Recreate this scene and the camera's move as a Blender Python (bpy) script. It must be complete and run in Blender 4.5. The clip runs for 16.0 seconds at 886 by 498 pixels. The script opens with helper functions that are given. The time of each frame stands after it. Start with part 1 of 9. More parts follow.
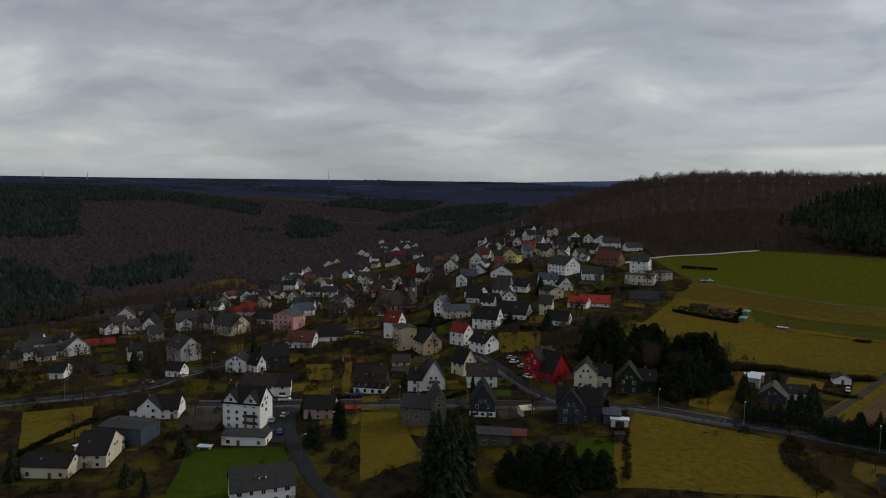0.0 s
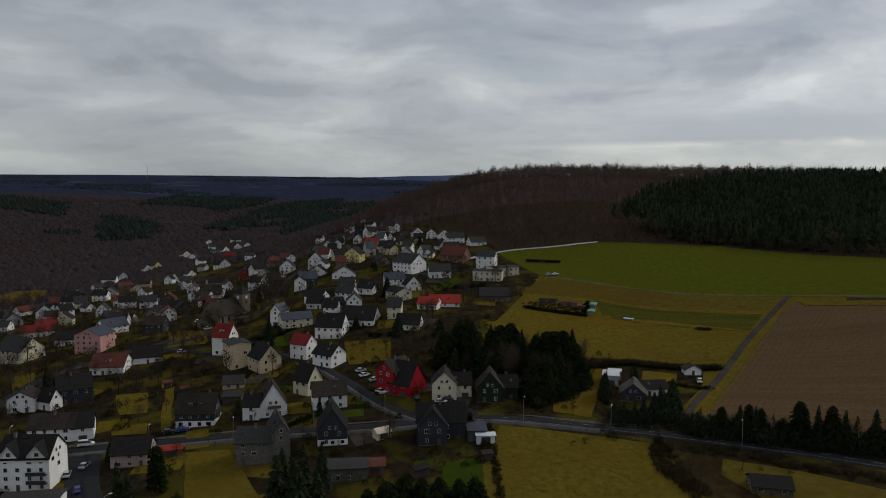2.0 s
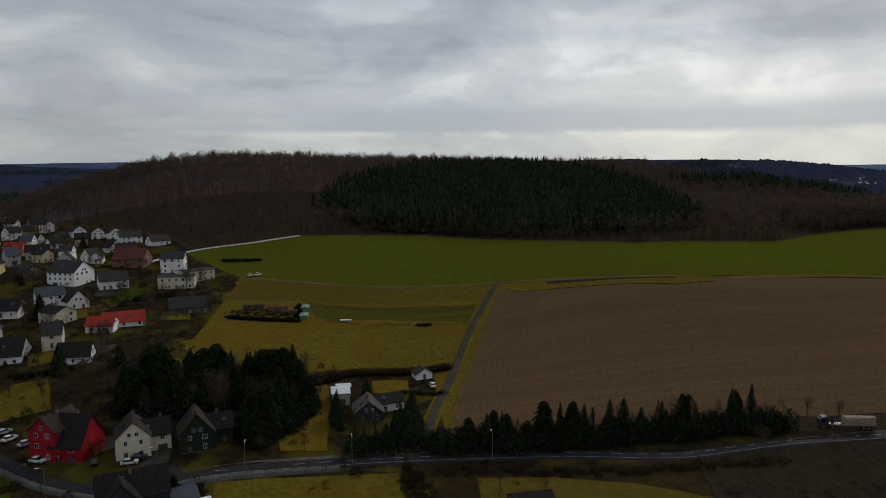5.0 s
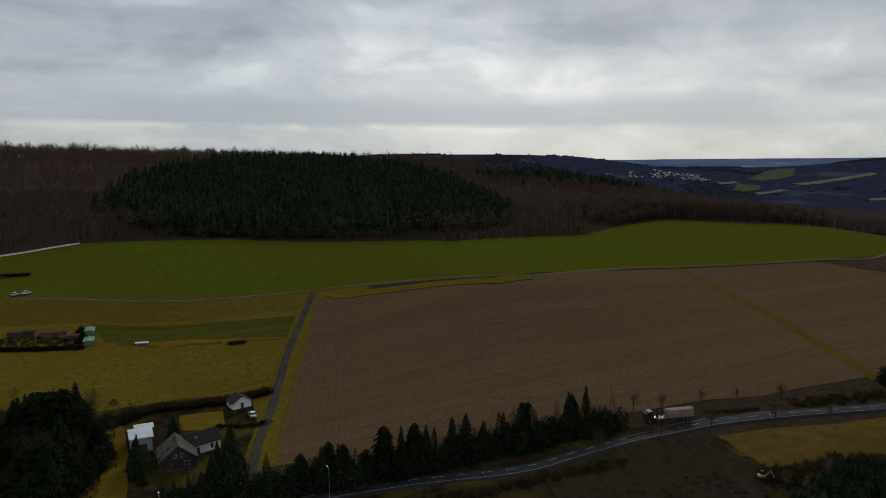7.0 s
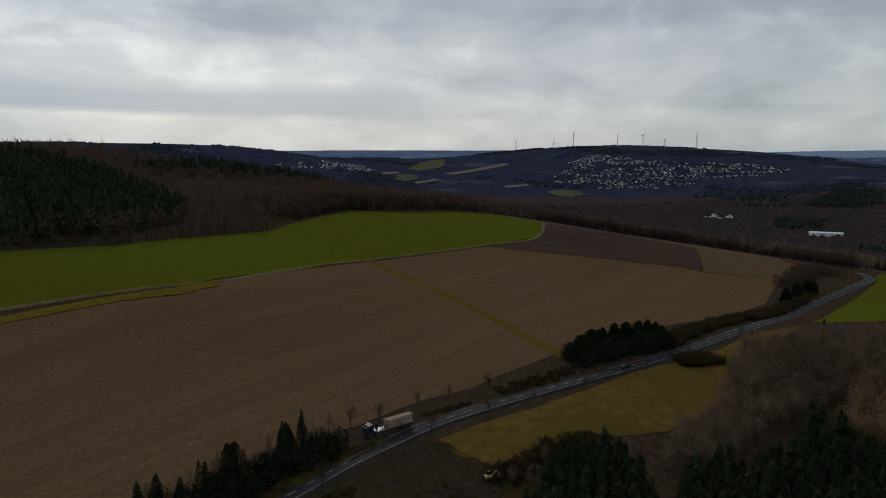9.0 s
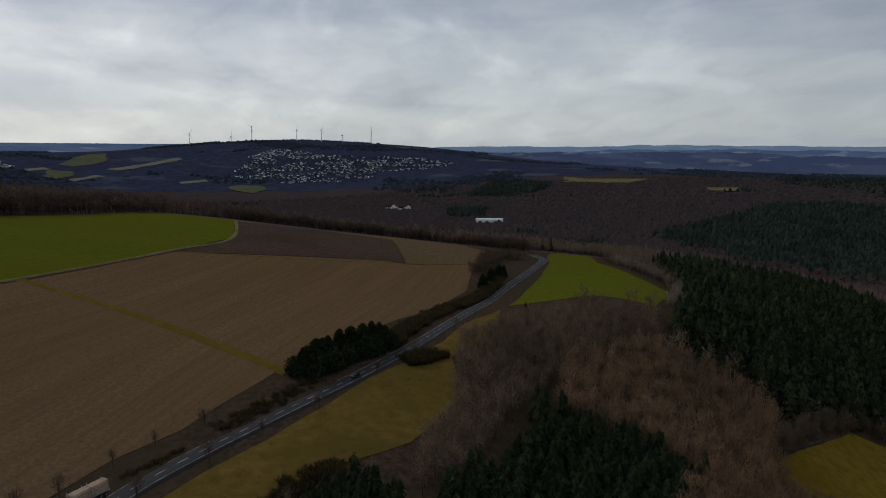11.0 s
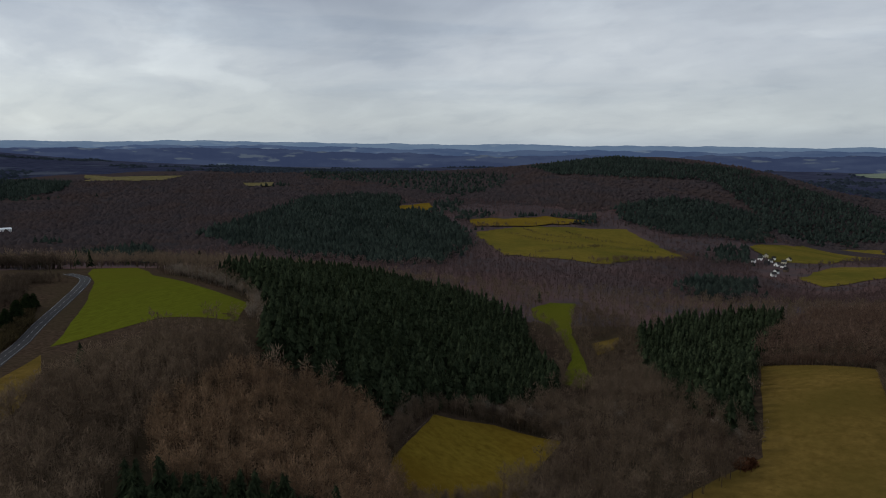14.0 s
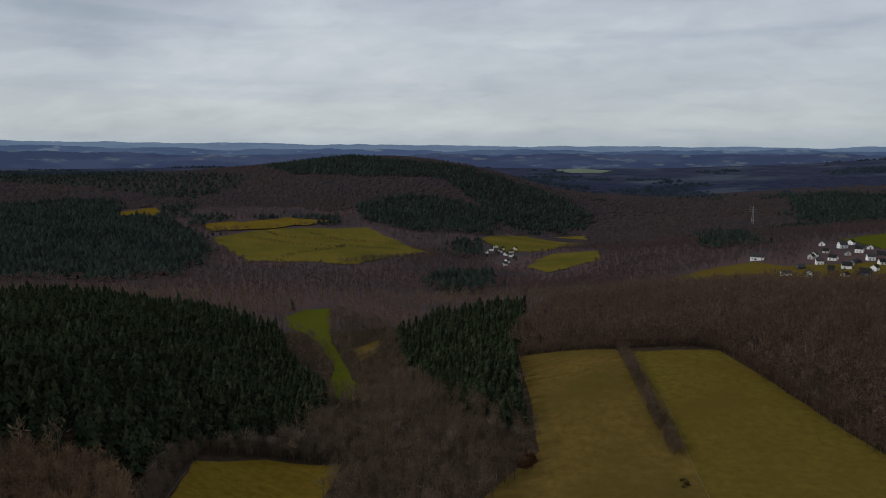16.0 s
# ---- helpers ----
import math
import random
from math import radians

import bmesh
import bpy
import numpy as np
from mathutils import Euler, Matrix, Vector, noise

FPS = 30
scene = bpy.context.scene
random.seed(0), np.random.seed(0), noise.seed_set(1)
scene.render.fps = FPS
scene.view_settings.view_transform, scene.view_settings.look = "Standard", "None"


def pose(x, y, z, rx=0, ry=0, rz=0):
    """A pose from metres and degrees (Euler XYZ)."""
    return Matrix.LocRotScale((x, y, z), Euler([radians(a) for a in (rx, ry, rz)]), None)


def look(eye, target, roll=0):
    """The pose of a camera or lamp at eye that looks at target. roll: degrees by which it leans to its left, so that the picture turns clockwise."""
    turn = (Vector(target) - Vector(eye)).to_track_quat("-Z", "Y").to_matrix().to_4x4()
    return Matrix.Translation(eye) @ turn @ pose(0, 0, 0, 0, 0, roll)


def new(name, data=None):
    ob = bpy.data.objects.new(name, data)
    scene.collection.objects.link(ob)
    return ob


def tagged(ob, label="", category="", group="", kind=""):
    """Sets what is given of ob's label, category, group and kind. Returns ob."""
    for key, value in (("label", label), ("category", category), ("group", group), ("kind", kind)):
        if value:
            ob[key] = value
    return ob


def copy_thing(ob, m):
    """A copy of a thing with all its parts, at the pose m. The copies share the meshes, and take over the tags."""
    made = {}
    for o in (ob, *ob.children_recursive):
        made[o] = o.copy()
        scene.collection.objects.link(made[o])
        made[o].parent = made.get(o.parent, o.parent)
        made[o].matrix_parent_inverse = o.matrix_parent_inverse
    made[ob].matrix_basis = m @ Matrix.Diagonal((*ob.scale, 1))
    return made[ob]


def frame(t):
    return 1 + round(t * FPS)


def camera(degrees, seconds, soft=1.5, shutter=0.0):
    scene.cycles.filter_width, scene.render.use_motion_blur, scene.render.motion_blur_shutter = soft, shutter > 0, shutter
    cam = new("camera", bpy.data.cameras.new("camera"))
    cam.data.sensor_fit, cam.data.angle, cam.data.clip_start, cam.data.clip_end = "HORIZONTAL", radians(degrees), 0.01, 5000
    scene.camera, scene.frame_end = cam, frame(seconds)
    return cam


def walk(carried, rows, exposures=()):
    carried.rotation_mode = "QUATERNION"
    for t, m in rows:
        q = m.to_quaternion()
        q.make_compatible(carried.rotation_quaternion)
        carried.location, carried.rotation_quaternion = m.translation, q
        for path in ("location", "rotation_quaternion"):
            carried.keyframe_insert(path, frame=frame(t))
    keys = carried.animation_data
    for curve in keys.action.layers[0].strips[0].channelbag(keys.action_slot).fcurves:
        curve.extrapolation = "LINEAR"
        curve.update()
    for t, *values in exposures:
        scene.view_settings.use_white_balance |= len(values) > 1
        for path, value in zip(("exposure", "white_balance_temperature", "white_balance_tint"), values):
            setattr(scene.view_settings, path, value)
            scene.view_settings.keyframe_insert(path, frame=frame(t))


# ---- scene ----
import collections
from mathutils.geometry import delaunay_2d_cdt

cam = camera(65.62, 16.0, soft=1.0)

# seconds, eye, heading (clockwise from +y), pitch, roll in degrees
PATH = [
    (0, (-0.00, -0.00, 75.00), 0.00, -4.68, 0.73),
    (0.5, (-0.48, 7.50, 75.01), 2.49, -4.75, 0.62),
    (1, (-1.54, 14.68, 75.12), 5.71, -4.80, 0.42),
    (1.5, (-1.39, 21.70, 75.06), 9.58, -4.87, 0.20),
    (2, (-0.95, 29.28, 74.89), 13.66, -5.00, 0.11),
    (2.5, (-0.43, 36.58, 75.05), 17.85, -5.16, -0.02),
    (3, (0.31, 43.58, 75.23), 22.31, -5.38, -0.14),
    (3.5, (1.71, 50.71, 75.08), 26.65, -5.51, -0.21),
    (4, (3.75, 57.59, 74.96), 31.59, -5.68, -0.31),
    (4.5, (5.26, 63.97, 75.24), 35.80, -5.85, -0.24),
    (5, (6.36, 69.01, 75.74), 39.57, -6.01, -0.14),
    (5.5, (7.50, 73.29, 76.37), 43.18, -6.16, -0.10),
    (6, (9.15, 77.40, 77.04), 46.90, -6.31, -0.11),
    (6.5, (11.78, 81.93, 77.68), 51.02, -6.45, -0.14),
    (7, (15.84, 87.47, 78.23), 55.82, -6.58, -0.14),
    (7.5, (20.11, 92.48, 78.45), 60.94, -6.77, -0.03),
    (8, (26.04, 97.43, 78.36), 67.88, -6.92, 0.01),
    (8.5, (32.32, 102.06, 78.21), 74.79, -7.12, 0.03),
    (9, (38.59, 105.95, 78.32), 82.88, -7.38, -0.02),
    (9.5, (44.77, 109.51, 78.26), 88.97, -7.55, 0.08),
    (10, (52.08, 112.31, 77.85), 95.84, -7.64, 0.07),
    (10.5, (59.11, 114.11, 77.60), 102.50, -7.73, 0.05),
    (11, (65.90, 115.03, 77.48), 109.02, -7.83, 0.04),
    (11.5, (72.51, 115.20, 77.45), 115.45, -7.92, 0.07),
    (12, (78.98, 114.72, 77.53), 121.88, -8.01, 0.12),
    (12.5, (85.35, 113.73, 77.74), 128.37, -8.08, 0.17),
    (13, (91.68, 112.34, 78.16), 135.00, -8.13, 0.14),
    (13.5, (98.31, 110.28, 78.26), 140.35, -8.12, 0.15),
    (14, (104.77, 106.48, 78.44), 146.65, -8.15, 0.11),
    (14.5, (110.52, 102.49, 78.44), 151.91, -8.18, 0.16),
    (15, (115.91, 98.21, 78.93), 157.24, -8.20, 0.11),
    (15.5, (121.12, 93.88, 79.43), 162.92, -8.21, 0.06),
    (16, (125.84, 88.60, 79.66), 168.49, -8.26, 0.02),
]


def aim(eye, heading, pitch, roll):
    h, p = radians(heading), radians(pitch)
    ahead = Vector((math.sin(h) * math.cos(p), math.cos(h) * math.cos(p), math.sin(p)))
    return look(eye, Vector(eye) + 10 * ahead, roll)


walk(cam, [(t, aim(eye, heading, pitch, roll)) for t, eye, heading, pitch, roll in PATH], [(0, 0, 6700, 10), (4, 0, 6700, 10), (6.5, 0, 6600, 10), (8, -0.06, 6570, 10), (10, -0.06, 6480, 10), (12.5, 0.33, 6420, 10), (16, 0.33, 6450, 10)])

world = bpy.data.worlds.new("overcast_sky")
world.use_nodes = True
scene.world = world


def build_sky():
    """High broken overcast: a Nishita sky behind streaked layers of cloud."""
    nt = world.node_tree
    for n in list(nt.nodes):
        nt.nodes.remove(n)
    N, L = nt.nodes.new, nt.links.new
    out, bg = N("ShaderNodeOutputWorld"), N("ShaderNodeBackground")
    sky = N("ShaderNodeTexSky")
    sky.sky_type, sky.sun_disc = "NISHITA", False
    sky.sun_elevation, sky.sun_rotation = radians(SUN_UP), radians(SUN_TURN)
    thin = N("ShaderNodeMix")
    thin.data_type = "RGBA"
    coord, sep = N("ShaderNodeTexCoord"), N("ShaderNodeSeparateXYZ")
    L(coord.outputs["Generated"], sep.inputs[0])
    lift = N("ShaderNodeMath")
    lift.operation = "MAXIMUM"
    lift.inputs[1].default_value = 0.0
    L(sep.outputs[2], lift.inputs[0])
    low = N("ShaderNodeMath")
    low.operation = "ADD"
    low.inputs[1].default_value = 0.28
    L(lift.outputs[0], low.inputs[0])
    flat = N("ShaderNodeVectorMath")
    flat.operation = "DIVIDE"
    comb = N("ShaderNodeCombineXYZ")
    for i in range(3):
        L(low.outputs[0], comb.inputs[i])
    L(coord.outputs["Generated"], flat.inputs[0])
    L(comb.outputs[0], flat.inputs[1])

    def noisy(scale, detail, rough, turn, stretch, shift):
        m = N("ShaderNodeMapping")
        m.inputs["Rotation"].default_value = (0, 0, radians(turn))
        m.inputs["Scale"].default_value = (stretch, 1, 0)
        m.inputs["Location"].default_value = shift
        L(flat.outputs[0], m.inputs[0])
        n = N("ShaderNodeTexNoise")
        n.inputs["Scale"].default_value, n.inputs["Detail"].default_value, n.inputs["Roughness"].default_value = scale, detail, rough
        n.inputs["Distortion"].default_value = 0.35
        L(m.outputs[0], n.inputs["Vector"])
        return n.outputs["Fac"]

    def ramp(src, stops):
        r = N("ShaderNodeValToRGB")
        e = r.color_ramp.elements
        while len(e) < len(stops):
            e.new(0.5)
        for el, (pos, col) in zip(e, stops):
            el.position, el.color = pos, (*col, 1)
        r.color_ramp.interpolation = "EASE"
        L(src, r.inputs[0])
        return r.outputs[0]

    def mix(a, b, fac, how="MIX"):
        m = N("ShaderNodeMix")
        m.data_type, m.blend_type = "RGBA", how
        for value, socket in ((fac, m.inputs[0]), (a, m.inputs[6]), (b, m.inputs[7])):
            if isinstance(value, (int, float)):
                socket.default_value = value
            elif isinstance(value, tuple):
                socket.default_value = (*value, 1)
            else:
                L(value, socket)
        return m.outputs[2]

    # pale towards the horizon, bluer and darker overhead
    grade = ramp(sep.outputs[2], [(0.0, (0.41, 0.46, 0.50)), (0.04, (0.50, 0.535, 0.545)), (0.13, (0.52, 0.55, 0.575)), (0.25, (0.35, 0.385, 0.44)), (0.40, (0.28, 0.315, 0.375)), (0.85, (0.62, 0.64, 0.68))])

    def blotchy(scale, detail, rough, tall_by, shift):
        m = N("ShaderNodeMapping")
        m.inputs["Scale"].default_value = (1, 1, tall_by)
        m.inputs["Location"].default_value = shift
        L(coord.outputs["Generated"], m.inputs[0])
        n = N("ShaderNodeTexNoise")
        n.inputs["Scale"].default_value, n.inputs["Detail"].default_value, n.inputs["Roughness"].default_value = scale, detail, rough
        n.inputs["Distortion"].default_value = 0.4
        L(m.outputs[0], n.inputs["Vector"])
        return n.outputs["Fac"]

    wide = blotchy(1.5, 4, 0.5, 2.2, (3.1, 1.7, 0.4))
    heaps = noisy(2.1, 8, 0.53, 25, 0.85, (2.3, 4.2, 0))
    fine = noisy(5.0, 7, 0.55, 12, 0.7, (7.3, 2.2, 0))
    veil = ramp(wide, [(0.34, (0.88, 0.89, 0.91)), (0.5, (0.99, 0.99, 1.0)), (0.66, (1.12, 1.11, 1.09))])
    torn = ramp(heaps, [(0.34, (0.70, 0.72, 0.77)), (0.45, (0.90, 0.915, 0.945)), (0.53, (1.03, 1.03, 1.03)), (0.65, (1.34, 1.33, 1.29))])
    wisps = ramp(fine, [(0.32, (0.90, 0.91, 0.93)), (0.5, (1.0, 1.0, 1.0)), (0.7, (1.07, 1.07, 1.06))])
    # the overcast is smoother and greyer away from the sun
    side = N("ShaderNodeVectorMath")
    side.operation = "DOT_PRODUCT"
    side.inputs[1].default_value = (0.55, 0.83, 0.0)
    L(coord.outputs["Generated"], side.inputs[0])
    south = N("ShaderNodeMapRange")
    south.inputs["From Min"].default_value, south.inputs["From Max"].default_value = 0.35, -0.35
    L(side.outputs["Value"], south.inputs["Value"])
    calm = N("ShaderNodeMath")
    calm.operation = "MULTIPLY"
    calm.inputs[1].default_value = 0.6
    L(south.outputs[0], calm.inputs[0])
    torn = mix(torn, (1.0, 1.0, 1.005), calm.outputs[0])
    # it closes to an even veil low down
    even = N("ShaderNodeMapRange")
    even.inputs["From Min"].default_value, even.inputs["From Max"].default_value = 0.15, 0.03
    even.inputs["To Max"].default_value = 0.6
    L(sep.outputs[2], even.inputs["Value"])
    torn = mix(torn, (1.0, 1.0, 1.0), even.outputs[0])
    # long layers low over the horizon
    tall = N("ShaderNodeMapping")
    tall.inputs["Scale"].default_value = (1.5, 1.5, 15)
    tall.inputs["Location"].default_value = (0.4, 0.2, 0.35)
    L(coord.outputs["Generated"], tall.inputs[0])
    layer = N("ShaderNodeTexNoise")
    layer.inputs["Scale"].default_value, layer.inputs["Detail"].default_value, layer.inputs["Roughness"].default_value = 1.0, 6, 0.5
    L(tall.outputs[0], layer.inputs["Vector"])
    bands = ramp(layer.outputs["Fac"], [(0.34, (0.86, 0.885, 0.92)), (0.47, (1.0, 1.0, 1.0)), (0.55, (1.0, 1.0, 1.0)), (0.7, (1.06, 1.06, 1.05))])

    # one long grey bank in the east, with a bright lower rim
    def between(src, marks):
        r = N("ShaderNodeValToRGB")
        e = r.color_ramp.elements
        while len(e) < len(marks):
            e.new(0.5)
        for el, (pos, v) in zip(e, marks):
            el.position, el.color = pos, (v, v, v, 1)
        L(src, r.inputs[0])
        return r.outputs[0]

    ragged = N("ShaderNodeMath")
    ragged.operation = "MULTIPLY_ADD"
    ragged.inputs[1].default_value = 0.035
    L(layer.outputs["Fac"], ragged.inputs[0])
    L(sep.outputs[2], ragged.inputs[2])
    east = N("ShaderNodeVectorMath")
    east.operation = "DOT_PRODUCT"
    east.inputs[1].default_value = (0.80, 0.60, 0.0)
    L(coord.outputs["Generated"], east.inputs[0])
    reach = between(east.outputs["Value"], [(0.80, 0.0), (0.93, 1.0)])

    def times(a, b):
        m = N("ShaderNodeMath")
        m.operation = "MULTIPLY"
        L(a, m.inputs[0])
        L(b, m.inputs[1])
        return m.outputs[0]

    bank = times(between(ragged.outputs[0], [(0.072, 0.0), (0.080, 0.85), (0.104, 0.8), (0.130, 0.0)]), reach)
    rim = times(between(ragged.outputs[0], [(0.068, 0.0), (0.075, 0.7), (0.080, 0.0)]), times(reach, between(heaps, [(0.46, 0.0), (0.56, 1.0)])))
    cloud = mix(grade, veil, 1.0, "MULTIPLY")
    cloud = mix(cloud, torn, 0.9, "MULTIPLY")
    cloud = mix(cloud, wisps, 0.8, "MULTIPLY")
    cloud = mix(cloud, bands, 1.0, "MULTIPLY")
    cloud = mix(cloud, (0.34, 0.385, 0.45), bank)
    cloud = mix(cloud, (0.68, 0.69, 0.66), rim)
    # the sun glows behind the layer
    toward = N("ShaderNodeVectorMath")
    toward.operation = "DOT_PRODUCT"
    toward.inputs[1].default_value = GLOW_WAY
    L(coord.outputs["Generated"], toward.inputs[0])
    glow = ramp(toward.outputs["Value"], [(0.0, (0.85, 0.86, 0.87)), (0.3, (0.77, 0.785, 0.80)), (0.68, (0.84, 0.855, 0.87)), (0.88, (1.01, 1.01, 1.01)), (1.0, (1.20, 1.19, 1.16))])
    cloud = mix(cloud, glow, 1.0, "MULTIPLY")
    dim = N("ShaderNodeVectorMath")
    dim.operation = "SCALE"
    dim.inputs["Scale"].default_value = 0.1
    L(sky.outputs[0], dim.inputs[0])
    whole = mix(dim.outputs[0], cloud, 0.93)
    L(whole, bg.inputs["Color"])
    bg.inputs["Strength"].default_value = SKY_STRENGTH
    L(bg.outputs[0], out.inputs[0])


SUN_UP, SUN_TURN = 32, 72
SKY_STRENGTH = 1.0
SUN_WAY = Vector((math.sin(radians(SUN_TURN)) * math.cos(radians(SUN_UP)), math.cos(radians(SUN_TURN)) * math.cos(radians(SUN_UP)), math.sin(radians(SUN_UP))))
GLOW_WAY = (0.84, 0.45, 0.30)
build_sky()
sun = new("sun", bpy.data.lights.new("sun", "SUN"))
sun.data.energy, sun.data.angle, sun.data.color = 1.15, radians(18), (1.0, 0.96, 0.9)
sun.matrix_world = look(SUN_WAY * 300, (0, 0, 0))

# ---- materials ----
def surface(name, dark, light, grain=1.0, patch=0.05, rough=0.9, bump=0.3, bump_scale=None, island=0.0, per_object=0.0, metal=0.0, third=None, stretch=(1, 1, 1), depth=0.05, spec=0.25, rows=None, edge=(0.42, 0.72), thin=0.0, blotch=None):
    """Two-scale mottled surface in world metres: grain and patch are noise scales per metre."""
    m = bpy.data.materials.new(name)
    m.use_nodes = True
    nt = m.node_tree
    N, L = nt.nodes.new, nt.links.new
    p = nt.nodes["Principled BSDF"]
    p.inputs["Roughness"].default_value, p.inputs["Metallic"].default_value = rough, metal
    p.inputs["Specular IOR Level"].default_value = spec
    geo = N("ShaderNodeNewGeometry")
    scale = N("ShaderNodeMapping")
    scale.inputs["Scale"].default_value = stretch
    L(geo.outputs["Position"], scale.inputs[0])

    def noisy(s, detail=4):
        n = N("ShaderNodeTexNoise")
        n.inputs["Scale"].default_value, n.inputs["Detail"].default_value = s, detail
        n.inputs["Roughness"].default_value = 0.6
        L(scale.outputs[0], n.inputs["Vector"])
        return n.outputs["Fac"]

    def ramp(src, lo, hi):
        r = N("ShaderNodeMapRange")
        r.inputs["From Min"].default_value, r.inputs["From Max"].default_value = lo, hi
        L(src, r.inputs["Value"])
        return r.outputs[0]

    def mix(a, b, fac):
        x = N("ShaderNodeMix")
        x.data_type = "RGBA"
        for value, socket in ((fac, x.inputs[0]), (a, x.inputs[6]), (b, x.inputs[7])):
            if isinstance(value, tuple):
                socket.default_value = (*value, 1)
            elif isinstance(value, float):
                socket.default_value = value
            else:
                L(value, socket)
        return x.outputs[2]

    fine, broad = noisy(grain), noisy(patch, 5)
    col = mix(dark, light, ramp(fine, 0.3, 0.7))
    other = third or tuple(0.72 * d + 0.1 * l for d, l in zip(dark, light))
    col = mix(col, other, ramp(broad, *edge))
    if rows:
        # drilled or mown rows: heading in degrees, spacing in metres, strength
        heading, spacing, strength = rows
        turn = N("ShaderNodeMapping")
        turn.inputs["Rotation"].default_value = (0, 0, -radians(heading))
        L(geo.outputs["Position"], turn.inputs[0])
        along = N("ShaderNodeMapping")
        along.inputs["Scale"].default_value = (0.012, 1.0 / spacing, 0.0)
        L(turn.outputs[0], along.inputs[0])
        for size, share in ((1.0, 1.0), (0.16, 0.8)):
            streak = N("ShaderNodeTexNoise")
            streak.inputs["Scale"].default_value, streak.inputs["Detail"].default_value, streak.inputs["Distortion"].default_value = size, 3, 0.2
            L(along.outputs[0], streak.inputs["Vector"])
            mild = N("ShaderNodeMath")
            mild.operation = "MULTIPLY"
            mild.inputs[1].default_value = strength * share
            L(ramp(streak.outputs["Fac"], 0.42, 0.62), mild.inputs[0])
            col = mix(col, tuple(0.6 * d for d in dark), mild.outputs[0])
    if island or per_object:
        info = N("ShaderNodeObjectInfo").outputs["Random"] if per_object else geo.outputs["Random Per Island"]
        hsv = N("ShaderNodeHueSaturation")
        span = island or per_object
        L(ramp(info, 0, 1), hsv.inputs["Fac"])
        hsv.inputs["Fac"].default_value = 1
        v = N("ShaderNodeMapRange")
        v.inputs["To Min"].default_value, v.inputs["To Max"].default_value = 1 - span, 1 + span
        L(info, v.inputs["Value"])
        nt.links.remove(hsv.inputs["Fac"].links[0])
        L(v.outputs[0], hsv.inputs["Value"])
        L(col, hsv.inputs["Color"])
        col = hsv.outputs[0]
    if blotch:
        # a third scale of stands and clearings: noise scale, colour
        col = mix(col, blotch[1], ramp(noisy(blotch[0], 6), 0.48, 0.66))
    L(col, p.inputs["Base Color"])
    if thin:
        # twigs and sprays let part of the light through
        t = N("ShaderNodeBsdfTranslucent")
        L(col, t.inputs["Color"])
        both = N("ShaderNodeMixShader")
        both.inputs[0].default_value = thin
        L(p.outputs[0], both.inputs[1])
        L(t.outputs[0], both.inputs[2])
        L(both.outputs[0], nt.nodes["Material Output"].inputs["Surface"])
    if bump:
        b = N("ShaderNodeBump")
        b.inputs["Strength"].default_value, b.inputs["Distance"].default_value = bump, depth
        L(noisy(bump_scale or grain * 2), b.inputs["Height"])
        L(b.outputs[0], p.inputs["Normal"])
    return m


def plain(name, colour, rough=0.6, metal=0.0, spec=0.4):
    m = bpy.data.materials.new(name)
    m.use_nodes = True
    p = m.node_tree.nodes["Principled BSDF"]
    p.inputs["Base Color"].default_value = (*colour, 1)
    p.inputs["Roughness"].default_value, p.inputs["Metallic"].default_value, p.inputs["Specular IOR Level"].default_value = rough, metal, spec
    return m


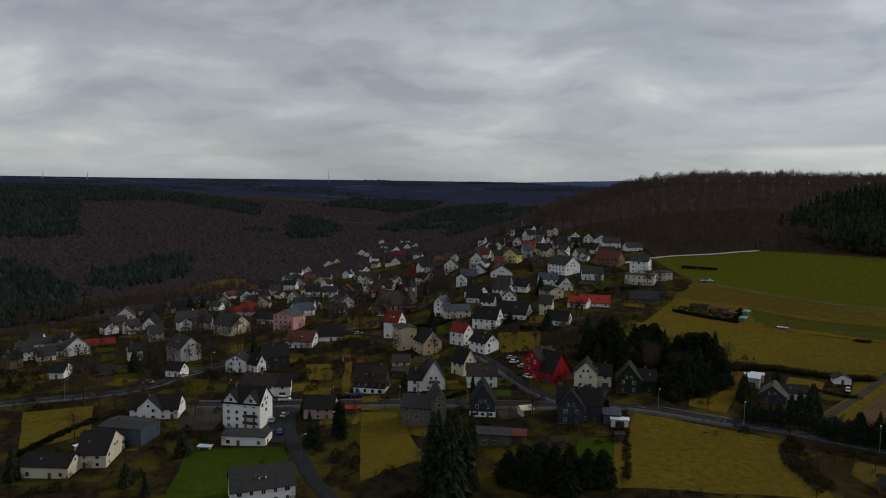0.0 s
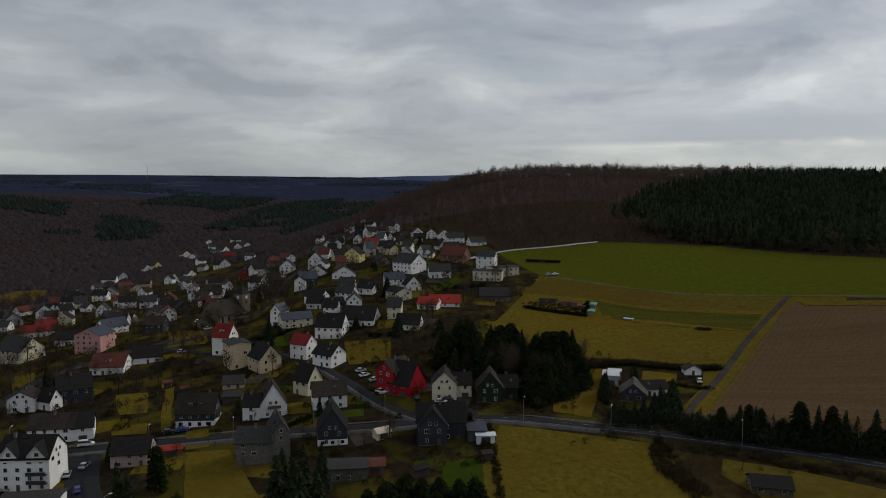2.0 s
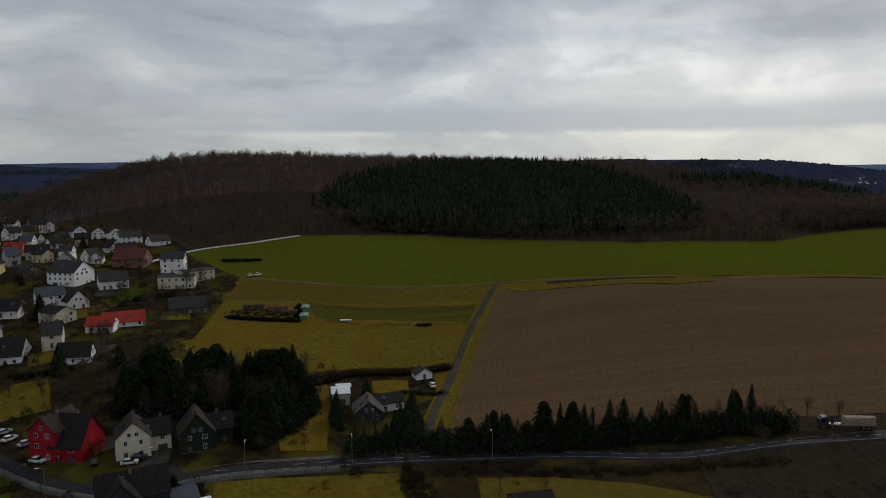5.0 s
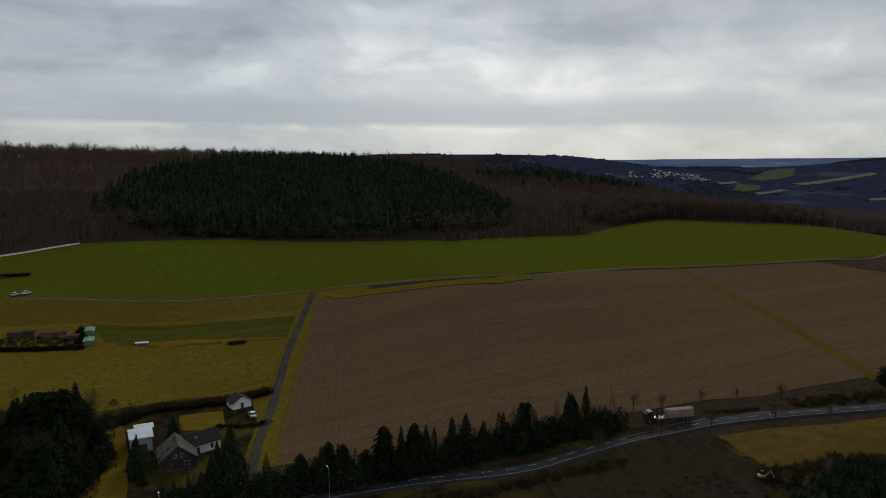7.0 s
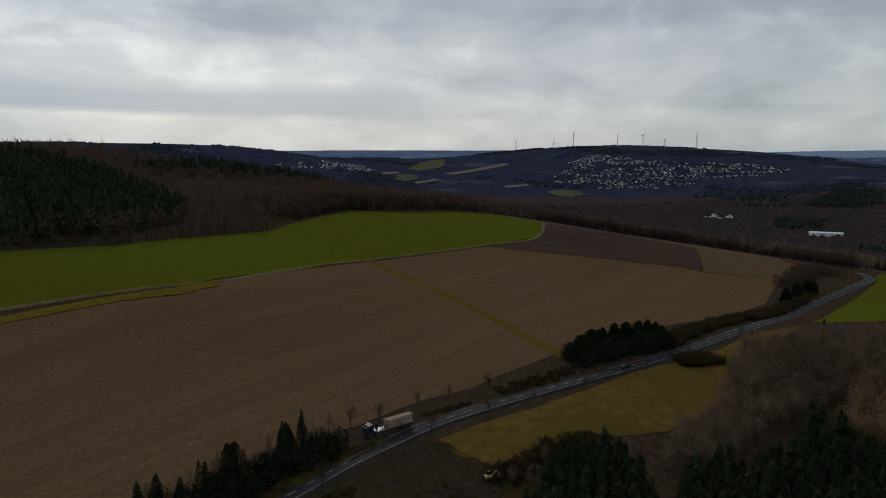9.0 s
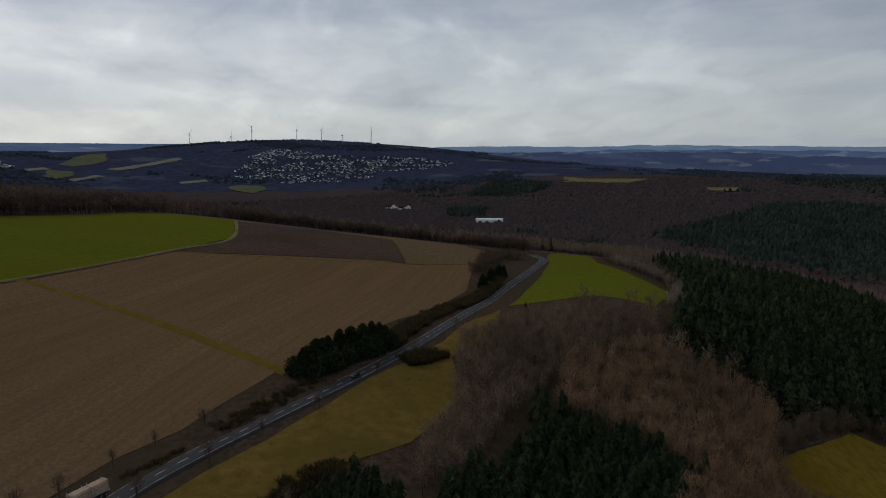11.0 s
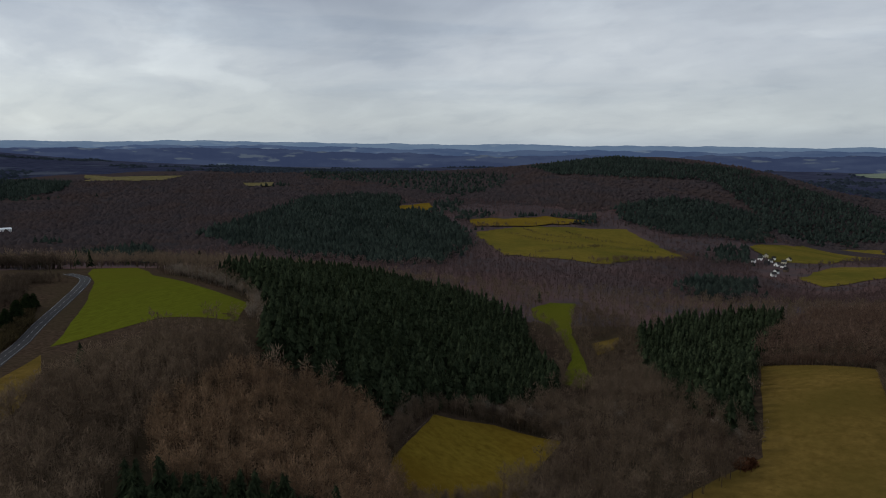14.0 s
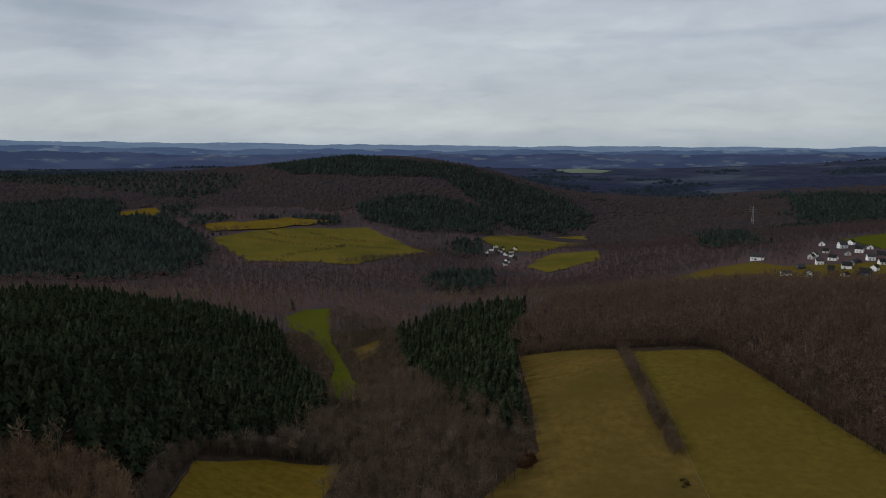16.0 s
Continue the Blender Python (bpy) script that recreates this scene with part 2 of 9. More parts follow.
MAT = {
    # ground
    "litter": surface("leaf_litter", (0.022, 0.015, 0.011), (0.055, 0.038, 0.026), 0.5, 0.02, third=(0.034, 0.027, 0.016), bump=0.6, depth=0.4, spec=0.0),
    "rough_grass": surface("rough_grass", (0.0275, 0.029, 0.007), (0.06, 0.055, 0.0125), 0.35, 0.03, third=(0.035, 0.025, 0.0125), bump=0.5, depth=0.3, spec=0.0),
    "garden": surface("winter_garden", (0.010, 0.008, 0.006), (0.032, 0.024, 0.013), 0.3, 0.055, edge=(0.48, 0.58), third=(0.052, 0.044, 0.009), bump=0.6, depth=0.4, spec=0.0),
    "crop": surface("winter_crop", (0.050, 0.057, 0.006), (0.074, 0.081, 0.009), 0.6, 0.012, third=(0.062, 0.061, 0.008), bump=0.35, depth=0.15, stretch=(1, 0.35, 1), spec=0.0),
    "lawn": surface("green_lawn", (0.028, 0.044, 0.005), (0.044, 0.062, 0.008), 0.5, 0.05, bump=0.3, depth=0.1, spec=0.0),
    "meadow": surface("yellowed_meadow", (0.070, 0.047, 0.012), (0.110, 0.074, 0.020), 0.25, 0.03, third=(0.062, 0.046, 0.011), bump=0.6, depth=0.3, spec=0.0),
    "grass": surface("winter_grass", (0.072, 0.055, 0.008), (0.122, 0.094, 0.015), 0.5, 0.06, third=(0.092, 0.062, 0.011), bump=0.5, depth=0.2, spec=0.0),
    "straw": surface("straw_meadow", (0.086, 0.060, 0.009), (0.140, 0.098, 0.015), 0.3, 0.02, third=(0.088, 0.055, 0.008), bump=0.6, depth=0.3, spec=0.0),
    "olive": surface("olive_meadow", (0.066, 0.050, 0.010), (0.102, 0.077, 0.015), 0.3, 0.02, third=(0.076, 0.050, 0.011), bump=0.6, depth=0.3, spec=0.0),
    "plough": surface("ploughed_soil", (0.076, 0.049, 0.026), (0.122, 0.080, 0.043), 0.9, 0.012, third=(0.100, 0.062, 0.032), bump=0.6, depth=0.2, spec=0.0, rows=(-30, 2.2, 0.2)),
    "dark_soil": surface("dark_soil", (0.036, 0.024, 0.018), (0.064, 0.044, 0.033), 0.4, 0.012, bump=0.9, depth=0.3, spec=0.0),
    "wet_soil": surface("wet_soil", (0.016, 0.012, 0.009), (0.036, 0.027, 0.020), 0.4, 0.05, bump=0.9, depth=0.4, spec=0.0, third=(0.030, 0.026, 0.012)),
    "kitchen_rows": surface("garden_rows", (0.044, 0.048, 0.009), (0.078, 0.072, 0.014), 0.6, 0.06, bump=0.4, depth=0.2, spec=0.0, third=(0.064, 0.050, 0.011), rows=(-45, 2.4, 0.4)),
    "dry_track": surface("dry_track", (0.082, 0.068, 0.032), (0.135, 0.115, 0.060), 0.5, 0.05, bump=0.4, depth=0.1, spec=0.0, third=(0.070, 0.064, 0.020)),
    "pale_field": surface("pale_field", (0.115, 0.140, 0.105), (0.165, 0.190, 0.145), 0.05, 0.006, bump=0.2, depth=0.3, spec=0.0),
    # far green and stubble, dulled by haze worked into the colour
    "dull_field": surface("hazy_far_field", (0.052, 0.060, 0.032), (0.082, 0.088, 0.050), 0.04, 0.008, bump=0.2, depth=0.3, spec=0.0, third=(0.060, 0.058, 0.040)),
    "dull_straw": surface("hazy_far_stubble", (0.100, 0.098, 0.080), (0.150, 0.140, 0.112), 0.04, 0.008, bump=0.2, depth=0.3, spec=0.0),
    "far_grass": surface("far_grass", (0.082, 0.064, 0.012), (0.118, 0.092, 0.018), 0.12, 0.012, bump=0.4, depth=0.3, spec=0.0, third=(0.058, 0.056, 0.011)),
    "stubble": surface("stubble", (0.062, 0.043, 0.025), (0.098, 0.068, 0.039), 0.6, 0.012, third=(0.075, 0.052, 0.027), bump=0.6, depth=0.2, stretch=(0.3, 1, 1), spec=0.0),
    "scrub": surface("brown_scrub", (0.022, 0.015, 0.008), (0.048, 0.032, 0.013), 0.3, 0.04, third=(0.020, 0.0175, 0.008), bump=0.8, depth=0.4, spec=0.0),
    "asphalt": surface("asphalt", (0.014, 0.0145, 0.016), (0.027, 0.027, 0.030), 0.8, 0.05, rough=0.75, bump=0.2, third=(0.022, 0.022, 0.024), depth=0.02, spec=0.05),
    "gravel": surface("gravel_track", (0.040, 0.035, 0.029), (0.070, 0.061, 0.050), 0.7, 0.08, bump=0.4, depth=0.06, spec=0.0),
    "birch_bark": surface("birch_bark", (0.16, 0.15, 0.13), (0.34, 0.33, 0.30), 2, 0.3, bump=0.2, spec=0.0),
    "twig_dark": surface("dark_bare_twigs", (0.042, 0.031, 0.023), (0.095, 0.072, 0.052), 0.3, 0.03, island=0.35, bump=0, thin=0.5, spec=0.0),
    "pavement": surface("paving_slabs", (0.060, 0.059, 0.057), (0.105, 0.102, 0.098), 1.5, 0.2, bump=0.3, depth=0.02, spec=0.05),
    "line": plain("road_paint", (0.30, 0.30, 0.30), 0.8),
    # foliage
    "spruce": surface("spruce_needles", (0.010, 0.015, 0.009), (0.036, 0.046, 0.023), 0.8, 0.03, island=0.5, bump=0, third=(0.016, 0.022, 0.011), thin=0.06, spec=0.0),
    "spruce_hill": surface("hill_spruce_needles", (0.010, 0.015, 0.013), (0.030, 0.039, 0.031), 0.5, 0.02, island=0.35, bump=0, spec=0.0),
    "pine": surface("pine_needles", (0.010, 0.016, 0.007), (0.023, 0.032, 0.012), 0.8, 0.05, island=0.3, bump=0, thin=0.25, spec=0.0),
    "twig": surface("bare_twigs", (0.086, 0.057, 0.041), (0.168, 0.113, 0.082), 0.25, 0.02, island=0.35, bump=0, third=(0.102, 0.064, 0.046), thin=0.5, spec=0.0),
    "twig_hill": surface("hill_twigs", (0.050, 0.036, 0.029), (0.098, 0.071, 0.056), 0.25, 0.015, island=0.3, bump=0, third=(0.066, 0.043, 0.034), thin=0.5, spec=0.0),
    # blue raised in the twig brown to carry mid-distance haze
    "twig_mid": surface("woodland_twigs", (0.062, 0.045, 0.043), (0.108, 0.078, 0.075), 0.2, 0.006, island=0.25, bump=0, third=(0.096, 0.061, 0.055), thin=0.5, spec=0.0),
    "twig_pale": surface("pale_twigs", (0.13, 0.105, 0.080), (0.26, 0.215, 0.170), 0.3, 0.05, island=0.3, bump=0, thin=0.4, spec=0.0),
    "twig_red": surface("larch_twigs", (0.138, 0.090, 0.054), (0.262, 0.172, 0.106), 0.25, 0.02, island=0.3, bump=0, thin=0.5, spec=0.0),
    "twig_grey": surface("grey_twigs", (0.086, 0.062, 0.042), (0.190, 0.140, 0.098), 0.3, 0.03, island=0.3, bump=0, thin=0.5, spec=0.0),
    # the violet in this canopy brown is haze put into the colour
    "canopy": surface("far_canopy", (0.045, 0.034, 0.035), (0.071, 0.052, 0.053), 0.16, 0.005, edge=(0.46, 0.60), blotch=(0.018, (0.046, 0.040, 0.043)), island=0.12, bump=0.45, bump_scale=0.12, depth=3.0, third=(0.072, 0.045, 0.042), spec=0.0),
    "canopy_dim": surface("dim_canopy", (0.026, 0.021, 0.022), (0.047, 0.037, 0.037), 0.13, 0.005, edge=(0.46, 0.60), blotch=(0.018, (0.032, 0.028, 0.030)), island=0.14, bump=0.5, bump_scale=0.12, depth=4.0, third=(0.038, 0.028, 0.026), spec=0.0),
    # distance haze is mixed into these three blue-violet base colours
    "farmland_haze": surface("farmland_haze", (0.020, 0.023, 0.042), (0.038, 0.043, 0.068), 0.012, 0.0028, edge=(0.52, 0.64), bump=0.2, bump_scale=0.05, depth=6, third=(0.052, 0.060, 0.082), spec=0.0),
    "canopy_haze": surface("haze_tinted_canopy", (0.015, 0.018, 0.035), (0.032, 0.037, 0.062), 0.03, 0.0035, edge=(0.58, 0.66), bump=0.3, bump_scale=0.05, depth=6, third=(0.046, 0.054, 0.074), spec=0.0),
    "spruce_haze": surface("haze_tinted_needles", (0.014, 0.019, 0.026), (0.026, 0.034, 0.044), 0.12, 0.004, island=0.2, bump=0, spec=0.0),
    "bark": surface("bark", (0.04, 0.032, 0.024), (0.10, 0.08, 0.06), 3, 0.3, bump=0.5, spec=0.0),
    "russet": surface("russet_leaves", (0.060, 0.026, 0.014), (0.125, 0.058, 0.030), 1.0, 0.1, island=0.4, bump=0, thin=0.3, spec=0.0),
    "hedge": surface("hedge_leaves", (0.010, 0.014, 0.006), (0.030, 0.036, 0.013), 1.2, 0.1, island=0.35, bump=0, thin=0.25, spec=0.0),
    "shrub": surface("shrub_twigs", (0.026, 0.021, 0.012), (0.070, 0.054, 0.026), 0.8, 0.06, island=0.4, bump=0, thin=0.5, spec=0.0),
    # walls
    "white": surface("white_render", (0.76, 0.75, 0.72), (0.86, 0.85, 0.82), 0.6, 0.12, rough=0.85, bump=0.1, third=(0.68, 0.66, 0.62), depth=0.02),
    "pale": surface("grey_render", (0.36, 0.35, 0.33), (0.47, 0.46, 0.43), 0.6, 0.12, bump=0.1),
    "cream": surface("cream_render", (0.58, 0.53, 0.38), (0.68, 0.62, 0.46), 0.6, 0.12, bump=0.1, third=(0.52, 0.47, 0.34)),
    "sand": surface("sand_render", (0.50, 0.40, 0.26), (0.60, 0.49, 0.33), 0.6, 0.12, bump=0.1, third=(0.45, 0.36, 0.24)),
    "yellow": surface("yellow_render", (0.60, 0.52, 0.20), (0.70, 0.62, 0.27), 0.6, 0.12, bump=0.1),
    "orange": surface("orange_render", (0.52, 0.26, 0.07), (0.62, 0.33, 0.10), 0.6, 0.12, bump=0.1),
    "pink": surface("pink_render", (0.52, 0.27, 0.24), (0.60, 0.33, 0.29), 0.6, 0.12, bump=0.1),
    "pinkish": surface("pale_brick", (0.36, 0.27, 0.23), (0.46, 0.36, 0.31), 1.2, 0.12, bump=0.2),
    "red": surface("red_boards", (0.26, 0.004, 0.012), (0.34, 0.007, 0.017), 0.8, 0.12, rough=0.6, bump=0.2, stretch=(1, 1, 0.1)),
    "mossgreen": surface("green_boards", (0.013, 0.020, 0.010), (0.026, 0.036, 0.018), 0.8, 0.12, bump=0.2),
    "slate": surface("slate_cladding", (0.022, 0.024, 0.029), (0.048, 0.052, 0.060), 2.2, 0.12, rough=0.6, bump=0.4),
    "stone": surface("rubble_stone", (0.085, 0.078, 0.068), (0.17, 0.155, 0.13), 1.4, 0.15, bump=0.6),
    "stonebrown": surface("church_stone", (0.12, 0.095, 0.07), (0.21, 0.17, 0.125), 1.4, 0.15, bump=0.6),
    "brown": surface("brown_boards", (0.08, 0.055, 0.036), (0.15, 0.105, 0.07), 1.2, 0.15, bump=0.3),
    "brick": surface("red_brick", (0.17, 0.085, 0.06), (0.27, 0.14, 0.10), 2, 0.15, bump=0.3),
    "bluegrey": surface("blue_grey_sheet", (0.055, 0.075, 0.10), (0.08, 0.105, 0.14), 0.6, 0.1, rough=0.5, bump=0.1),
    # roofs
    "dark_roof": surface("dark_tiles", (0.009, 0.0085, 0.009), (0.024, 0.022, 0.022), 1.6, 0.15, rough=0.75, bump=0.5, third=(0.016, 0.016, 0.012), spec=0.08),
    "slate_roof": surface("slate_tiles", (0.012, 0.012, 0.014), (0.030, 0.029, 0.031), 1.6, 0.15, rough=0.7, bump=0.5, spec=0.08),
    "brown_roof": surface("brown_tiles", (0.022, 0.018, 0.015), (0.050, 0.040, 0.033), 1.6, 0.15, rough=0.8, bump=0.5, spec=0.08),
    "brownred_roof": surface("faded_red_tiles", (0.075, 0.026, 0.020), (0.13, 0.046, 0.034), 1.6, 0.15, rough=0.8, bump=0.5, spec=0.08),
    "grey_roof": surface("grey_tiles", (0.022, 0.022, 0.024), (0.050, 0.049, 0.049), 1.6, 0.15, rough=0.75, bump=0.5, third=(0.034, 0.034, 0.028), spec=0.08),
    "blueslate_roof": surface("blue_slate", (0.026, 0.032, 0.044), (0.050, 0.060, 0.076), 1.6, 0.15, rough=0.55, bump=0.4),
    "red_roof": surface("red_tiles", (0.13, 0.016, 0.014), (0.20, 0.028, 0.022), 1.6, 0.15, rough=0.7, bump=0.5, spec=0.08),
    "orange_roof": surface("orange_red_tiles", (0.24, 0.026, 0.018), (0.34, 0.045, 0.028), 1.6, 0.15, rough=0.7, bump=0.5, spec=0.08),
    "weathered_roof": surface("weathered_tiles", (0.05, 0.047, 0.043), (0.13, 0.12, 0.11), 2.2, 0.3, rough=0.9, bump=0.5, third=(0.06, 0.058, 0.04), spec=0.05),
    "white_roof": surface("pale_sheet_roof", (0.48, 0.52, 0.55), (0.62, 0.66, 0.68), 0.8, 0.15, rough=0.5, bump=0.1),
    # details
    "frame": plain("white_frame", (0.55, 0.55, 0.54), 0.5),
    "pane": plain("window_glass", (0.012, 0.014, 0.018), 0.08, 0.0, 0.6),
    "door": plain("brown_door", (0.09, 0.055, 0.035), 0.6),
    "garage_door": plain("garage_door", (0.06, 0.05, 0.045), 0.6),
    "chimney": surface("chimney_brick", (0.12, 0.09, 0.075), (0.22, 0.17, 0.14), 3, 0.5, bump=0.4),
    "steel": plain("galvanised_steel", (0.30, 0.31, 0.32), 0.45, 0.8),
    "wood": surface("weathered_wood", (0.10, 0.08, 0.06), (0.20, 0.16, 0.12), 4, 0.3, bump=0.3),
    "log_end": surface("cut_logs", (0.28, 0.20, 0.14), (0.44, 0.33, 0.25), 2, 0.3, island=0.25, bump=0.2),
    "tyre": plain("tyre_rubber", (0.015, 0.015, 0.015), 0.9),
    "tarp_white": plain("white_tarpaulin", (0.68, 0.70, 0.72), 0.5),
    "green_sheet": surface("green_sheeting", (0.10, 0.20, 0.13), (0.16, 0.28, 0.19), 1, 0.2, rough=0.5, bump=0.1),
    "turbine": plain("turbine_white", (0.55, 0.56, 0.58), 0.5),
}

# ---- landform: x, y, height of hilltops, slopes and hollows ----
VILLAGE_RISE = [
    (0, 0, -14), (-60, 60, -14), (-110, 285, -6), (-61, 264, -6), (0, 265, -1), (30, 262, 0), (60, 258, 2), (113, 224, 1),
    (100, 200, -1), (45, 150, -7), (-50, 150, -11), (75, 313, 8), (67, 340, 14), (-85, 397, -4), (-9, 332, 1), (90, 407, 20),
    (136, 407, 21), (60, 500, 30), (124, 542, 32), (62, 615, 30), (-60, 541, -12), (-36, 620, -6), (-30, 800, -16), (-87, 1250, -36),
    (-125, 330, -8), (-130, 400, -10), (-180, 420, -14), (-170, 520, -15), (-230, 560, -22), (-220, 330, -14), (-330, 420, -24), (-360, 560, -40), (-300, 720, -42), (-160, 700, -22), (-180, 180, -14), (-160, 900, -36),
]
FIELDS_RISE = [
    (153, 400, 23), (171, 435, 27), (168, 334, 11), (188, 295, 12), (148, 260, 4), (158, 255, 4), (240, 312, 22), (206, 445, 37),
    (284, 420, 40), (360, 274, 37), (428, 252, 36), (608, 195, 34), (661, 93, 23), (676, 146, 29), (640, 20, 13), (396, 192, 23), (285, 240, 29), (285, 94, 6),
    (282, 180, 12), (205, 152, 1), (228, 147, 1), (239, 118, 2), (202, 116, -3), (275, 60, 3), (399, -33, -1), (331, -85, 4), (481, -93, 4),
    (500, 60, 16), (557, -175, -5), (300, -40, -3), (180, 40, -12),
]
VALLEY_FALL = [
    (240, -40, -22), (200, -60, -34), (230, -125, -46), (110, 0, -24), (120, -60, -36), (89, -161, -36), (150, -229, -34), (104, -276, -27),
    (60, -380, -28), (-60, -300, -30), (250, -205, -55), (275, -321, -74), (272, -385, -66), (360, -430, -62), (430, -300, -30), (400, -180, -4),
    (470, -420, -50), (600, -460, -52), (590, -775, -58), (680, -835, -52), (533, -947, -72), (434, -800, -60), (335, -893, -78),
    (185, -1028, -92), (250, -1060, -102), (180, -800, -95), (60, -690, -64), (302, -1150, -86), (-10, -600, -46), (-60, -760, -42), (-100, -950, -44),
]
NORTH_HILLS = [
    (225, 540, 50), (320, 540, 54), (484, 735, 88), (399, 820, 84), (235, 760, 84), (300, 700, 86), (100, 780, 42), (656, 646, 84), (740, 540, 80), (800, 430, 62), (500, 400, 52), (640, 400, 55),
    (700, 900, 70), (300, 1100, 60), (60, 1000, 20), (0, 1700, 0), (-250, 1350, -38), (-500, 1100, -40), (-600, 800, -46), (-900, 1300, 0),
    (-1300, 1900, 62), (-700, 2200, 50), (-200, 2600, 40), (-1500, 3000, 90), (-900, 4500, 140), (300, 4600, 140), (-2900, 4000, 130), (900, 3000, 60),
    (1100, 1500, 40), (1500, 4500, 120),
]
FAR_HILLS = [
    (900, 500, 48), (900, 150, 5), (1030, -285, -58), (1000, -20, -30), (1340, -274, -62), (1500, 500, 10), (1900, 200, -58), (2500, 900, 0),
    (2900, 1560, 140), (2970, 1390, 132), (3050, 1180, 108), (2400, 1250, 60), (2100, 1500, 70), (3300, 900, 40), (3600, 500, 50), (4600, 1400, 96), (4700, 700, 96), (2700, -285, -40), (2800, 100, -34), (3500, -150, 66), (4300, -200, 160), (4500, -900, 150), (4500, -1350, 122),
    (3400, -900, 60), (1250, -800, -40), (920, -1026, -44), (1700, -1000, -12), (2200, -1300, 10), (3300, -2100, 10), (4300, -2200, 24),
    (1400, -1900, 10), (2500, -3700, -6),
]
SOUTH_HILLS = [
    (900, -1600, 0), (760, -2300, 56), (900, -3000, -30), (200, -3000, -50), (1700, -2700, -30), (-500, -3000, -40), (1500, -3500, -16), (420, -2100, 10), (500, -1500, -40), (217, -1500, -120), (0, -1300, -112), (-250, -1700, -70), (200, -2300, -60),
    (900, -4400, -8), (-800, -4500, 4), (-900, -1500, -20), (-900, -500, -50), (-1500, -2500, 40), (-2500, -3500, 90),
    (-2800, 0, 60), (-1200, 200, -40), (-4200, 1500, 110), (-4400, -1200, 90),
]
ANCHORS = np.array(VILLAGE_RISE + FIELDS_RISE + VALLEY_FALL + NORTH_HILLS + FAR_HILLS + SOUTH_HILLS, float)


def bend(d2):
    return d2 * np.log(np.sqrt(d2) + 1e-6)


def fit_landform():
    p = ANCHORS[:, :2] / 1000
    n = len(p)
    k = bend(((p[:, None] - p[None]) ** 2).sum(-1)) + 0.0004 * np.eye(n)
    one = np.c_[np.ones(n), p]
    full = np.block([[k, one], [one.T, np.zeros((3, 3))]])
    return np.linalg.solve(full, np.r_[ANCHORS[:, 2], 0, 0, 0])


LANDFORM = fit_landform()


def heights(x, y):
    """Height of the land at arrays of x, y."""
    q = np.stack([np.ravel(x), np.ravel(y)], -1) / 1000
    p = ANCHORS[:, :2] / 1000
    n = len(p)
    out = np.empty(len(q))
    for s in range(0, len(q), 20000):
        part_q = q[s:s + 20000]
        out[s:s + 20000] = bend(((part_q[:, None] - p[None]) ** 2).sum(-1)) @ LANDFORM[:n] + LANDFORM[n] + part_q @ LANDFORM[n + 1:]
    return out.reshape(np.shape(x))


def land(x, y):
    return float(heights(np.array([x]), np.array([y]))[0])


# ---- tools for building ----
def link_mesh(name, verts, faces, material, parent=None, smooth=False, label=""):
    me = bpy.data.meshes.new(name)
    me.from_pydata([tuple(v) for v in verts], [], faces)
    if smooth:
        me.polygons.foreach_set("use_smooth", [True] * len(me.polygons))
    for m in material if isinstance(material, (list, tuple)) else [material]:
        me.materials.append(m)
    me.update()
    ob = new(name, me)
    if parent:
        ob.parent = parent
    if label:
        ob["label"] = label
    return ob


def numpy_mesh(name, verts, tris, material):
    """A mesh from arrays of vertices and triangles."""
    me = bpy.data.meshes.new(name)
    me.vertices.add(len(verts))
    me.vertices.foreach_set("co", np.asarray(verts, np.float32).ravel())
    me.loops.add(3 * len(tris))
    me.loops.foreach_set("vertex_index", np.asarray(tris, np.int32).ravel())
    me.polygons.add(len(tris))
    me.polygons.foreach_set("loop_start", np.arange(0, 3 * len(tris), 3, dtype=np.int32))
    me.polygons.foreach_set("loop_total", np.full(len(tris), 3, np.int32))
    me.materials.append(material)
    me.update()
    me.validate()
    return new(name, me)


def empty_at(name, m):
    ob = new(name)
    ob.empty_display_size = 0.5
    ob.matrix_basis = m
    return ob


def part(name, bm, material, parent, label=""):
    """Links a bmesh as one mesh object under a thing or a part."""
    me = bpy.data.meshes.new(name)
    bm.to_mesh(me)
    bm.free()
    me.materials.append(material)
    ob = new(name, me)
    ob.parent = parent
    if label:
        ob["label"] = label
    return ob


def block(bm, x0, x1, y0, y1, z0, z1, bevel=0.0):
    """Adds a box, with its edges taken off where bevel is given."""
    r = bmesh.ops.create_cube(bm, size=1, matrix=Matrix.Translation(((x0 + x1) / 2, (y0 + y1) / 2, (z0 + z1) / 2)) @ Matrix.Diagonal((x1 - x0, y1 - y0, z1 - z0, 1)))
    if bevel:
        edges = {e for v in r["verts"] for e in v.link_edges}
        bmesh.ops.bevel(bm, geom=list(edges), offset=bevel, segments=1, affect="EDGES")
    return bm


def tube(bm, a, b, r0, r1, sides=6):
    """Adds a tapered rod from a to b."""
    a, b = Vector(a), Vector(b)
    m = Matrix.Translation((a + b) / 2) @ (b - a).to_track_quat("Z", "Y").to_matrix().to_4x4()
    bmesh.ops.create_cone(bm, cap_ends=True, segments=sides, radius1=r0, radius2=max(r1, 0.001), depth=(b - a).length, matrix=m)
    return bm


